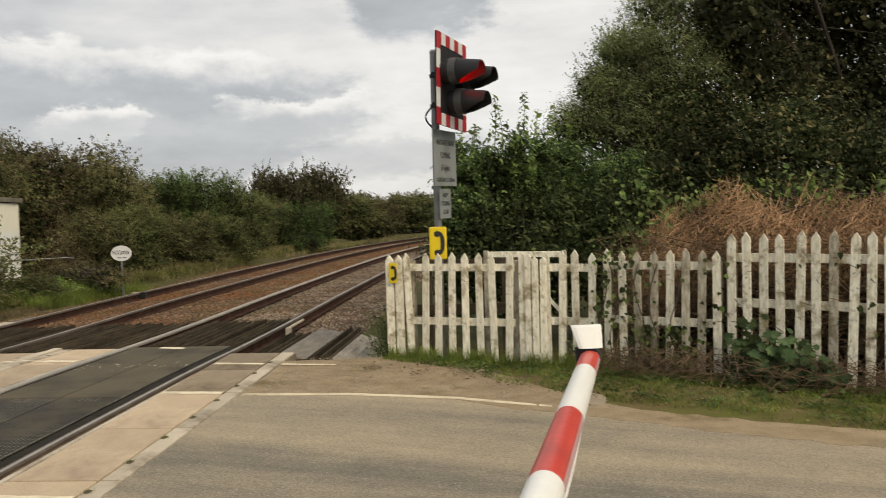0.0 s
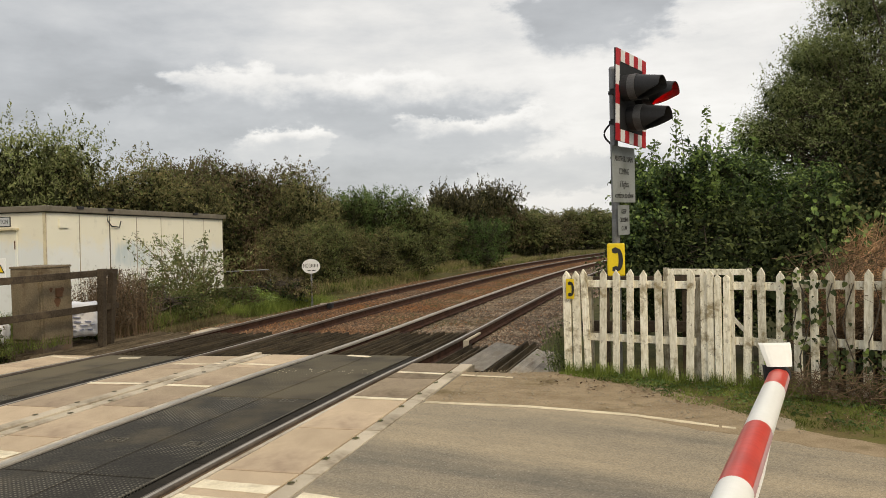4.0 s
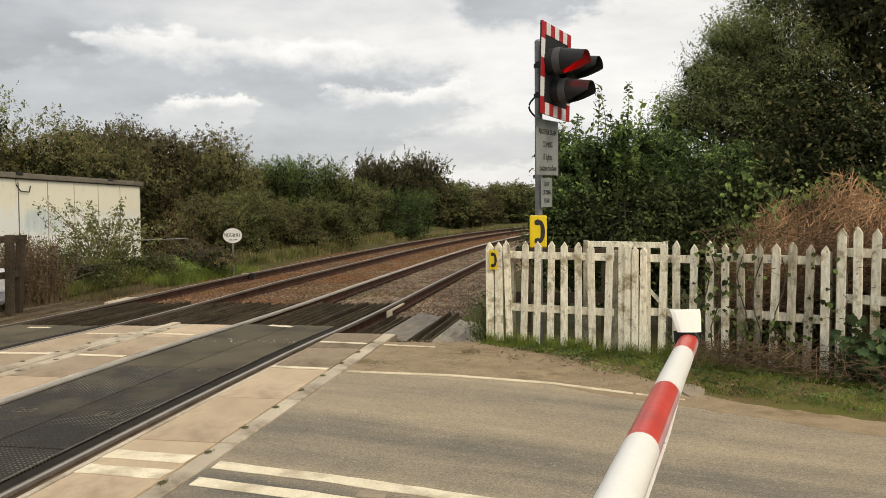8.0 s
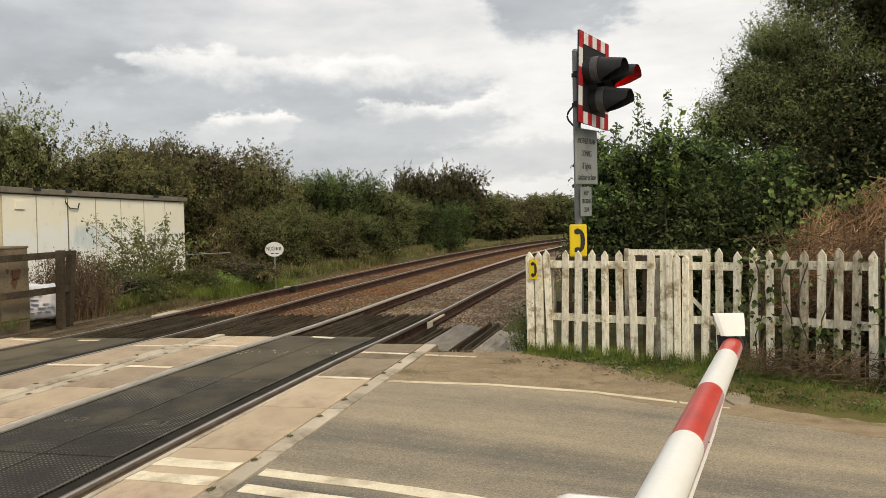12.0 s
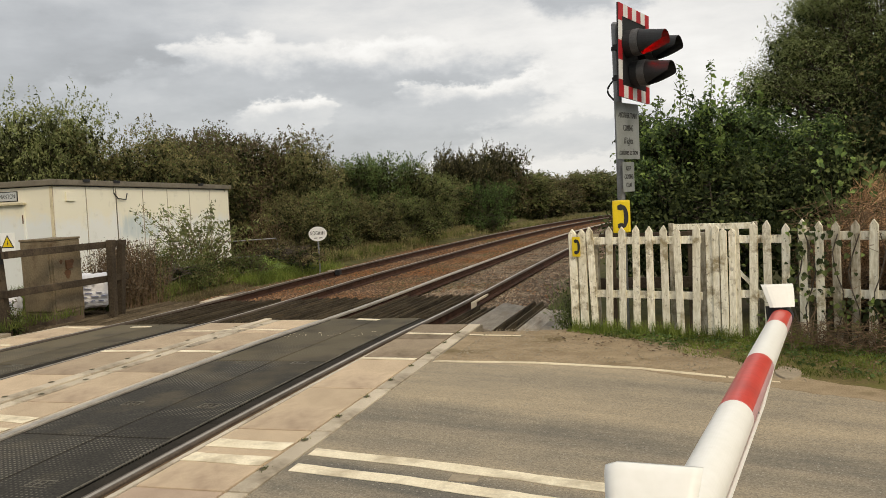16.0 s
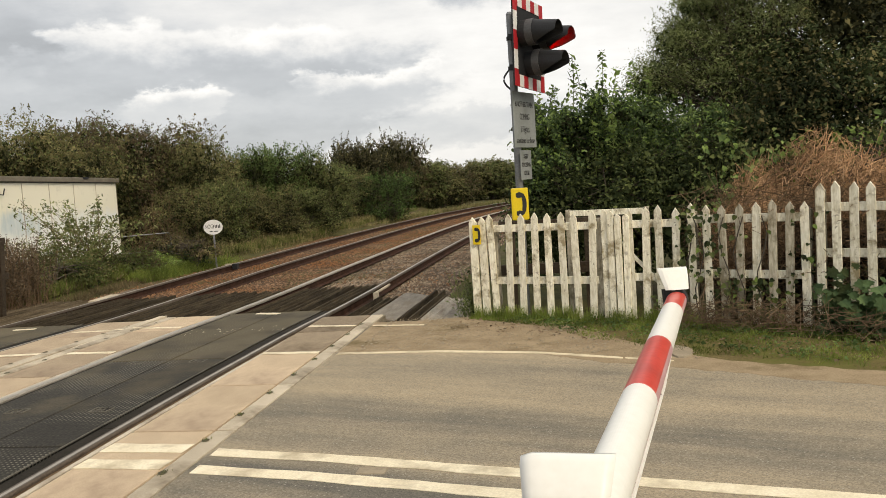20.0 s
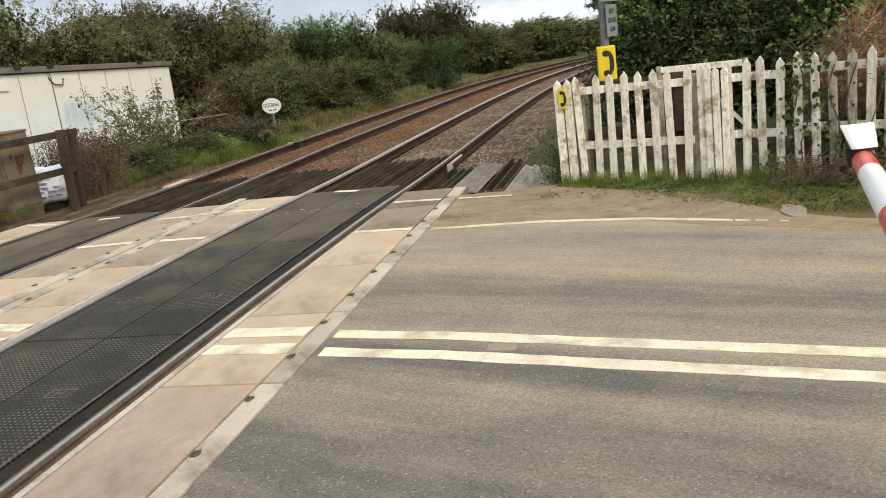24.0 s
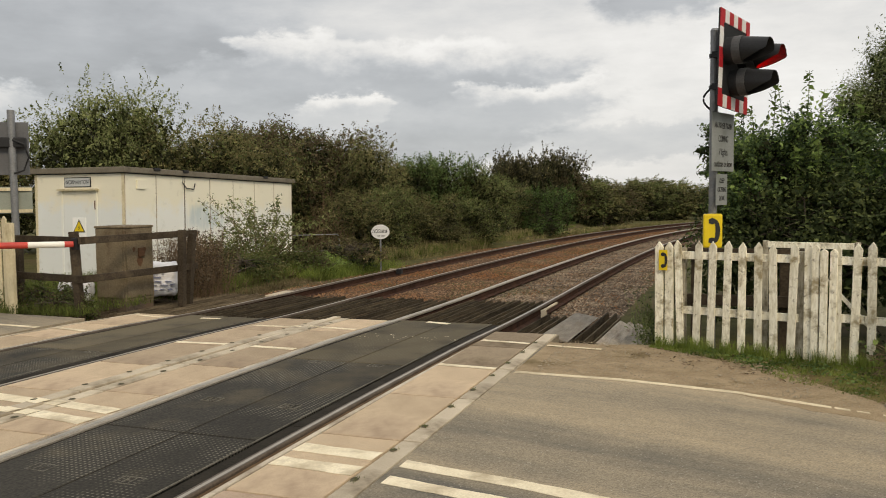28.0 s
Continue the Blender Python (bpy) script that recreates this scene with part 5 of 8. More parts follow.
def fence_at(s):
    """The point and heading at s metres along the fence."""
    for (xa, ya), (xb, yb) in zip(FENCE, FENCE[1:]):
        l = math.hypot(xb - xa, yb - ya)
        if s <= l or (xb, yb) == FENCE[-1]:
            return xa + (xb - xa) * s / l, ya + (yb - ya) * s / l, math.degrees(math.atan2(yb - ya, xb - xa))
        s -= l


def picket_mesh(w, h, t, point, seed):
    rng = random.Random(seed)
    k = rng.uniform(-0.008, 0.008)
    o = ((-w / 2, 0.0), (w / 2, 0.0), (w / 2 + k * 0.4, h - point), (k, h), (-w / 2 + k * 0.4, h - point))
    bm = prism(o, t, Matrix.Translation((0, -t / 2, 0)))
    bmesh.ops.bevel(bm, geom=bm.edges[:], offset=0.003, segments=1, affect="EDGES")
    me = bpy.data.meshes.new("picket")
    bmesh.ops.recalc_face_normals(bm, faces=bm.faces)
    bm.to_mesh(me)
    bm.free()
    return me


def fence_run(label, s0, s1, height, gaps, rails, bare=(), posts=True):
    f = thing("picket_fence", label, "fence", group="picket fences")
    rng = random.Random(int(s0 * 100))
    base = {}
    for mat in ("white_wood", "grey_wood"):
        for v in range(3):
            base[mat, v] = picket_mesh(0.073, height, 0.022, 0.055, v)
            base[mat, v].materials.append(M[mat])
    s, i = s0, 0
    while s < s1:
        x, y, a = fence_at(s)
        ob = new("picket", base["grey_wood" if i in bare else "white_wood", rng.randrange(3)])
        ob.parent = f
        ob.matrix_basis = pose(x, y, rng.uniform(-0.02, 0.016), rng.uniform(-0.8, 0.8), rng.uniform(-1.5, 1.5), a)
        s += gaps * rng.uniform(0.94, 1.06)
        i += 1
    # rails follow the bends of the line
    cuts = sorted({s0 - 0.02, s1 - gaps * 0.6, *[q for q in (1.94, 3.43, 5.70) if s0 < q < s1]})
    for z in rails:
        for a, b in zip(cuts, cuts[1:]):
            xa, ya, _ = fence_at(a + 1e-3)
            xb, yb, _ = fence_at(b - 1e-3)
            l, h = math.hypot(xb - xa, yb - ya), math.degrees(math.atan2(yb - ya, xb - xa))
            part("rail", block(0, l, 0.014, 0.046, z - 0.038, z + 0.038, bevel=0.004, m=pose(xa, ya, 0, 0, 0, h)), M["white_wood"], f)
    for q in cuts if posts else ():
        x, y, a = fence_at(max(q, 0.03))
        part("post", block(-0.04, 0.04, 0.05, 0.13, -0.3, height - 0.08, bevel=0.006, m=pose(x, y, 0, 0, 0, a)), M["grey_wood"], f)
    return f


fence_run("low picket fence with flaking white paint and dirty feet", 0.255, 1.47, 1.10, 0.150, (0.95, 0.39))
fence_run("low white picket gate with a diagonal brace", 1.72, 2.30, 1.12, 0.147, (0.95, 0.42), posts=False)
fence_run("weathered picket fence half bare of paint, grown with ivy", 2.33, 3.42, 1.13, 0.142, (0.98, 0.46), bare=(2, 3, 5, 6))
fence_run("taller picket fence of newer white boards among brambles", 3.46, 9.5, 1.29, 0.136, (1.06, 0.66), bare=(6, 13, 22))

f = thing("gate_post", "two stout white boards forming a gate post with a telephone plate", "gate post")
for s in (0.03, 0.135):
    x, y, a = fence_at(s)
    bm = bmesh.new()
    bm.from_mesh(picket_mesh(0.085, 1.085, 0.035, 0.06, int(s * 100)))
    part("board", bm, M["white_wood"], f).matrix_basis = pose(x, y, 0, 0, 0, a)
f = thing("gate_post", "wide white gate post made of three boards", "gate post")
for s in (1.525, 1.60, 1.675):
    x, y, a = fence_at(s)
    bm = bmesh.new()
    bm.from_mesh(picket_mesh(0.064, 1.06 + 0.03 * (s < 1.6), 0.035, 0.03, int(s * 100)))
    part("board", bm, M["white_wood"], f).matrix_basis = pose(x, y - 0.02 + 0.012 * (abs(s - 1.6) > 0.01), 0, 0, 0.6 * (s > 1.65), a)

# a second white gate standing just behind
g = thing("field_gate", "old white timber gate standing behind the picket fence", "gate")
gm = pose(0.36, 8.80, 0, 0, 0, -16.5)
for a in ((0, 0.88, 0.0, 0.035, 1.03, 1.09),):
    part("bar", block(*a, bevel=0.004, m=gm), M["white_wood"], g)
for x in (0.0, 0.83):
    part("stile", block(x, x + 0.05, -0.003, 0.04, -0.1, 1.10, bevel=0.004, m=gm), M["grey_wood"], g)
bt, bb = Vector((0.80, 8.375, 0.88)), Vector((1.30, 8.215, 0.30))
part("brace", block(-0.035, 0.035, -0.012, 0.012, 0, (bb - bt).length, bevel=0.004, m=Matrix.Translation(bt) @ (bb - bt).to_track_quat("Z", "Y").to_matrix().to_4x4()), M["white_wood"], g)

# dark sleeper fence behind the pickets
g = thing("timber_fence", "low dark timber rail fence behind the white pickets", "fence")
for x in (-0.35, 0.55):
    part("post", block(x, x + 0.11, 9.35, 9.46, -0.4, 1.02, bevel=0.008), M["dark_wood"], g)
part("rail", block(-0.55, 0.9, 9.30, 9.35, 0.86, 0.98, bevel=0.006), M["dark_wood"], g)
part("rail", block(-0.55, 0.9, 9.30, 9.35, 0.36, 0.48, bevel=0.006), M["dark_wood"], g)


# ---- telephone plates ----
def handset(size):
    """Outline of a telephone receiver, upright, as a curved bar with two ends."""
    out, inn = [], []
    for k in range(13):
        a = math.pi * (-0.5 + k / 12) * 0.86
        out.append((math.cos(a) * 0.20, math.sin(a) * 0.42))
        inn.append((math.cos(a) * 0.045, math.sin(a) * 0.28))
    o = [(-0.17, -0.26), (-0.18, -0.39), (-0.06, -0.45), *out[1:-1], (-0.06, 0.45), (-0.18, 0.39), (-0.17, 0.26), (-0.06, 0.22), *inn[::-1][1:-1], (-0.06, -0.22)]
    return [(x * size, z * size) for x, z in o]


def phone_plate(name, label, w, h, m, depth):
    t = thing(name, label, "sign", m)
    bm = bmesh.new()
    add_box(bm, -w / 2, w / 2, 0, depth, 0, h, bevel=min(0.018, depth * 0.4))
    part("case", bm, M["yellow"], t)
    part("handset_symbol", prism(handset(h * 0.86), 0.003, Matrix.Translation((0.012, -0.0035, h / 2))), M["sign_black"], t, "black telephone receiver symbol")
    return t


phone_plate("telephone_box", "yellow crossing telephone box with a black receiver symbol", 0.185, 0.345, pose(-0.115, 8.78, 1.02, 0, 0, 4), 0.12)
phone_plate("telephone_sign", "small yellow telephone sign fixed to a fence board", 0.09, 0.21, pose(-0.595, 8.675, 0.79, 0, 0, -17), 0.012)


# ---- crossing signal ----
SIG = pose(0.0675, 8.94, 0, 0, 0, 69.1)   # local x runs along the board, local -y is where it faces


def annulus(r0, r1, y0, y1, sides=28):
    bm = bmesh.new()
    rings = []
    for r, y in ((r0, y0), (r1, y0), (r1, y1), (r0, y1)):
        rings.append([bm.verts.new((r * math.cos(2 * math.pi * k / sides), y, r * math.sin(2 * math.pi * k / sides))) for k in range(sides)])
    for q in range(4):
        a, b = rings[q], rings[(q + 1) % 4]
        for k in range(sides):
            bm.faces.new((a[k], a[(k + 1) % sides], b[(k + 1) % sides], b[k]))
    return bm


def visor(r0, length, sides=36, thick=0.006):
    """A hood, long above and cut away below."""
    bm = bmesh.new()
    grid = []
    for shell in (0, 1):
        r = r0 - shell * thick
        cols = []
        for k in range(sides + 1):
            th = -math.pi + 2 * math.pi * k / sides
            q = min(1.0, max(0.0, (abs(th) - radians(88)) / radians(66)))
            l = length * (1 - 0.86 * q ** 0.95)
            col = []
            for j in range(7):
                y = -l * j / 6
                rr = r * (1 - 0.10 * (-y / length))
                col.append(bm.verts.new((rr * math.sin(th), y, rr * math.cos(th) - 0.03 * (-y / length))))
            cols.append(col)
        grid.append(cols)
    for shell in (0, 1):
        for k in range(sides):
            for j in range(6):
                a, b = grid[shell][k], grid[shell][k + 1]
                bm.faces.new((a[j], a[j + 1], b[j + 1], b[j]))
    for k in range(sides):
        o, i = grid[0], grid[1]
        bm.faces.new((o[k][6], i[k][6], i[k + 1][6], o[k + 1][6]))
    bmesh.ops.remove_doubles(bm, verts=bm.verts, dist=0.0004)
    return bm


def disc(r, y, sides=28):
    bm = bmesh.new()
    a = [bm.verts.new((r * math.cos(2 * math.pi * k / sides), y, r * math.sin(2 * math.pi * k / sides))) for k in range(sides)]
    c = bm.verts.new((0, y - 0.018, 0))
    for k in range(sides):
        bm.faces.new((a[k], a[(k + 1) % sides], c))
    bm.faces.new(a[::-1])
    return bm


def signal():
    """The wig-wag: two red lamps over an amber one on a chequer-edged board."""
    t = thing("crossing_signal", "level crossing signal with hooded lamps on a chequer edged board", "traffic signal", SIG)
    W, HT, Z = 0.77, 0.955, 2.888
    tilt = pose(0, 0, Z, 0, 3.2, 0)
    b = part("backboard", block(-W / 2, W / 2, 0, 0.02, -HT / 2, HT / 2, bevel=0.006, m=tilt), M["black"], t, "black signal backboard")
    e = 0.125
    def chip(x0, x1, z0, z1, mat):
        part("border_stripe", block(x0, x1, -0.005, 0.002, z0, z1, m=tilt), M[mat], b)
    n = 7
    for k in range(n):
        x0 = -W / 2 + W * k / n
        for z0 in (-HT / 2, HT / 2 - e):
            chip(x0, x0 + W / n, z0, z0 + e, "red" if k % 2 == 0 else "white")
    z0 = -HT / 2 + e
    for k, tall in enumerate((0.0525, 0.20, 0.20, 0.20, 0.0525)):
        for x0 in (-W / 2, W / 2 - 0.085):
            chip(x0, x0 + 0.085, z0, z0 + tall, "red" if k % 2 == 0 else "white")
        z0 += tall
    lamps = []
    for x, z, lens, words in ((-0.185, 0.085, "lens_red", "red lamp under a long black hood"), (0.175, 0.085, "lens_red", "red lamp under a long black hood"), (-0.025, -0.205, "lens_amber", "unlit amber lamp under a long black hood")):
        m = tilt @ Matrix.Translation((x, 0, z))
        body = part("lamp", tube([(0, -0.004, 0), (0, -0.07, 0), (0, -0.10, 0)], [0.135, 0.135, 0.128], 28), M["black"], t, words)
        body.matrix_basis = m
        part("rim", annulus(0.112, 0.131, -0.135, -0.095), M["hood"], body)
        part("collar", annulus(0.130, 0.137, -0.165, -0.085), M["collar"], body, "grey collar at the root of the hood")
        part("hood", visor(0.130, 0.292), M["hood"], body).location = (0, -0.13, 0)
        part("lens", disc(0.112, -0.112), M[lens], body)
        if lens == "lens_red":
            glowing = part("bulb", disc(0.104, -0.118), M["lamp_red"], body, "glowing red lamp")
            lamps.append(glowing)
    # post and fixings, behind the board
    px, py = 0.0, 0.205
    part("post", tube([(px, py, -0.4), (px, py, 3.24)], 0.042, 18), M["grey_steel"], t, "grey galvanised steel post")
    part("cap", tube([(px, py, 3.235), (px, py, 3.26)], [0.045, 0.03], 18), M["grey_steel"], t)
    for z in (2.98, 2.66):
        part("bracket", block(-0.12, 0.12, 0.02, py - 0.02, z - 0.03, z + 0.03, bevel=0.004), M["black"], t)
        part("clamp", annulus(0.042, 0.052, -0.02, 0.02, 18), M["black"], t).matrix_basis = pose(px, py, z, 90, 0, 0)
    part("cable", tube([*[(px - 0.03 * math.sin(math.pi * k / 12), py + 0.03 + 0.07 * math.sin(math.pi * k / 12), 2.66 - 0.23 * k / 12) for k in range(13)]], 0.010, 8), M["black"], t)
    return t, lamps


SIGNAL, LAMPS = signal()


def plate(label, x0, x1, z0, z1, y, words):
    """A notice plate clipped to the signal post; words: (text, size, height, width)."""
    t = thing("notice_plate", label, "sign", SIG @ Matrix.Translation((0, y, 0)))
    part("face", block(x0, x1, 0, 0.006, z0, z1, bevel=0.002), M["sign_grey"], t)
    for z in (z0 + 0.12 * (z1 - z0), z1 - 0.12 * (z1 - z0)):
        part("clip", block(-0.05, 0.05, 0.006, 0.175 - y if y < 0.1 else 0.03, z - 0.012, z + 0.012), M["grey_steel"], t)
    for text, size, z, width in words:
        lettering("lettering", text, size, Matrix.Translation(((x0 + x1) / 2, -0.0015, z)), M["sign_black"], t, width=width)
    return t


plate("dull grey notice plate with black words about another train", -0.22, 0.36, 1.80, 2.40, 0.13, (("ANOTHER TRAIN", 0.085, 2.265, 0.46), ("COMING", 0.095, 2.13, 0.25), ("if lights", 0.10, 1.995, 0.22), ("continue to show", 0.095, 1.875, 0.47)))
plate("small grey plate asking to keep the crossing clear", -0.10, 0.19, 1.45, 1.77, 0.13, (("KEEP", 0.07, 1.70, 0.12), ("CROSSING", 0.07, 1.61, 0.22), ("CLEAR", 0.07, 1.52, 0.14)))


# ---- near barrier arm ----
ARM_TIP, ARM_DIR = Vector((0.83, 3.205, 1.026)), Vector((-0.263, -1.5, 0.030)).normalized()


def arm_point(s):
    return ARM_TIP + ARM_DIR * s


def lamp_visor(parent, s, w):
    """A flared white lamp hood standing on the arm, with a dark lamp body under it."""
    p = arm_point(s)
    ax, bk = (Vector((0.98, 0.17, 0)), Vector((-0.17, 0.98, 0))) if s < 0.5 else (Vector((0.985, -0.10, 0)), Vector((0.10, 0.985, 0)))
    c = p + Vector((-0.012, 0, 0 if s < 0.5 else -0.013)) - ax * (0.0 if s < 0.5 else 0.012)
    bm = bmesh.new()
    rows = []
    for z, half, off in ((0.122, w * 0.5, 0.0), (0.115, w * 0.495, -0.010), (0.085, w * 0.455, -0.034), (0.046, w * 0.385, -0.064)):
        row = []
        for k in range(9):
            u = -1 + k / 4
            row.append(c + ax * half * u + bk * (off + (0.012 if s < 0.5 else 0.004) * (abs(u) ** 5)) + Vector((0, 0, z - (0.001 if s < 0.5 or u > 0 else 0.007) * (abs(u) ** 8))))
        rows.append(row)
    def sheet(rws, dy):
        return [[bm.verts.new(q + bk * dy) for q in r] for r in rws]
    a, b = sheet(rows, 0), sheet(rows, 0.006)
    for g in (a, b):
        for r0, r1 in zip(g, g[1:]):
            for k in range(8):
                bm.faces.new((r0[k], r0[k + 1], r1[k + 1], r1[k]))
    for k in range(8):
        bm.faces.new((a[0][k], b[0][k], b[0][k + 1], a[0][k + 1]))
        bm.faces.new((a[-1][k], a[-1][k + 1], b[-1][k + 1], b[-1][k]))
    for g in (0, -1):
        for i in range(len(rows) - 1):
            bm.faces.new((a[i][g], a[i + 1][g], b[i + 1][g], b[i][g]))
    part("lamp_hood", bm, M["arm_white"], parent, "white flared plastic lamp hood", smooth=s > 0.5)
    part("lamp_body", tube([c + Vector((-0.010, 0, -0.02)) - bk * 0.03, c + Vector((-0.010, 0, 0.045)) - bk * 0.02], [0.036, 0.040], 16), M["black"], parent, "small dark lamp body")


def near_barrier():
    t = thing("crossing_barrier", "lowered red and white banded barrier arm across the lane", "barrier")
    L = 5.9
    bands = [(0.0, 0.372, "arm_red"), (0.372, 0.985, "arm_white"), (0.985, 1.525, "arm_red"), (1.525, 2.31, "arm_white")]
    s, k = 2.31, 0
    while s < L:
        bands.append((s, min(L, s + 0.6), "arm_red" if k % 2 == 0 else "arm_white"))
        s, k = s + 0.6, k + 1
    for a, b, mat in bands:
        r = lambda q: 0.0365 + 0.0009 * q
        n = max(2, int((b - a) / 0.2))
        pts = [arm_point(a + (b - a) * i / n) for i in range(n + 1)]
        part("band", tube(pts, [r(a + (b - a) * i / n) for i in range(n + 1)], 56), M[mat], t, smooth=False)
    part("end_cap", tube([arm_point(-0.03), arm_point(-0.015), arm_point(0.0)], [0.022, 0.033, 0.0362], 24), M["black"], t, "dark end cap")
    part("end_collar", tube([arm_point(0.001), arm_point(0.075)], 0.0385, 24), M["black"], t, "dark collar under the lamp hood")
    # film along the side of the arm, in other bands
    mat_red = lambda q: q < 0.4 or 0.9 < q < 1.5
    side = ARM_DIR.cross(Vector((0, 0, 1))).normalized() * -1
    for a, b, mat in ((0.08, 0.372, "arm_pink"), (0.985, 1.525, "arm_pink"), (1.525, 2.18, "arm_pink")):
        bm = bmesh.new()
        rows = []
        for i in range(5):
            q = a + (b - a) * i / 4
            rr = 0.0368 + 0.0009 * q
            rows.append([bm.verts.new(arm_point(q) + rr * (math.cos(w_) * side + math.sin(w_) * Vector((0, 0, 1)))) for w_ in [radians((24 if mat_red(a) else -22) - 12 * k) for k in range(7)]])
        for r0, r1 in zip(rows, rows[1:]):
            for k in range(6):
                bm.faces.new((r0[k], r0[k + 1], r1[k + 1], r1[k]))
        part("side_film", bm, M[mat], t, "faded reflective film on the arm side")
    # slim white brace strip below the arm
    d = Vector((0.027, 0, -0.050))
    part("brace_strip", tube([arm_point(0.35) + d * 0.55, arm_point(1.2) + d, arm_point(4.8) + d * 1.0], 0.005, 8), M["arm_white"], t)
    for q in (0.37, 1.3, 2.4, 3.5, 4.7):
        part("brace_clip", tube([arm_point(q) + d * 0.4, arm_point(q) + d * (0.6 if q < 0.5 else 1.05)], 0.004, 6), M["grey_steel"], t)
    lamp_visor(t, 0.05, 0.113)
    lamp_visor(t, 2.20, 0.128)
    # machine at the pivot, behind the viewer
    p = arm_point(L)
    m = thing("barrier_machine", "grey steel barrier machine cabinet at the roadside", "barrier machine", pose(p.x, p.y, 0, 0, 0, -10))
    part("cabinet", block(-0.45, -0.06, -0.35, 0.35, -0.1, 1.15, bevel=0.02), M["grey_steel"], m)
    part("hub", tube([(-0.07, 0, p.z), (0.08, 0, p.z)], 0.09, 18), M["black"], m)
    return t


near_barrier()


# ---- equipment cabin ----
def cabin():
    t = thing("equipment_cabin", "cream panelled relay cabin with stained walls and a flat roof", "cabin", pose(-12.90, 15.0, -0.42, -1.3, 0, 1.0))
    Wd, Ln, Ht = 2.55, 7.6, 2.56
    body = part("body", block(-Wd, 0, 0, Ln, 0, Ht), M["grp"], t)
    part("end_wall", block(-Wd + 0.02, -0.02, -0.012, 0.01, 0.02, Ht - 0.02), M["grp_end"], t, "pale grey end wall")
    n = 7
    for k in range(n + 1):
        y = Ln * k / n
        part("panel_joint", block(-0.004, 0.006, y - 0.012, y + 0.012, 0.02, Ht - 0.02), M["roof_trim"] if k in (2,) else M["beam"], t)
    for k in range(n):
        y0, y1 = Ln * k / n + 0.02, Ln * (k + 1) / n - 0.02
        part("wall_panel", block(-0.002, 0.010, y0, y1, 0.05, Ht - 0.04, bevel=0.003), M["grp"], t)
    for x in (-Wd + 0.03, -0.035):
        part("corner_trim", block(x - 0.03, x + 0.035, -0.022, 0.03, 0, Ht), M["cream_wood"], t)
    part("roof", block(-Wd - 0.07, 0.09, -0.10, Ln + 0.08, Ht + 0.02, Ht + 0.15, bevel=0.015), M["roof_trim"], t, "grey brown flat roof with a deep edge")
    part("roof_gap", block(-Wd + 0.01, 0.035, 0.0, Ln - 0.02, Ht, Ht + 0.03), M["black"], t)
    for y in (0.9, 2.0, 5.8):
        part("roof_clip", block(0.06, 0.12, y, y + 0.22, Ht + 0.10, Ht + 0.165, bevel=0.008), M["black"], t)
    d = part("door", block(-1.72, -0.80, -0.03, -0.008, 0.05, Ht - 0.42, bevel=0.006), M["grp_end"], t, "pale steel door")
    part("door_frame", block(-1.77, -1.72, -0.04, -0.005, 0.03, Ht - 0.38), M["grp"], t)
    part("door_frame", block(-0.80, -0.75, -0.04, -0.005, 0.03, Ht - 0.38), M["grp"], t)
    part("hinge", block(-0.81, -0.785, -0.05, -0.03, 1.75, 1.95), M["rust"], d)
    part("door_canopy", block(-1.82, -0.70, -0.12, -0.005, Ht - 0.38, Ht - 0.335), M["cream_wood"], t)
    p = part("name_plate", block(-1.68, -0.92, -0.025, -0.008, Ht - 0.30, Ht - 0.07, bevel=0.004), M["sign_black"], t, "name plate with a dark border")
    part("name_face", block(-1.66, -0.94, -0.030, -0.02, Ht - 0.28, Ht - 0.09), M["plate_grey"], p)
    lettering("lettering", "NORMANTON", 0.14, Matrix.Translation((-1.30, -0.0315, Ht - 0.187)), M["sign_black"], p, width=0.64)
    w = part("warning_sign", block(-1.45, -1.07, -0.042, -0.030, 1.12, 1.56, bevel=0.004), M["sign_white"], t, "white electrical warning sign with a yellow triangle")
    part("triangle", prism(((-0.175, 0), (0.175, 0), (0, 0.30)), 0.003, Matrix.Translation((-1.26, -0.046, 1.22))), M["sign_black"], w)
    part("triangle_face", prism(((-0.135, 0.024), (0.135, 0.024), (0, 0.255)), 0.003, Matrix.Translation((-1.26, -0.050, 1.22))), M["yellow"], w)
    part("flash_symbol", prism(((-0.005, 0.03), (0.03, 0.09), (0.006, 0.09), (0.018, 0.15), (-0.02, 0.085), (0.002, 0.085)), 0.002, Matrix.Translation((-1.26, -0.0535, 1.24))), M["sign_black"], w)
    part("vent_cover", block(0.01, 0.05, 0.38, 0.66, Ht - 0.34, Ht - 0.14, bevel=0.006), M["grp"], t)
    part("conduit", tube([(0.03, 2.05, Ht + 0.05), (0.05, 2.05, Ht - 0.15), (0.05, 2.2, Ht - 0.28), (0.05, 2.5, Ht - 0.30), (0.05, 2.56, Ht - 0.15)], 0.014, 8), M["black"], t)
    # thin rod added to stand in for a dark panel joint; no pipe here
    part("downpipe", tube([(0.018, 2.17, 0), (0.018, 2.17, Ht - 0.1)], 0.007, 8), M["roof_trim"], t)
    part("plinth", block(-Wd + 0.1, -0.1, 0.1, Ln - 0.1, -0.4, 0.02), M["concrete"], t)


cabin()


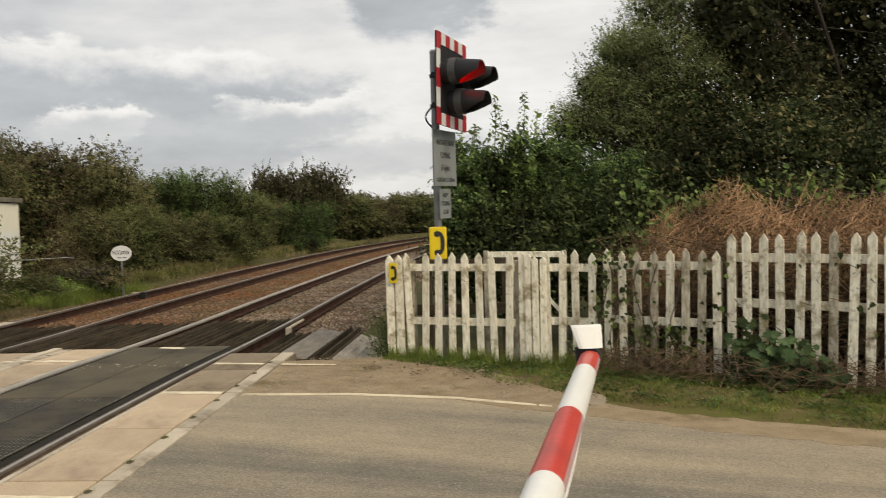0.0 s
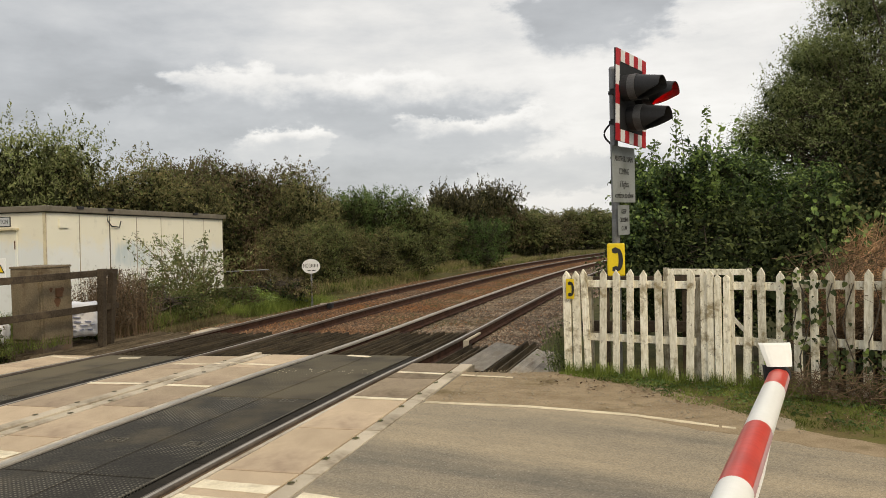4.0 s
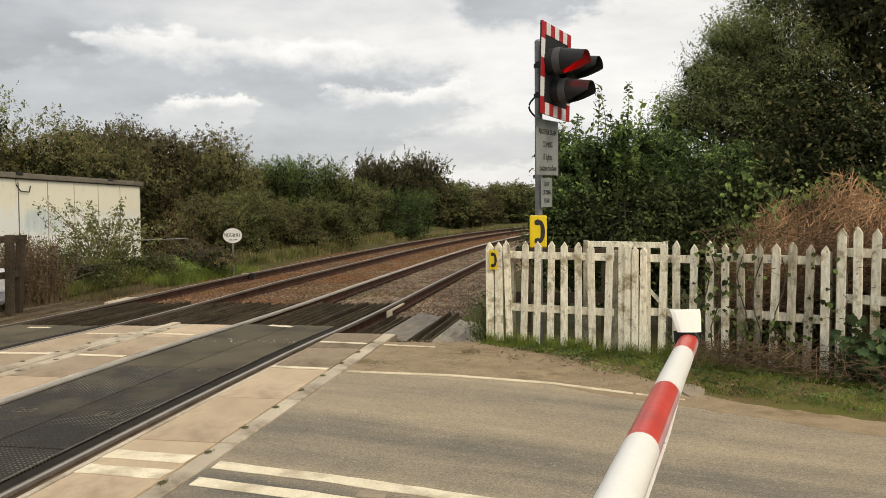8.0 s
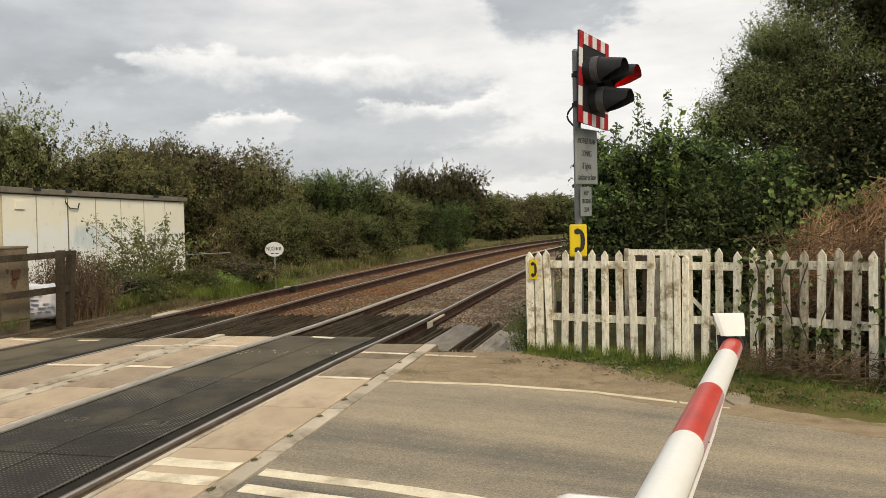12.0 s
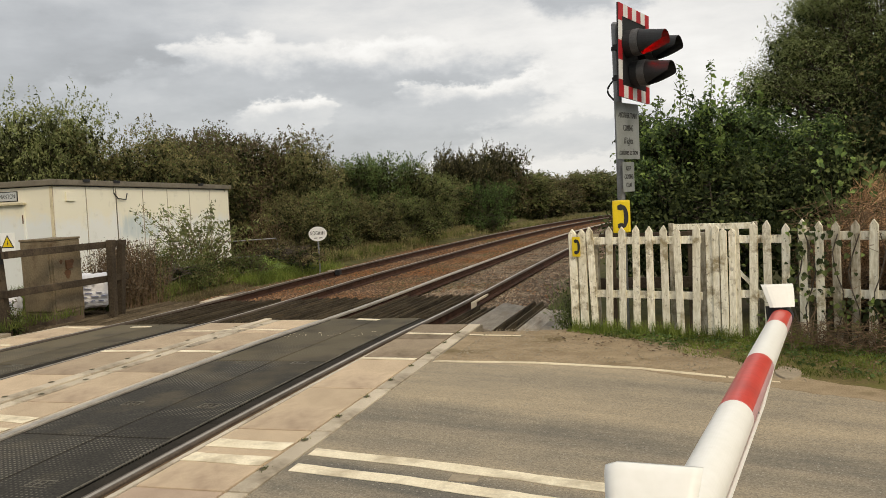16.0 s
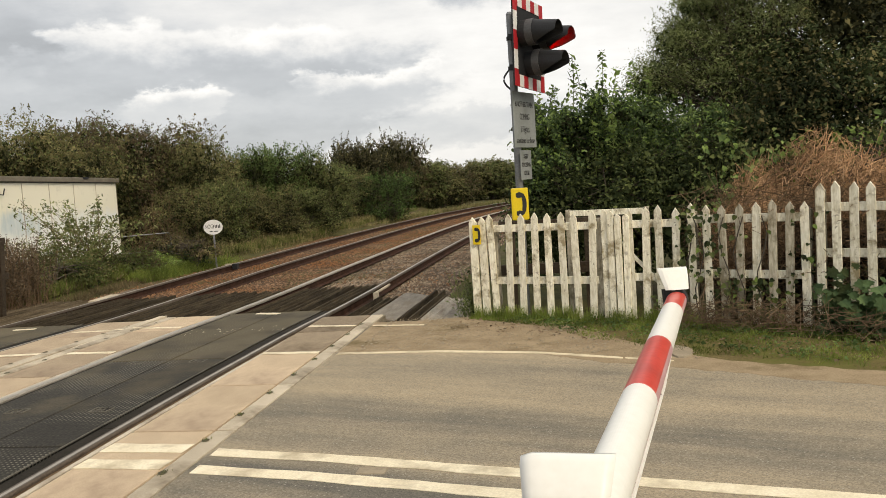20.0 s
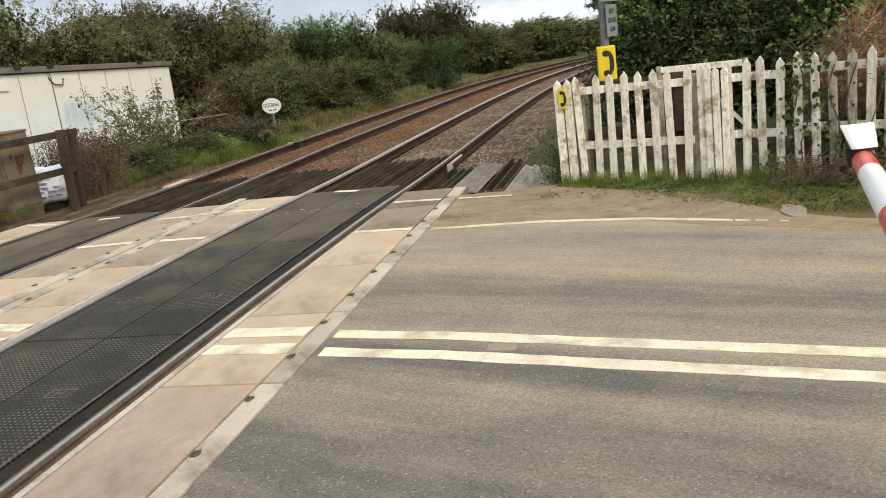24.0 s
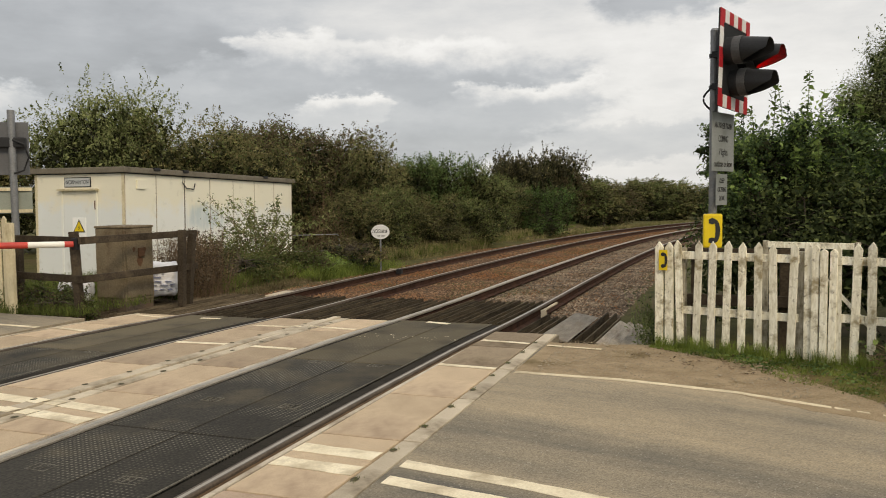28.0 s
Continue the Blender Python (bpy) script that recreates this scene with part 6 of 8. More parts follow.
# ---- beyond the far track: timber fence, cabinet, sacks ----
def rail_fence():
    t = thing("timber_fence", "dark brown post and rail fence beside the far track", "fence")
    posts = [(-8.90, 9.42, 1.17, -3), (-8.49, 11.22, 1.16, 2), (-8.60, 11.55, 1.10, 5), (-10.35, 9.72, 1.05, 0), (-11.8, 10.0, 1.05, 0)]
    for x, y, h, lean in posts:
        part("post", block(-0.052, 0.052, -0.052, 0.052, -0.4, h, bevel=0.008, m=pose(x, y, fall(y), 0, lean, 4)), M["dark_wood"], t)
    def bar(a, b, z, w=0.105):
        d = Vector(b) - Vector(a)
        l, h = d.length, math.degrees(math.atan2(d.y, d.x))
        part("rail", block(-0.1, l + 0.1, -0.025, 0.025, z - w / 2, z + w / 2, bevel=0.006, m=pose(a[0], a[1], 0, 0, 0, h)), M["dark_wood"], t)
    for z in (0.98, 0.42):
        bar((-8.74, 9.40), (-8.54, 11.6), z)
        bar((-11.9, 9.95), (-8.80, 9.35), z)


rail_fence()

t = thing("lineside_cabinet", "stained beige steel lineside cabinet with rust marks", "cabinet", pose(-9.50, 10.42, -0.13, 0, 0, -4))
part("body", block(0, 0.60, 0, 0.62, 0.08, 1.24, bevel=0.015), M["cabinet"], t)
part("lid", block(-0.012, 0.612, -0.012, 0.632, 1.24, 1.275, bevel=0.012), M["cabinet"], t)
part("door", block(0.602, 0.622, 0.03, 0.59, 0.14, 1.20, bevel=0.006), M["cabinet"], t)
part("door", block(0.03, 0.57, -0.022, -0.002, 0.14, 1.20, bevel=0.006), M["cabinet"], t)
part("lock", block(0.622, 0.655, 0.26, 0.38, 0.78, 0.92, bevel=0.008), M["rust"], t)
for y, z, s in ((0.30, 0.70, 0.06), (0.40, 0.88, 0.04), (0.18, 0.90, 0.03)):
    part("rust_mark", prism([(s * math.cos(a) * (1 + 0.3 * math.sin(3 * a)), s * 1.3 * math.sin(a)) for a in [k * 0.57 for k in range(11)]], 0.002, Matrix.Translation((0.626, y, z)) @ Matrix.Rotation(radians(90), 4, "Z")), M["rust"], t)
# plinth darker than the cabinet body
part("plinth", block(0.01, 0.59, 0.01, 0.61, -0.25, 0.08, bevel=0.01), M["sleeper"], t, "dark plinth")


def sack(m, w, d, h, seed, label):
    t = thing("ballast_sack", label, "sack", m, group="sacks by the cabinet")
    bm = bmesh.new()
    bmesh.ops.create_cube(bm, size=1)
    bmesh.ops.subdivide_edges(bm, edges=bm.edges[:], cuts=10, use_grid_fill=True)
    for v in bm.verts:
        p = v.co.copy()
        k = 1 - 0.18 * (abs(2 * p.z) ** 4) - 0.10 * (abs(2 * p.x) ** 6 + abs(2 * p.y) ** 6)
        nz = noise.noise((p.x * 5 + seed, p.y * 5, p.z * 5)) * 0.08 + noise.noise((p.x * 13 + seed, p.y * 13, p.z * 9)) * 0.05
        v.co = Vector((p.x * w * (k + nz), p.y * d * (k + nz), (p.z + 0.5) * h + nz * 0.5))
    part("bag", bm, M["bag"], t, smooth=True)
    rng = random.Random(seed)
    for r in range(5):
        z = h * (0.22 + 0.13 * r) + rng.uniform(-0.015, 0.015)
        x = -w * rng.uniform(0.16, 0.36)
        while x < w * rng.uniform(0.05, 0.28):
            l = rng.uniform(0.03, 0.12)
            part("print_bar", block(0, min(l, w * 0.34 - x), -d * 0.50 - 0.010, -d * 0.5 + 0.03, 0, rng.uniform(0.007, 0.018), m=pose(x, 0, z, 0, rng.uniform(-9, 9), 0)), M["bag_print"], t)
            x += l + rng.uniform(0.015, 0.07)
    return t


sack(pose(-9.20, 11.55, -0.08, 0, 0, 40), 0.72, 0.58, 0.54, 3, "white woven sack with blue print beside the cabinet")
sack(pose(-9.95, 10.45, -0.1, 0, 0, 25), 0.55, 0.45, 0.36, 8, "crumpled white sack beside the cabinet")

# cream board fence and barrier on the far approach
t = thing("board_fence", "cream painted close board fence with pointed tops", "fence")
rng = random.Random(2)
bm0 = [picket_mesh(0.105, 1.40 + 0.02 * k, 0.022, 0.05, 50 + k) for k in range(3)]
for m_ in bm0:
    m_.materials.append(M["cream_wood"])
for k in range(21):
    ob = new("board", bm0[rng.randrange(3)])
    ob.parent = t
    ob.matrix_basis = pose(-10.06 - 0.16 * k, 9.22 + 0.0255 * k, -0.05 + rng.uniform(-0.01, 0.01), 0, rng.uniform(-0.7, 0.7), -9)
part("end_post", block(-10.03, -9.90, 9.19, 9.25, -0.3, 1.24, bevel=0.006), M["cream_wood"], t)
for z in (0.28, 0.92):
    part("rail", block(-13.4, -9.98, 9.26, 9.30, z, z + 0.08, m=pose(0, 0, 0)), M["cream_wood"], t).matrix_basis = Matrix.Translation((-10, 9.25, 0)) @ Matrix.Rotation(radians(-9), 4, "Z") @ Matrix.Translation((10, -9.25, 0))

t = thing("crossing_barrier", "lowered red and white barrier arm on the far approach", "barrier")
fa, fb = Vector((-8.87, 9.31, 0.93)), Vector((-11.6, 6.1, 1.0))
n = 9
for k in range(n):
    k0, k1 = max(0, k - 0.75), k + 0.25
    part("band", tube([fa.lerp(fb, k0 / n), fa.lerp(fb, k1 / n)], [0.043 + 0.001 * k, 0.044 + 0.001 * k], 16), M["arm_red" if k % 2 == 0 else "arm_white"], t)
part("pivot", block(-8.90, -8.80, 9.30, 9.36, 0.85, 1.02, bevel=0.01), M["black"], t)

# rear of the far signal
t = thing("crossing_signal", "crossing signal seen from behind with a grey backboard", "traffic signal", pose(-10.50, 9.85, -0.12, 0, 0, 35))
part("post", tube([(0, -0.07, -0.3), (0, -0.07, 3.08)], 0.055, 16), M["grey_steel"], t)
part("backboard", block(-0.72, 0.22, 0, 0.03, 2.08, 2.90, bevel=0.006), M["sign_back"], t, "grey back of the signal board")
part("lamp_case", block(-0.55, 0.2, -0.12, 0.0, 2.50, 2.66, bevel=0.02), M["black"], t)
part("lamp_case", block(-0.42, -0.28, -0.12, 0.0, 2.25, 2.55, bevel=0.02), M["black"], t)
part("tag", block(-0.40, -0.30, -0.125, -0.12, 2.28, 2.36), M["white"], t)
part("sign_back", block(-0.34, 0.24, 0.0, 0.02, 1.48, 1.90, bevel=0.004), M["plate_back"], t, "greenish grey back of a notice plate")
for z in (1.52, 1.86):
    part("sign_rail", block(-0.34, 0.24, -0.03, 0.0, z - 0.025, z + 0.025), M["cream_wood"], t, "cream stiffening rail")
part("cable", tube([(0.02, -0.14, 2.62), (0.18, -0.14, 2.55), (0.24, -0.12, 2.35), (0.16, -0.1, 2.15), (0.02, -0.12, 2.1)], 0.015, 8), M["black"], t)

# oval sign on a short stake
t = thing("oval_sign", "white oval location sign on a grey stake", "sign", pose(-8.37, 19.0, fall(19) - 0.05, 0, 0, 22))
o = [(0.23 * math.cos(a), 0.185 * math.sin(a)) for a in [2 * math.pi * k / 32 for k in range(32)]]
part("face", prism(o, 0.012, Matrix.Translation((0, 0, 0.90))), M["white"], t)
part("stake", block(-0.02, 0.02, 0.012, 0.05, -0.5, 0.95), M["grey_steel"], t)
lettering("lettering", "NOG", 0.145, Matrix.Translation((-0.10, -0.0015, 0.915)), M["sign_black"], t, extrude=0.002, width=0.19)
for k in range(5):
    part("mark_bar", block(0.006 + 0.036 * k, 0.024 + 0.036 * k, -0.003, 0.002, 0.875, 0.955), M["sign_black"], t)
for x0, x1 in ((-0.09, -0.01), (0.02, 0.11)):
    part("mark_bar", block(x0, x1, -0.003, 0.002, 0.785, 0.805), M["sign_black"], t)

# bent pipe handrail by the cabin
t = thing("pipe_handrail", "thin grey pipe handrail in the weeds", "handrail")
part("pipe", tube([(-11.75, 19.6, -0.6), (-11.75, 19.6, 0.44), (-11.7, 19.6, 0.50), (-10.25, 20.3, 0.52), (-10.2, 20.3, 0.46), (-10.2, 20.3, -0.6)], 0.014, 8), M["grey_steel"], t)
part("mid_pipe", tube([(-11.75, 19.6, 0.05), (-10.2, 20.3, 0.07)], 0.012, 8), M["grey_steel"], t)

# small things on the road and track
bm = bmesh.new()
add_box(bm, -0.77, -0.61, 4.07, 4.17, -0.02, 0.006, bevel=0.006)
tagged(part("road_stud", bm, M["stone"]), "small worn pale plate set in the road", "road stud")
bm = bmesh.new()
bmesh.ops.create_cone(bm, cap_ends=True, segments=14, radius1=1.25, radius2=1.0, depth=0.09)
for v in bm.verts:
    k = 1 + 0.22 * noise.noise((v.co.x * 1.3, v.co.y * 1.3, 2.0))
    v.co = Vector((1.25 + 0.095 * k * v.co.x, 6.72 + 0.20 * k * v.co.y, v.co.z - 0.035 + 0.004 * noise.noise((v.co.x * 2, v.co.y * 2, 7))))
tagged(part("kerb_stone", bm, M["stone"]), "pale flat stone at the road edge", "stone")
t = thing("rail_lubricator", "white painted bar clamped beside the rail", "track fitting")
part("bar", tube([(NEAR_R + 0.13, 11.75, -0.13), (NEAR_R + 0.15, 12.6, -0.125)], 0.022, 8), M["beam"], t)
part("bracket", block(NEAR_R + 0.10, NEAR_R + 0.17, 11.72, 11.80, -0.32, -0.12), M["beam"], t)

t = thing("trough_lid", "pale concrete cable trough lid beside the far rail", "track fitting", pose(FAR_L - 0.20, 12.75, -0.22, 0, 0, 2))
part("slab", block(-0.10, 0.10, 0, 0.75, -0.08, 0.03, bevel=0.012), M["beam"], t)
part("slab", block(-0.09, 0.09, 0.78, 1.55, -0.09, 0.015, bevel=0.012), M["sleeper"], t)
t = thing("rail_contact", "small dark contact box clamped to the far rail", "track fitting", pose(FAR_L + sway(18.2) + spread(18.2), 18.2, fall(18.2) - 0.04, 0, 0, 0))
part("box", block(0.045, 0.17, 0, 0.14, -0.10, 0.02, bevel=0.012), M["black"], t)
part("arm", block(-0.16, 0.05, 0.06, 0.11, -0.05, 0.02, bevel=0.008), M["beam"], t)

# ---- plants ----
def bush_arrays(seed, lobes, n_leaves, leaf, clump=0.22, aspect=0.5, spikes=0, spike_len=0.5, up=0.4, fill=0.35, core=0.10, arch=0.25):
    """Leaves gathered in clumps over the shells of several lobes (x, y, z, rx, ry, rz), and the clump centres."""
    rng = np.random.default_rng(seed)
    vol = np.array([l[3] * l[4] + l[4] * l[5] + l[3] * l[5] for l in lobes])
    per = max(10, int(n_leaves / 22))
    pick = rng.choice(len(lobes), per, p=vol / vol.sum())
    L = np.array(lobes)[pick]
    d = unit(rng.normal(size=(per, 3)))
    d[:, 2] = np.where(rng.random(per) < 0.75, np.abs(d[:, 2]), d[:, 2])
    shell = np.where(rng.random(per) < fill, rng.uniform(0.3, 0.8, per), rng.uniform(0.78, 1.08, per))
    bumps = 1 + 0.14 * np.sin(7 * d[:, 0] + seed) * np.cos(6 * d[:, 1] + 2 * seed) + 0.06 * np.clip(rng.normal(size=per), -1.6, 1.6)
    cc = L[:, :3] + d * L[:, 3:] * (shell * bumps)[:, None]
    k = np.repeat(np.arange(per), 22)
    size = clump * rng.uniform(0.5, 1.5, per)
    pts = cc[k] + rng.normal(size=(len(k), 3)) * size[k][:, None] * np.array([1, 1, 0.6]) * 0.6
    off = pts - cc[k]
    out = 0.55 * d[k] + 0.75 * unit(off)
    if spikes:
        top = np.argsort(-(cc[:, 2] + 0.4 * rng.random(per)))[: spikes * 3]
        top = rng.choice(top, spikes, replace=False)
        tl = rng.uniform(0.5, 1.2, spikes) * spike_len
        dirs = unit(np.stack([rng.normal(size=spikes) * arch, rng.normal(size=spikes) * arch, np.ones(spikes)], 1) + 0.6 * d[top])
        u = rng.random((spikes, 26))
        bend = np.stack([rng.normal(size=spikes), rng.normal(size=spikes), -0.5 * np.ones(spikes)], 1) * (arch * 0.5)
        sp = cc[top][:, None] + dirs[:, None] * (u * tl[:, None])[..., None] + bend[:, None] * (u * u * tl[:, None])[..., None] + rng.normal(size=(spikes, 26, 3)) * (leaf * (0.45 + arch * 0.5) * (1.25 - u))[..., None]
        pts = np.concatenate([pts, sp.reshape(-1, 3)])
        out = np.concatenate([out, np.repeat(dirs, 26, 0) * 0.3])
    # large leaves deep inside, coloured dark in place of shade, which close the crown
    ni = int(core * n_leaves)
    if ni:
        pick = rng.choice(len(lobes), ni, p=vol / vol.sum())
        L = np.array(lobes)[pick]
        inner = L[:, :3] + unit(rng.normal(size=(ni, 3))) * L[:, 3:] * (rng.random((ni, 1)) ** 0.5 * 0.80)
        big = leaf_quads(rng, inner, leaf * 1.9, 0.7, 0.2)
    else:
        big = None
    small = leaf_quads(rng, pts, leaf, aspect, up, out)
    return (merge(small, big) if big else small), len(pts), cc, rng


def limbs_mesh(name, rng, base, centres, trunk_r, n_limbs=7, n_twigs=120, twig_r=0.009):
    """Tapered trunk and limbs to some clumps, and thin twigs to others."""
    bm = bmesh.new()
    base = Vector(base)
    idx = rng.choice(len(centres), min(n_limbs, len(centres)), replace=False)
    for i in idx:
        e = Vector(centres[i])
        m1 = base.lerp(e, 0.35) + Vector((0, 0, 0.18 * (e - base).length)) + Vector(rng.normal(size=3)) * 0.08
        m2 = base.lerp(e, 0.72) + Vector((0, 0, 0.10 * (e - base).length)) + Vector(rng.normal(size=3)) * 0.08
        add_tube(bm, [base + Vector((rng.normal() * 0.05, rng.normal() * 0.05, -0.3)), m1, m2, e], [trunk_r, trunk_r * 0.7, trunk_r * 0.42, trunk_r * 0.12], 6, False)
        for j in rng.choice(len(centres), n_twigs // max(1, len(idx))):
            q = Vector(centres[j])
            s = m1.lerp(m2, rng.random())
            if (q - s).length < 2.0:
                add_tube(bm, [s, s.lerp(q, 0.5) + Vector(rng.normal(size=3)) * 0.06, q], [twig_r, twig_r * 0.8, twig_r * 0.4], 4, False)
    return bm


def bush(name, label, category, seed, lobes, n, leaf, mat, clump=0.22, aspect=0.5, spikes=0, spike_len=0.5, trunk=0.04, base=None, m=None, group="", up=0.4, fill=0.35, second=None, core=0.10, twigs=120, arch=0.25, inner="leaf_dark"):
    """A shrub or tree: woody limbs, and a crown of separate leaves; second: (share, material) for a sprinkling of other
    leaves; inner: dark material that paints shade into the core.
    """
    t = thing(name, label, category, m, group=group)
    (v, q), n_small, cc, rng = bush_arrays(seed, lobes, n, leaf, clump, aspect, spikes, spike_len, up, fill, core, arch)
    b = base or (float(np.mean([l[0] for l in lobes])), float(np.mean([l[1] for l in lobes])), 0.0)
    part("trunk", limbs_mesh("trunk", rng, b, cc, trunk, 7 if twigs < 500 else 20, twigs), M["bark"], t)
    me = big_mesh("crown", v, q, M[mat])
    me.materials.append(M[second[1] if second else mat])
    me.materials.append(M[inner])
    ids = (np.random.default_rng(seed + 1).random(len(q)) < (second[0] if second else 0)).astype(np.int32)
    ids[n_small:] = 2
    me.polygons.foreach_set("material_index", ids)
    part("crown", me, None, t)
    return t


def lob(rng, n, w, d, h, low=0.25):
    """Uneven lobes of a hedge shrub about w wide, d deep and h high."""
    out = []
    for k in range(n):
        r = rng.uniform(0.24, 0.40)
        z = rng.uniform(low, 0.80) * h
        out.append((rng.uniform(-0.42, 0.42) * w, rng.uniform(-0.4, 0.4) * d, z, r * w * rng.uniform(0.7, 1.1), r * d * rng.uniform(0.8, 1.1), min(r * h * rng.uniform(0.7, 1.15), h - z + 0.1)))
    return out


# hedge along the left of the line: four sorts of shrub, near and far versions
SORTS = (
    ("leaf_hedge", (0.25, "leaf_olive"), "green hawthorn shrub in an overgrown lineside hedge"),
    ("leaf_olive", (0.25, "leaf_hedge"), "olive and straw coloured shrub in an overgrown lineside hedge"),
    ("leaf_brown", (0.22, "leaf_hedge"), "dark reddish brown hawthorn shrub in the lineside hedge"),
    ("leaf_bush", (0.30, "leaf_hedge"), "bushy green shrub in an overgrown lineside hedge"),
    ("leaf_willow", (0.40, "leaf_hedge"), "tall airy pale green elder in the lineside hedge"),
    ("leaf_dusk", (0.20, "leaf_olive"), "tall dark thorn tree standing out of the far hedge"),
    ("leaf_round", (0.08, "leaf_hedge"), "dense round dark green bush at the foot of the hedge"),
)


def hedge():
    rng = random.Random(21)
    sorts = {}

    def put(k, x, y, w, h):
        """A shrub of sort k, about w wide, with its top h above the datum."""
        far = y > 42 or x < -21.5 or (y > 30 and x < -16)
        z = lift(x, y) - 0.1
        m = pose(x, y, z, 0, 0, rng.uniform(0, 360))
        if (k, far) in sorts:
            ob = copy_thing(sorts[k, far], m)
        else:
            mat, second, label = SORTS[k]
            n, leaf = (15000, 0.080) if far else (25000, 0.056) if k < 4 else (15000, 0.058)
            lobes = lob(random.Random(100 + k + 10 * far), 17, 3.0, 2.6, 3.2, 0.10)
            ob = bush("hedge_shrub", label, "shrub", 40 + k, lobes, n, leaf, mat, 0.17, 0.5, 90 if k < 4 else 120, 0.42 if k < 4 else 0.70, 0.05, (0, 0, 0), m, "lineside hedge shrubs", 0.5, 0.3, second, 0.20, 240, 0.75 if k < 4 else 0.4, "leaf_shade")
            sorts[k, far] = ob
        s = w / 3.2
        ob.scale = (s, s, (h - z) / 3.45)

    for k, x, y, w, h in (
        (4, -18.7, 22.0, 3.6, 5.3), (4, -20.9, 22.0, 4.0, 4.8), (1, -17.0, 22.5, 3.6, 4.4), (1, -15.2, 23.5, 3.4, 3.7), (1, -18.6, 25.5, 4.0, 4.2),
        (2, -16.6, 26.0, 3.6, 4.3), (2, -15.0, 26.2, 3.4, 4.5), (2, -13.6, 26.0, 3.2, 4.1), (1, -12.5, 26.0, 2.6, 3.7), (1, -11.6, 26.5, 2.4, 2.9),
        (1, -13.4, 31.5, 2.8, 3.0), (3, -12.3, 31.5, 2.8, 3.6), (3, -11.0, 31.5, 2.6, 3.6), (0, -10.2, 32.5, 2.4, 2.9), (0, -10.0, 35.0, 2.6, 2.3),
        (1, -10.9, 23.8, 2.2, 1.8), (0, -10.6, 24.5, 2.0, 1.9), (1, -9.9, 27.0, 2.0, 1.7), (0, -9.6, 30.0, 2.0, 1.5),
        (6, -8.3, 38.0, 2.5, 2.0), (1, -9.8, 38.5, 2.6, 2.0), (0, -11.5, 40.0, 3.0, 2.6), (0, -14.5, 36.0, 3.6, 3.0),
        (5, -13.0, 50.0, 2.9, 4.2), (5, -11.7, 50.5, 2.7, 3.9), (5, -10.5, 50.0, 2.9, 4.3), (2, -9.7, 50.6, 2.8, 3.3), (0, -9.3, 51.0, 3.0, 2.9), (1, -8.0, 52.0, 3.2, 2.3), (2, -7.2, 54.5, 3.0, 2.2),
        (0, -10.6, 64.0, 3.6, 2.9), (1, -8.4, 65.0, 3.6, 2.5), (0, -6.0, 66.0, 3.6, 2.6), (1, -3.6, 68.0, 4.0, 2.3),
        (1, -7.6, 79.0, 5.0, 3.0), (0, -4.6, 80.0, 5.0, 2.9), (2, -1.0, 82.0, 5.0, 2.8), (1, 3.0, 84.0, 5.0, 2.7), (0, 7.5, 88.0, 6.0, 2.8), (1, 13.0, 93.0, 6.0, 2.9), (0, 19.0, 98.0, 7.0, 3.0),
        (1, -23.5, 20.0, 4.0, 4.2), (0, -25.5, 16.5, 4.0, 4.0), (1, -27.0, 12.5, 4.2, 4.0), (0, -28.0, 8.0, 4.4, 4.0), (1, -28.5, 3.0, 4.4, 4.0),
        (0, -22.0, 27.0, 4.4, 4.4), (1, -19.5, 31.0, 4.4, 4.3), (0, -16.5, 32.0, 4.0, 3.8),
    ):
        put(k, x, y, w, h)
    # right of the line
    for k, x, y, w, h in ((0, 1.6, 17.5, 2.2, 2.2), (1, 3.4, 21.0, 3.0, 2.9), (0, 5.2, 26.0, 3.2, 3.2), (0, 7.8, 33.0, 3.6, 3.2), (1, 11.0, 41.0, 4.0, 3.2), (0, 16.0, 50.0, 4.4, 3.2), (1, 22.0, 58.0, 5.0, 3.2), (0, 29.0, 66.0, 5.0, 3.2)):
        put(k, x, y, w, h)


hedge()

# ---- the thicket behind the picket fence ----
def bindweed():
    """Heart-shaped leaves hanging over the edge of the dead brambles."""
    rng = np.random.default_rng(151)
    c = []
    for x, y, z, rx, rz, n in ((2.25, 9.25, 1.25, 0.36, 0.32, 95), (1.95, 9.2, 1.00, 0.28, 0.30, 34), (2.50, 9.35, 1.58, 0.24, 0.18, 26), (2.05, 9.6, 1.60, 0.35, 0.30, 40), (2.95, 9.3, 1.72, 0.35, 0.16, 18), (3.6, 8.9, 1.70, 0.6, 0.14, 16)):
        for _ in range(n):
            c.append((x + rng.normal() * rx * 0.6, y + rng.normal() * 0.12, z + rng.normal() * rz * 0.6))
    t = thing("bindweed", "pale green heart-shaped bindweed leaves trailing over dead brambles", "climber")
    part("leaves", shaped_leaves("leaves", rng, c, 0.050, HEART, (0, -1.0, 0.7), ("leaf_fresh", "leaf_bush", "leaf_hedge"), (0.35, 0.40, 0.25)), None, t)
    for p in c[::6]:
        p = Vector(p)
        part("stem", tube([p + Vector((rng.normal() * 0.2, 0.1, -0.45)), p + Vector((rng.normal() * 0.1, 0.05, -0.2)), p], 0.003, 4), M["leaf_hedge"], t)


bindweed()

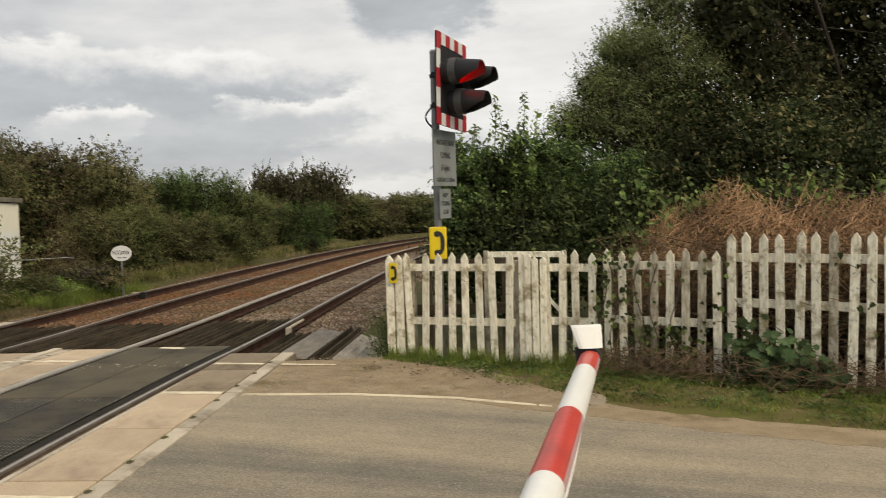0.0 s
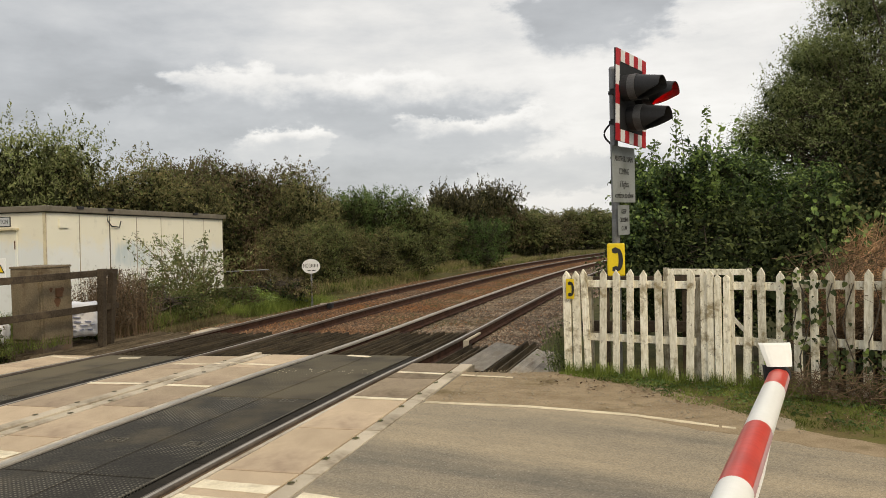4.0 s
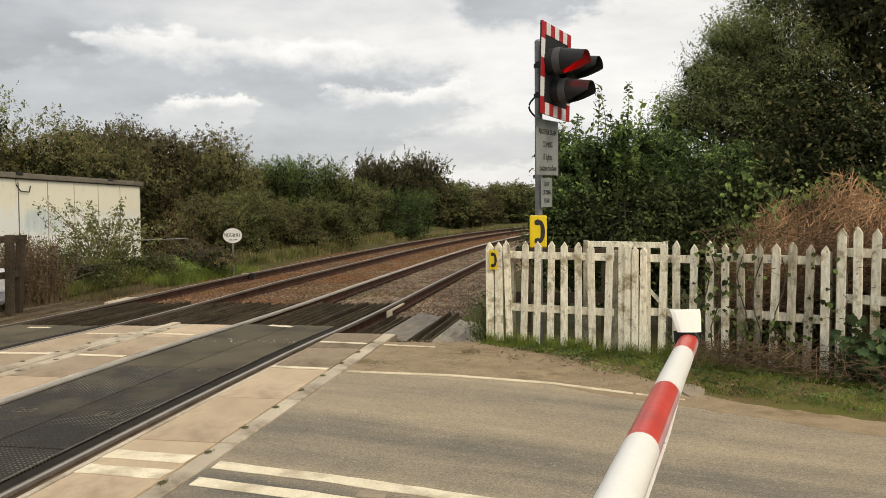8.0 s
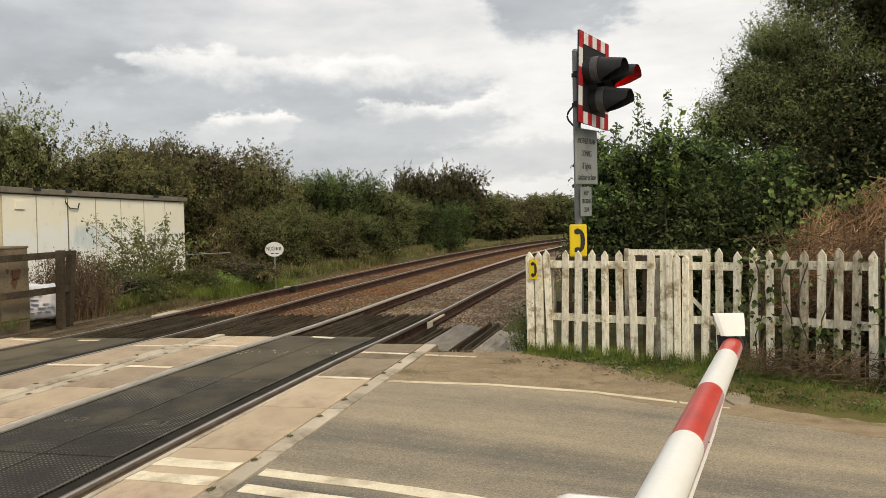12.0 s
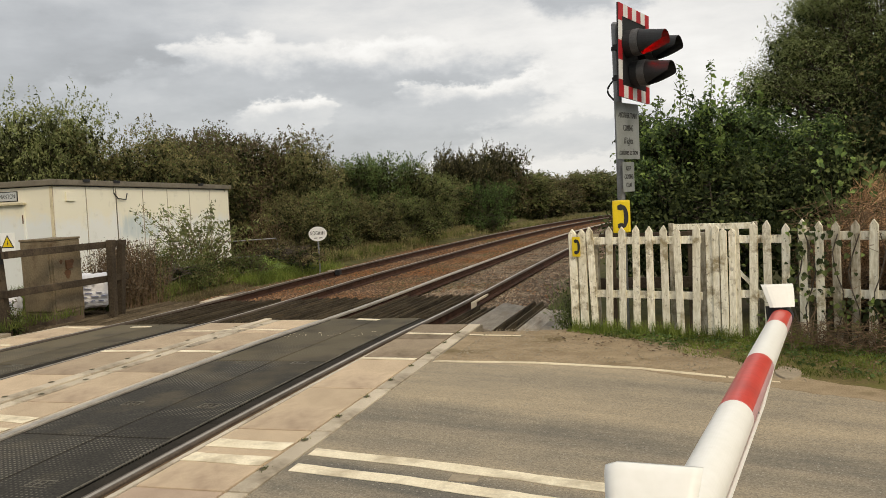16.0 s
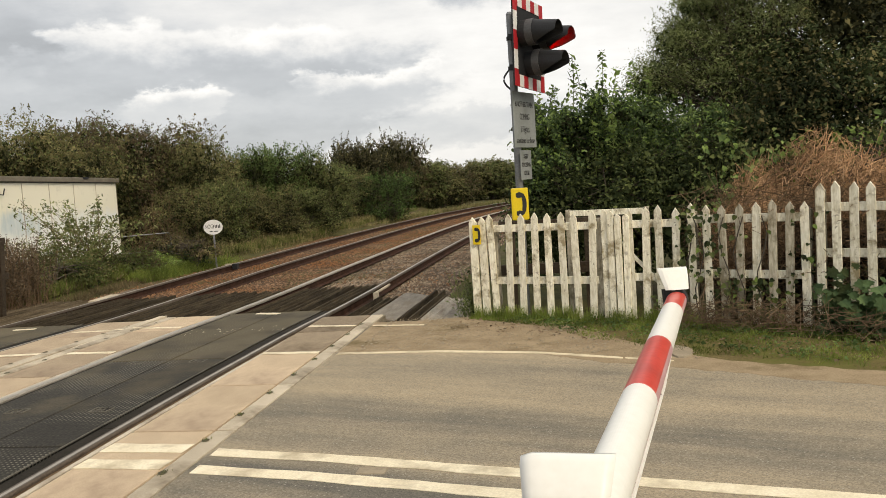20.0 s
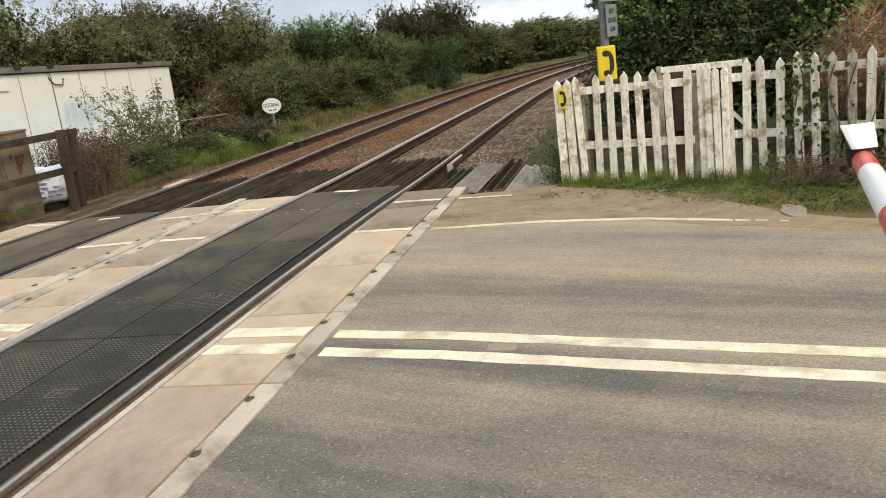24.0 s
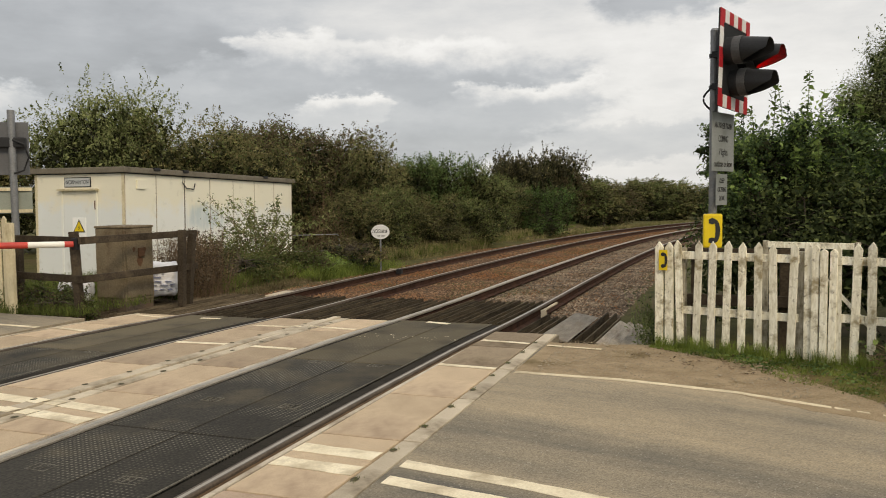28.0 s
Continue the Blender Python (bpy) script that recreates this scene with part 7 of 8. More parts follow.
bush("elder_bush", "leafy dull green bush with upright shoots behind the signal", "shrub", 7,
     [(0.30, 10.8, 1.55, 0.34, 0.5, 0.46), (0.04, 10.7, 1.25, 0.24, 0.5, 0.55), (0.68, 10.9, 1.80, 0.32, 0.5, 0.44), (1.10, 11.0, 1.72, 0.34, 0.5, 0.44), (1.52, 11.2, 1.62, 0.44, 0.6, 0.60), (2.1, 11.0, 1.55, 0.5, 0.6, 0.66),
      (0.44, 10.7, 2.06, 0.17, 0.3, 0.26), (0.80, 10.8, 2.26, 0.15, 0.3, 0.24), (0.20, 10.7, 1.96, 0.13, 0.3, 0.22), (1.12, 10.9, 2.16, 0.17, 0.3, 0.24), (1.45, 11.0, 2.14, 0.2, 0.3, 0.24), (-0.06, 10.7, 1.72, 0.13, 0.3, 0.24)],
     34000, 0.041, "leaf_elder", 0.11, 0.50, 300, 0.34, 0.03, (1.0, 10.9, 0.0), second=(0.28, "leaf_fresh"), fill=0.45, core=0.14, arch=0.5, inner="leaf_ivy_shade")
bush("rear_shrub", "dull green shrub reaching past the signal post from behind", "shrub", 12,
     [(-0.30, 13.5, 2.52, 0.12, 0.2, 0.10), (-0.36, 13.5, 2.22, 0.11, 0.2, 0.11), (-0.26, 13.5, 1.95, 0.13, 0.2, 0.14), (-0.08, 13.5, 2.25, 0.20, 0.3, 0.36), (0.22, 13.5, 2.0, 0.36, 0.4, 0.62), (0.30, 13.6, 1.1, 0.34, 0.4, 0.8)],
     3600, 0.055, "leaf_elder", 0.09, 0.50, 30, 0.2, 0.025, (0.25, 13.5, 0.0), second=(0.10, "leaf_hedge"), core=0.10, arch=0.7)
# undergrowth below the elder: its shade lies in the dark leaf colour
bush("shaded_shrub", "undergrowth behind the fence gate with shade put into its deep green leaves", "shrub", 8,
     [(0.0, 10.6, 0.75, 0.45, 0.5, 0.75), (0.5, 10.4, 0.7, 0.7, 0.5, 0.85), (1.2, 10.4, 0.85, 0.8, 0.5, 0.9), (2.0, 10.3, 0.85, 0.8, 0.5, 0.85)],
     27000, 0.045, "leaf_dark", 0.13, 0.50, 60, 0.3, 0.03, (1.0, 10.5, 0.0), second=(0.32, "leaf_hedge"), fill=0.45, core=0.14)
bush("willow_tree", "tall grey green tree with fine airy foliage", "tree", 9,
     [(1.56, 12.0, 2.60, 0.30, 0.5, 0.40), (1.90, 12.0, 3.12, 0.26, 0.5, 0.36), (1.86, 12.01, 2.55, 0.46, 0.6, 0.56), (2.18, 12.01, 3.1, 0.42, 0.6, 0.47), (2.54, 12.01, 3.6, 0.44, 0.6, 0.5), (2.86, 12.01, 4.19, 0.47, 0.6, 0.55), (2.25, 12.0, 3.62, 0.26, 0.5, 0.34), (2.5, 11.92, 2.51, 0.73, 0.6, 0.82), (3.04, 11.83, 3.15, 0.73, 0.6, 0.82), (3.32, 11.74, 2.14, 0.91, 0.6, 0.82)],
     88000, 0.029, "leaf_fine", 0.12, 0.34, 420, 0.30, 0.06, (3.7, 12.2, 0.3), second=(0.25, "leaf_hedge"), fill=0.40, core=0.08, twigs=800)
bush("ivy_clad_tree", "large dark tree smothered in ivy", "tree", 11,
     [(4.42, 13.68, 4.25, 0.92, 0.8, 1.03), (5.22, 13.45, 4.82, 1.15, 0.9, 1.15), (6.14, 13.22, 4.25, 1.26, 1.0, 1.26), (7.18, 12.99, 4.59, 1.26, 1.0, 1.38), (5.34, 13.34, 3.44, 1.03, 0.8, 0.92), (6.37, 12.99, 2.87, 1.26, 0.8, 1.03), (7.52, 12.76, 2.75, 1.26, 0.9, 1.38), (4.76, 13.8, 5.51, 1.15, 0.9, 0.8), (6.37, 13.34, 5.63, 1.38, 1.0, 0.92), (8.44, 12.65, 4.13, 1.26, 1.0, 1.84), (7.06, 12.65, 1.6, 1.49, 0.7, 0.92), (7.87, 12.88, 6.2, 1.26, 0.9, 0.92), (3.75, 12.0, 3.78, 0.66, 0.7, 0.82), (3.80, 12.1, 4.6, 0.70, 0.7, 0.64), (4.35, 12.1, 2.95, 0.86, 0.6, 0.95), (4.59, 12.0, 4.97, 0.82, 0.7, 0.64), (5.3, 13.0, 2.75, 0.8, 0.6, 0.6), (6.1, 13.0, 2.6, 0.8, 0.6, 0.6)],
     78000, 0.062, "leaf_ivy_shade", 0.18, 0.58, 20, 0.4, 0.06, (6.6, 13.4, 0.3), second=(0.10, "leaf_olive"), fill=0.35, core=0.20, inner="leaf_ivy_shade")
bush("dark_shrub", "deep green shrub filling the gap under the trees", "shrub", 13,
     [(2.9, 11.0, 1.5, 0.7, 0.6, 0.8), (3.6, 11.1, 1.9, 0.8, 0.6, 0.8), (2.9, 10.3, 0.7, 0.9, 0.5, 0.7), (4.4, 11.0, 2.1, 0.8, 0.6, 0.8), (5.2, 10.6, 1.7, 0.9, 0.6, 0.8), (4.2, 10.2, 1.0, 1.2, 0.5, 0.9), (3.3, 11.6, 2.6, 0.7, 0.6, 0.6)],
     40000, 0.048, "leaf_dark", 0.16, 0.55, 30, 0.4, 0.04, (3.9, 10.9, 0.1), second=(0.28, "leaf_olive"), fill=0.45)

def shoots():
    """Upright shoots with paired leaves standing out of the green bush."""
    rng = np.random.default_rng(17)
    for x, y, z0, z1, lean in ((0.86, 10.8, 2.3, 3.02, 0.05), (0.50, 10.75, 2.2, 2.98, 0.03), (0.62, 10.8, 2.3, 2.86, -0.06), (0.98, 10.85, 2.3, 2.80, 0.10), (0.30, 10.7, 2.0, 2.62, -0.04), (0.12, 10.7, 1.8, 2.52, -0.06), (1.22, 10.9, 2.2, 2.84, 0.08), (0.95, 10.3, 1.5, 2.35, 0.02), (0.75, 10.35, 1.4, 2.15, -0.03), (1.45, 10.9, 2.2, 2.75, 0.02)):
        t = thing("leafy_shoot", "upright shoot with paired pale green leaves above the bush", "shoot", group="upright shoots of the bush")
        tip = Vector((x + lean, y, z1))
        base = Vector((x, y, z0))
        part("stem", tube([base, base.lerp(tip, 0.5) + Vector((0.02, 0, 0)), tip], [0.007, 0.005, 0.003], 5), M["leaf_hedge"], t)
        c = []
        n = int((z1 - z0) / 0.042)
        for k in range(n):
            p = base.lerp(tip, 0.25 + 0.75 * k / n)
            a = (k % 2) * 1.4 + rng.uniform(-0.3, 0.3)
            for s in (-1, 1):
                r = 0.052 * (1.1 - 0.6 * k / n)
                c.append((p.x + s * r * math.cos(a), p.y + s * r * math.sin(a), p.z + 0.02))
        v, q = leaf_quads(rng, np.array(c), 0.070, 0.45, 0.9)
        part("leaves", big_mesh("leaves", v, q, M["leaf_fresh"]), None, t)


shoots()


def brambles():
    """A heap of dead, cut-down bramble stems over the fence."""
    rng = np.random.default_rng(31)
    n = 27000
    x = rng.uniform(1.85, 8.0, n)
    depth = rng.uniform(0.25, 2.2, n)
    fy = np.interp(x, [p[0] for p in FENCE], [p[1] for p in FENCE])
    top = np.interp(x, [1.7, 2.0, 2.3, 2.6, 2.85, 3.0, 3.4, 5.0, 8.0], [0.5, 0.95, 1.26, 1.52, 1.76, 1.70, 1.60, 1.52, 1.54]) * np.interp(depth, [0.2, 0.9, 1.6, 2.2], [0.76, 1.0, 1.08, 0.9])
    top = 0.95 * top * (1 + 0.10 * np.sin(3.1 * x + 0.7) * np.cos(2.3 * depth + x) + 0.05 * np.sin(9.0 * x))
    z = top * rng.uniform(0.15, 1.0, n) ** 0.55
    c = np.stack([x, fy + depth, z], 1)
    # matted below, broken stubs standing up along the top
    upright = np.clip((z / top - 0.62) / 0.3, 0, 1)[:, None]
    flat = rng.normal(size=(n, 3)) * np.array([1.0, 0.6, 0.45]) + np.array([0.25, -0.1, -0.12])
    stand = rng.normal(size=(n, 3)) * np.array([0.75, 0.5, 0.38]) + np.array([0.15, 0, 0.68])
    d = unit(flat * (1 - upright) + stand * upright)
    l = rng.uniform(0.05, 0.26, (n, 1))
    heap = stem_quads(rng, c - d * l / 2, c + d * l / 2, 0.0078)
    m = 60
    x2 = rng.uniform(2.6, 8.5, m)
    y2 = np.interp(x2, [p[0] for p in FENCE], [p[1] for p in FENCE]) + rng.uniform(0.4, 1.8, m)
    a = np.stack([x2, y2, np.full(m, 1.2)], 1)
    b = a + np.stack([rng.normal(size=m) * 0.18, rng.normal(size=m) * 0.15, rng.uniform(0.3, 0.62, m)], 1)
    spikes = stem_quads(rng, a, b, 0.008)
    v, q = merge(heap, spikes)
    tagged(part("bramble_heap", big_mesh("bramble_heap", v, q, M["twig"]), None), "heap of dead brown bramble stems piled against the fence", "brambles", kind="stuff")
    # dark filler leaves added inside, which paint shade into the gaps between the stems
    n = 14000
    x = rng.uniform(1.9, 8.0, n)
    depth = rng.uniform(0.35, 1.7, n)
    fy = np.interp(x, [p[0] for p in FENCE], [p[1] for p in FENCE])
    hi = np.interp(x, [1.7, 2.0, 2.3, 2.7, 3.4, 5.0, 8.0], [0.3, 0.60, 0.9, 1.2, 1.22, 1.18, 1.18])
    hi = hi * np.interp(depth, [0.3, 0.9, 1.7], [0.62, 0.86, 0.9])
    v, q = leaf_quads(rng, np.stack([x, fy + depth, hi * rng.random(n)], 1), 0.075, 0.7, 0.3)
    tagged(part("rotten_litter", big_mesh("rotten_litter", v, q, M["bark"]), None), "dark filler leaves added inside the dead brambles in place of shade", "litter", kind="stuff")
    # tangle through and below the pickets
    n = 4200
    s = rng.uniform(2.2, 7.5, n)
    P = np.array([fence_at(q)[:2] for q in s])
    z = rng.uniform(0.0, 1.15, n) ** 1.5
    side = rng.uniform(0.04, 0.34, n)
    low = z < 0.22
    side = np.where(low, -rng.uniform(0.0, 0.42, n), side)
    c = np.stack([P[:, 0] + side * 0.45, P[:, 1] + side * 0.9, z + 0.02], 1)
    d = unit(rng.normal(size=(n, 3)) * np.array([1.0, 0.5, 0.55]))
    l = rng.uniform(0.12, 0.45, (n, 1))
    v, q = stem_quads(rng, c - d * l / 2, c + d * l / 2, 0.0065)
    v[:, 2] = np.maximum(v[:, 2], 0.004)
    tagged(part("bramble_tangle", big_mesh("bramble_tangle", v, q, M["dead"]), None), "tangle of dry brown stems woven through the pickets", "brambles", kind="stuff")


brambles()


def fence_climbers():
    """Ivy and bramble leaves on and at the foot of the pickets."""
    rng = np.random.default_rng(44)
    spots = []
    for s, z0, z1, n, spread in ((2.27, 0.35, 1.14, 60, 0.06), (2.42, 0.45, 1.08, 55, 0.07), (2.62, 0.1, 1.0, 40, 0.10), (2.78, 0.02, 0.45, 70, 0.12), (2.98, 0.0, 0.42, 80, 0.14), (3.3, 0.1, 0.7, 24, 0.12), (3.2, 0.6, 1.05, 12, 0.1), (2.1, 0.0, 0.25, 40, 0.10), (4.6, 0.3, 1.2, 20, 0.3)):
        for _ in range(n):
            x, y, a = fence_at(max(0, s + rng.normal() * spread))
            spots.append((x + rng.normal() * 0.02, y - 0.05 + rng.normal() * 0.05, rng.uniform(z0, z1)))
    t = thing("ivy", "trails of dark green ivy climbing the picket fence", "climber")
    part("ivy_leaves", shaped_leaves("ivy_leaves", rng, spots, 0.041, HEART, (0, -1.0, 0.35), ("leaf_dark", "leaf_hedge", "leaf_fresh"), (0.62, 0.30, 0.08)), None, t)
    bm = bmesh.new()
    for s in (2.27, 2.38, 2.62, 2.75, 2.95):
        pts = []
        for k in range(7):
            x, y, a = fence_at(s + 0.05 * math.sin(k * 1.3 + s * 9))
            pts.append((x, y - 0.035, -0.02 + k * 0.17))
        add_tube(bm, pts, 0.006, 5)
    part("ivy_stem", bm, M["bark"], t)
    # broad lobed leaves at the foot of the taller pickets
    c = []
    for s, n, r, h in ((3.62, 120, 0.20, 0.34), (3.92, 130, 0.18, 0.30), (4.15, 70, 0.16, 0.26)):
        for _ in range(n):
            x, y, a = fence_at(s + rng.normal() * r * 0.55)
            c.append((x - 0.05, y - 0.10 - abs(rng.normal()) * 0.10, abs(rng.normal()) * h * 0.55 + 0.03))
    t = thing("broad_leaved_plant", "low clump of broad mid green lobed leaves at the fence foot", "plant")
    part("leaves", shaped_leaves("leaves", rng, c, 0.090, LOBED, (0, -1.0, 0.75), ("leaf_broad", "leaf_dark"), (0.7, 0.3)), None, t)
    bm = bmesh.new()
    for p in c[::9]:
        add_tube(bm, [(p[0], p[1] + 0.05, -0.02), (p[0], p[1] + 0.02, p[2] * 0.6), p], 0.004, 4)
    part("stalk", bm, M["leaf_hedge"], t)


fence_climbers()

def wispy_plant():
    """Thin feathery weeds beside the gate post."""
    rng = np.random.default_rng(19)
    t = thing("wispy_weed", "thin feathery dark green weed beside the gate post", "weeds")
    n = 90
    a = np.stack([rng.normal(-0.70, 0.07, n), rng.normal(8.98, 0.16, n), np.full(n, -0.06)], 1)
    b = a + np.stack([rng.normal(-0.05, 0.10, n), rng.normal(size=n) * 0.10, rng.uniform(0.15, 0.62, n)], 1)
    v, q = stem_quads(rng, a, b, 0.005)
    part("stem_mass", big_mesh("stem_mass", v, q, M["leaf_hedge"]), None, t)
    k = rng.choice(n, 800)
    u = rng.uniform(0.15, 1.0, (800, 1))
    v, q = leaf_quads(rng, a[k] + (b[k] - a[k]) * u + rng.normal(size=(800, 3)) * 0.018, 0.034, 0.35)
    me = big_mesh("leaves", v, q, M["leaf_hedge"])
    me.materials.append(M["leaf_dark"])
    me.polygons.foreach_set("material_index", (rng.random(800) < 0.5).astype(np.int32))
    part("leaves", me, None, t)


wispy_plant()

# ---- weeds and shrubs in front of the cabin ----
def buddleia():
    """An open shrub: arching stems from one root, with pale leaves towards their tips."""
    rng = np.random.default_rng(23)
    t = thing("buddleia", "tall sparse shrub with pale leaves in front of the cabin", "shrub")
    c = []
    for k in range(60):
        root = Vector((-10.15 + rng.normal() * 0.16, 16.3 + rng.normal() * 0.16, -0.35))
        a = rng.uniform(0, 2 * math.pi)
        reach = abs(rng.normal()) * 0.60 + 0.22
        h = rng.uniform(0.95, 2.18) - 0.22 * reach
        mid = root + Vector((math.cos(a) * reach * 0.45, math.sin(a) * reach * 0.45, h * 0.62))
        tip = root + Vector((math.cos(a) * reach * 1.25, math.sin(a) * reach * 1.25, h))
        part("stem", tube([root, mid, tip], [0.010, 0.007, 0.003], 4), M["dead"], t)
        for j in range(56):
            u = rng.uniform(0.25, 1.0) ** 0.8
            p = root.lerp(mid, u * 2) if u < 0.5 else mid.lerp(tip, u * 2 - 1)
            c.append(p + Vector(rng.normal(size=3)) * 0.055)
    v, q = leaf_quads(rng, np.array(c), 0.070, 0.42, 0.5)
    me = big_mesh("leaves", v, q, M["leaf_hedge"])
    me.materials.append(M["leaf_willow"])
    me.polygons.foreach_set("material_index", (rng.random(len(q)) < 0.55).astype(np.int32))
    part("leaves", me, None, t)


buddleia()


def weeds():
    rng = np.random.default_rng(61)
    t = thing("weed_clump", "clump of tall dry brown weeds beside the timber fence", "weeds")
    n = 760
    r = np.stack([rng.normal(-9.35, 0.24, n), rng.normal(12.7, 0.35, n), np.full(n, -0.25)], 1)
    tip = r + np.stack([rng.normal(size=n) * 0.16, rng.normal(size=n) * 0.16, rng.uniform(0.4, 1.25, n)], 1)
    v, q = stem_quads(rng, r, tip, 0.007)
    part("stem_mass", big_mesh("stem_mass", v, q, M["dead"]), None, t)
    k = rng.choice(n, 10500)
    u = rng.uniform(0.35, 1.0, (10500, 1))
    v, q = leaf_quads(rng, r[k] + (tip[k] - r[k]) * u + rng.normal(size=(10500, 3)) * 0.04, 0.04, 0.4)
    part("seed_mass", big_mesh("seed_mass", v, q, M["seed"]), None, t)
    bush("nettle_bank", "bank of mixed green and brown weeds by the far track", "weeds", 63, [(-9.9, 14.2, -0.05, 0.45, 0.7, 0.62), (-9.6, 15.2, -0.1, 0.5, 0.7, 0.44), (-9.9, 16.2, -0.1, 0.6, 0.7, 0.50), (-10.5, 15.4, 0.0, 0.6, 0.7, 0.66)], 12500, 0.05, "leaf_hedge", 0.12, 0.4, 60, 0.35, 0.010, (-9.7, 15.5, -0.3), second=(0.35, "leaf_olive"))
    bush("nettle_bank", "low clump of darker weeds at the cabin corner", "weeds", 64, [(-9.45, 16.6, -0.1, 0.35, 0.4, 0.42), (-9.3, 17.3, -0.15, 0.35, 0.5, 0.34)], 3500, 0.05, "leaf_hedge", 0.12, 0.4, 30, 0.3, 0.010, (-9.4, 16.9, -0.3), second=(0.35, "leaf_brown"))
    bush("dead_dock", "brown and olive seeding weeds under the oval sign", "weeds", 65, [(-8.7, 18.7, 0.0, 0.55, 0.4, 0.35), (-9.6, 19.3, 0.1, 0.8, 0.5, 0.4)], 3600, 0.05, "leaf_olive", 0.12, 0.4, 14, 0.3, 0.01, (-8.8, 18.8, -0.25), second=(0.5, "leaf_brown"))
    # bare grey twigs in front of the hedge
    n = 520
    y = rng.uniform(22.8, 28, n)
    x = FAR_L - 3.0 - rng.random(n) * 2.4 + np.array([sway(a) for a in y])
    a = np.stack([x, y, np.array([fall(b) for b in y]) - 0.2], 1)
    b = a + np.stack([rng.normal(size=n) * 0.35, rng.normal(size=n) * 0.35, rng.uniform(0.6, 2.2, n)], 1)
    v, q = stem_quads(rng, a, b, 0.010)
    tagged(part("dry_stems", big_mesh("dry_stems", v, q, M["dead"]), None), "bare dry stems standing in front of the hedge", "stems", kind="stuff")


weeds()


# ---- grass ----
def grass_sheet(name, label, seed, pts, h, w, mat, lean=0.4):
    rng = np.random.default_rng(seed)
    v, q = blade_quads(rng, pts(rng), h, w, lean)
    tagged(part(name, big_mesh(name, v, q, M[mat]), None), label, "grass", kind="stuff")


def verge(rng):
    n = 60000
    s = rng.uniform(-0.1, 7.8, n)
    P = np.array([fence_at(max(q, 0))[:2] for q in s])
    width = np.interp(s, [0, 0.8, 1.6, 2.4, 4, 8], [0.16, 0.42, 0.98, 1.32, 1.38, 1.4])
    u = rng.random(n) ** 1.25
    off = -0.02 + u * width
    keep = noise_keep(P[:, 0], P[:, 1] - off, 3.1, 0.27 + 0.27 * u, rng) & noise_keep(P[:, 0] + 9, P[:, 1] - off, 8.0, 0.38, rng)
    out = np.stack([P[:, 0] - off * 0.36, P[:, 1] - off * 0.93, np.full(n, -0.01)], 1)
    return out[keep]


def noise_keep(x, y, f, limit, rng):
    val = 0.5 + 0.5 * np.array([noise.noise((a * f, b * f, 3.1)) for a, b in zip(x, y)])
    return val + 0.15 * rng.normal(size=len(x)) > limit


grass_sheet("verge_grass", "short patchy green grass on the verge below the fence", 71, verge, 0.042, 0.006, "grass_fresh", 0.8)


def tufts(rng):
    n = 5200
    s = rng.uniform(0.0, 2.4, n)
    P = np.array([fence_at(q)[:2] for q in s])
    off = np.abs(rng.normal(size=n)) * 0.06
    keep = noise_keep(P[:, 0], P[:, 1], 7.0, 0.56, rng)
    return np.stack([P[:, 0], P[:, 1] - off - 0.02, np.full(n, -0.01)], 1)[keep]


grass_sheet("fence_foot_grass", "longer green grass along the foot of the pickets", 73, tufts, 0.13, 0.006, "grass_fresh", 0.3)


def lineside(rng):
    n = 80000
    y = 12 + 60 * rng.random(n) ** 1.6
    c = FAR_L - 1.6 - rng.random(n) ** 1.4 * np.interp(y, [12, 25, 70], [4.5, 3.0, 2.6])
    x = c + np.array([sway(a) for a in y])
    z = np.array([lift(a, b) for a, b in zip(x, y)])
    return np.stack([x, y, z - 0.02], 1)


grass_sheet("lineside_grass", "rough green grass between the track and the hedge", 75, lineside, 0.22, 0.012, "grass", 0.35)


def dry_side(rng):
    n = 32000
    y = 20 + 55 * rng.random(n)
    c = FAR_L - 1.5 - rng.random(n) ** 1.2 * 2.0
    x = c + np.array([sway(a) for a in y])
    keep = noise_keep(x, y, 0.35, 0.36, rng)
    z = np.array([lift(a, b) for a, b in zip(x, y)])
    return np.stack([x, y, z - 0.02], 1)[keep]


grass_sheet("dry_grass", "pale dry grass beside the curving track", 77, dry_side, 0.30, 0.014, "grass_dry", 0.35)


def west_grass(rng):
    n = 5000
    x = rng.uniform(-14.0, -8.6, n)
    y = 9.0 + 0.05 * (x + 10) + rng.random(n) ** 1.5 * 1.6
    return np.stack([x, y, np.full(n, -0.08)], 1)


grass_sheet("west_grass", "grass round the feet of the far fences", 79, west_grass, 0.15, 0.010, "grass", 0.3)


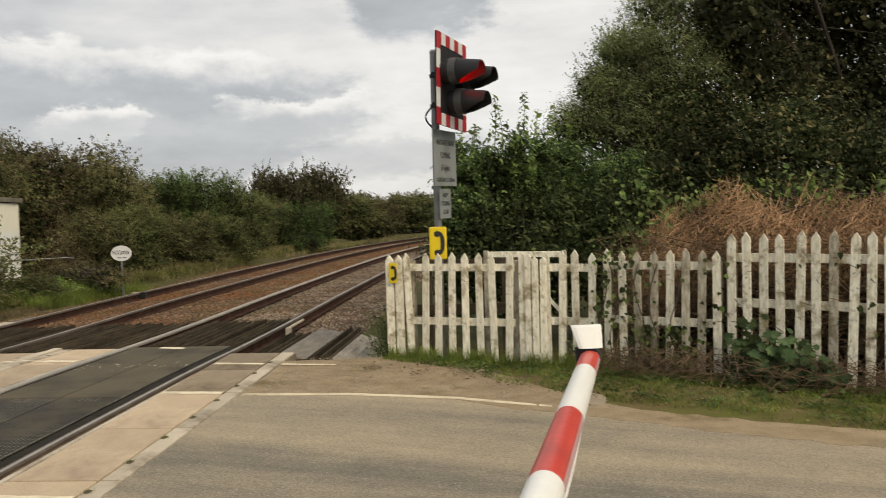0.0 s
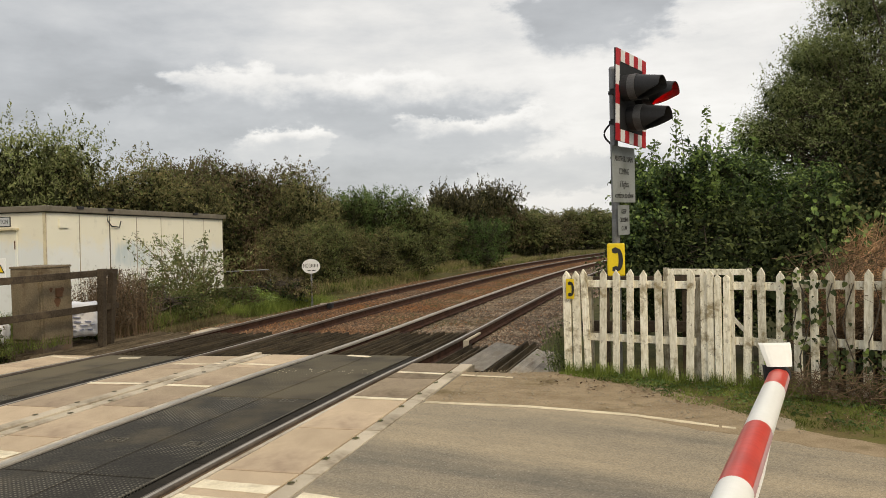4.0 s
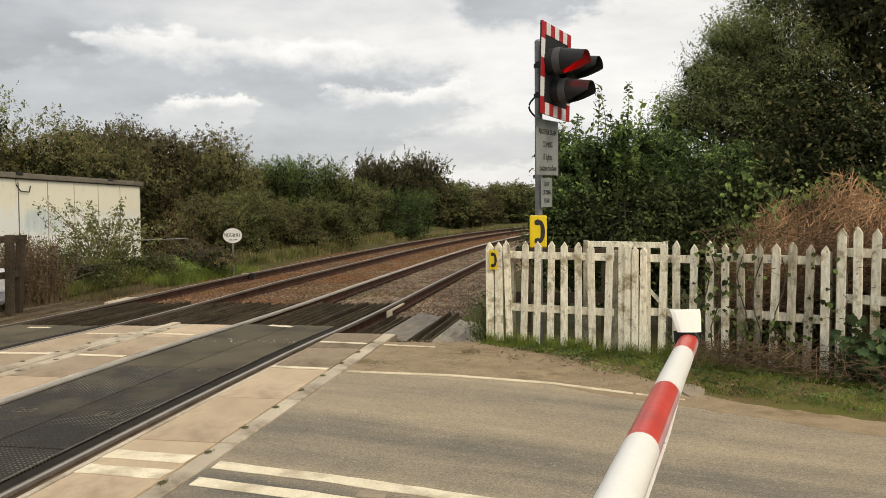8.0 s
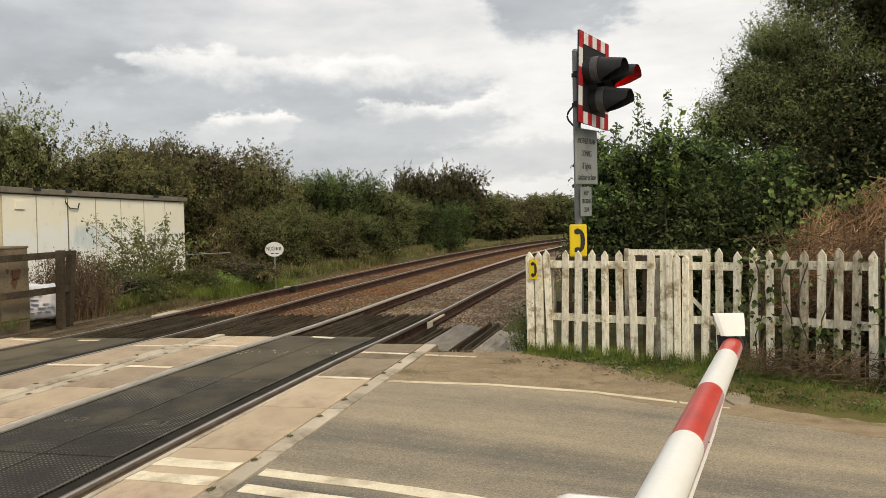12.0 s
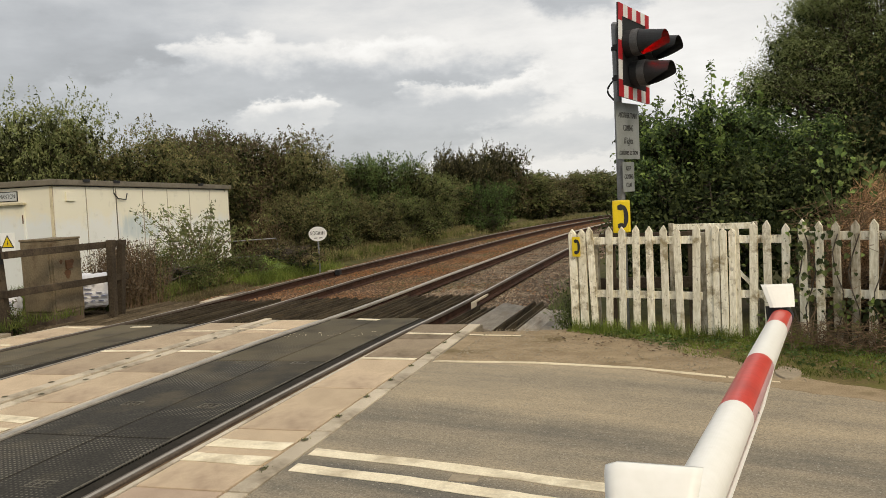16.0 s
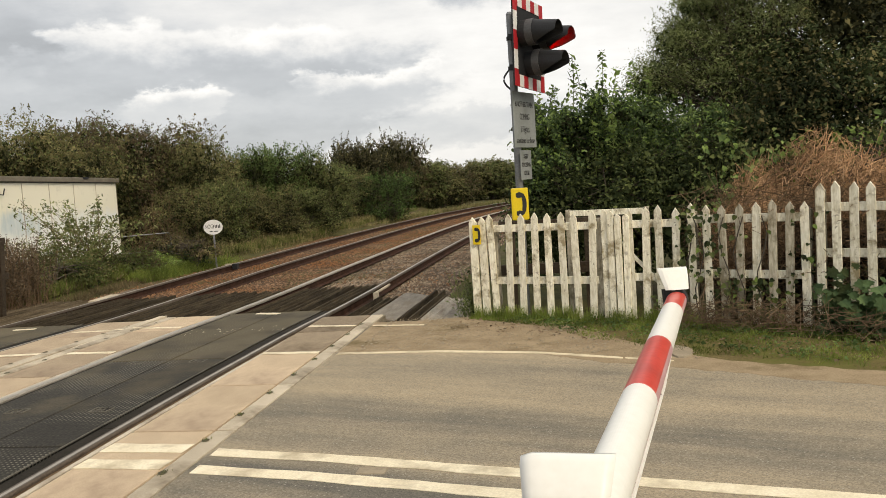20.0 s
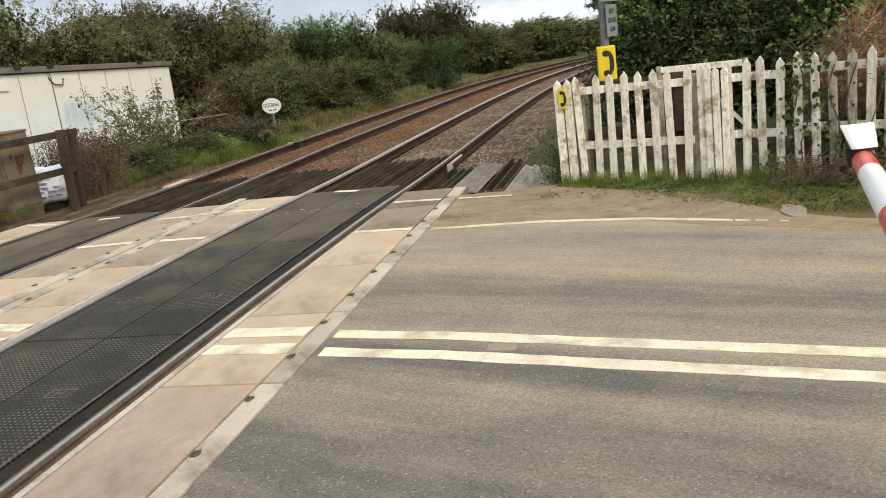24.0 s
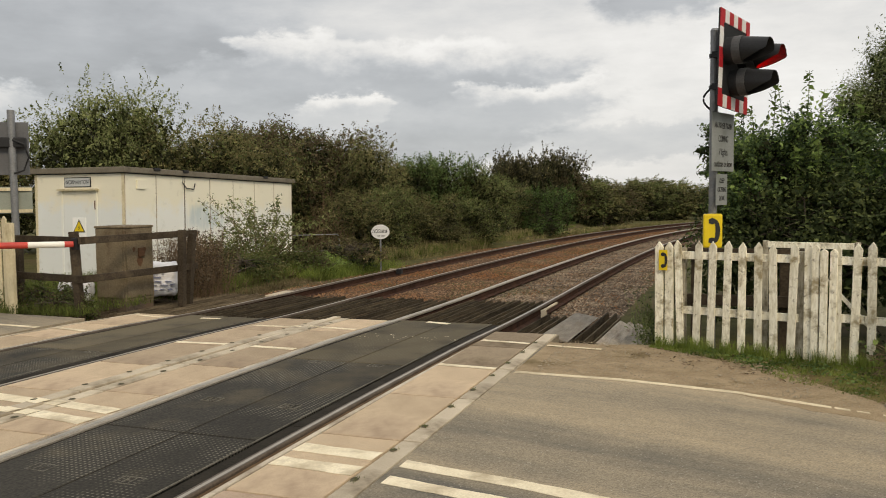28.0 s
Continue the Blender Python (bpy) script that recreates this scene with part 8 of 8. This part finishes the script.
def verge_weeds():
    """Small broad weeds and brown leaf litter scattered over the verge and the shoulder."""
    rng = np.random.default_rng(83)
    c, d = [], []
    for _ in range(230):
        s = rng.uniform(0.5, 6.5)
        x, y, a = fence_at(s)
        w = np.interp(s, [0, 0.8, 1.6, 2.4, 8], [0.15, 0.35, 0.8, 1.2, 1.35])
        off = rng.random() * w
        for _ in range(rng.integers(5, 22)):
            c.append((x - off * 0.36 + rng.normal() * 0.05, y - off * 0.93 + rng.normal() * 0.05, 0.004 + abs(rng.normal()) * 0.016))
    v, q = leaf_quads(rng, np.array(c), 0.025, 0.7, 1.5)
    tagged(part("verge_weeds", big_mesh("verge_weeds", v, q, M["leaf_bush"]), None), "small broad-leaved weeds among the verge grass", "weeds", kind="stuff")
    for _ in range(1500):
        s = rng.uniform(0.0, 6.5)
        x, y, a = fence_at(s)
        w = np.interp(s, [0, 0.8, 1.6, 2.4, 8], [0.7, 0.9, 1.1, 1.3, 1.4])
        off = rng.random() ** 1.4 * w
        d.append((x - off * 0.36, y - off * 0.93, 0.006 + rng.random() * 0.01))
    v, q = leaf_quads(rng, np.array(d), 0.026, 0.55, 2.5)
    tagged(part("leaf_litter", big_mesh("leaf_litter", v, q, M["dead"]), None), "brown dead leaves and bits of twig on the verge", "leaf litter", kind="stuff")


verge_weeds()


def bright_patch(rng):
    n = 9000
    y = rng.uniform(16.2, 20.5, n)
    x = -9.15 + rng.normal(size=n) * 0.28 + 0.05 * (y - 16.5)
    z = np.array([lift(a, b) for a, b in zip(x, y)])
    return np.stack([x, y, z - 0.02], 1)


grass_sheet("tall_grass", "bright green tall grass patch beside the far track", 85, bright_patch, 0.30, 0.009, "grass_fresh", 0.3)
bush("nettle_bank", "fresh green nettles in the grass by the far track", "weeds", 66, [(-9.2, 17.2, -0.25, 0.32, 0.6, 0.22), (-9.1, 18.4, -0.28, 0.3, 0.6, 0.2), (-9.6, 18.2, -0.2, 0.4, 0.6, 0.25)], 3500, 0.05, "leaf_fresh", 0.11, 0.5, 24, 0.2, 0.008, (-9.2, 17.8, -0.4), second=(0.4, "leaf_hedge"))


def trodden(rng):
    n = 9000
    y = rng.uniform(12.4, 16.6, n)
    x = rng.uniform(-10.8, -8.7, n)
    z = np.array([lift(a, b) for a, b in zip(x, y)])
    return np.stack([x, y, z - 0.02], 1)


grass_sheet("withered_grass", "withered brown grass and stalks beside the guard boards", 87, trodden, 0.16, 0.012, "leaf_brown", 0.6)
bush("roadside_weed", "scruffy green and brown weeds at the foot of the far fence", "weeds", 67, [(-8.95, 9.55, -0.1, 0.25, 0.2, 0.22), (-9.4, 9.55, -0.1, 0.35, 0.2, 0.30), (-9.85, 9.5, -0.05, 0.3, 0.2, 0.36), (-9.6, 9.9, -0.05, 0.3, 0.3, 0.3)], 3500, 0.038, "leaf_hedge", 0.10, 0.4, 40, 0.3, 0.008, (-9.4, 9.7, -0.2), second=(0.35, "leaf_brown"))
bush("roadside_weed", "low scruffy weeds along the cream board fence", "weeds", 68, [(-10.4, 9.1, -0.1, 0.4, 0.12, 0.2), (-11.2, 9.2, -0.1, 0.5, 0.12, 0.26), (-12.0, 9.3, -0.1, 0.5, 0.12, 0.2)], 2200, 0.038, "leaf_hedge", 0.09, 0.4, 30, 0.25, 0.008, (-11.0, 9.2, -0.2), second=(0.45, "leaf_olive"))


def hole_tufts(rng):
    """Moss and grass in the lifting holes of the edge beam."""
    y = 4.105 + 0.549 * np.repeat(np.arange(-4, 9), 26)
    n = len(y)
    return np.stack([-1.893 + rng.normal(size=n) * 0.014, y + rng.normal(size=n) * 0.024, np.full(n, 0.003)], 1)


grass_sheet("hole_tufts", "tiny tufts of moss and grass in the panel holes", 89, hole_tufts, 0.022, 0.004, "grass", 1.0)
bush("bramble_regrowth", "scattered green leaves growing up through the dead brambles", "brambles", 91, [(2.5, 9.2, 1.35, 0.35, 0.3, 0.35), (3.2, 9.0, 1.5, 0.5, 0.4, 0.25), (4.2, 8.6, 1.45, 0.7, 0.5, 0.25), (5.2, 8.2, 1.4, 0.6, 0.5, 0.25)], 900, 0.055, "leaf_fresh", 0.25, 0.7, 8, 0.3, 0.006, (3.6, 8.9, 0.2), second=(0.4, "leaf_hedge"), core=0.0)


# ---- the two red lamps flash in turn: each bulb steps forward through its lens ----
def motions():
    start, period = 4.86 - 0.73 * 7, 0.73
    edges = []
    k = 0
    while start + k * period / 2 < 28.2:
        edges.append((start + k * period / 2, k % 2 == 0))
        k += 1
    for lamp, phase in zip(LAMPS, (True, False)):
        rows = []
        for t, near_on in edges:
            on = near_on == phase
            y = 0.0 if on else 0.035
            if t <= 0:
                first = y
                continue
            if not rows:
                rows.append((0.0, pose(0, first, 0)))
            rows.append((t - 0.034, pose(0, rows[-1][1].translation.y, 0)))
            rows.append((t, pose(0, y, 0)))
        rows = [r for r in rows if r[0] <= 28.0]
        rows.append((28.0, pose(0, rows[-1][1].translation.y, 0)))
        walk(lamp, rows)


motions()
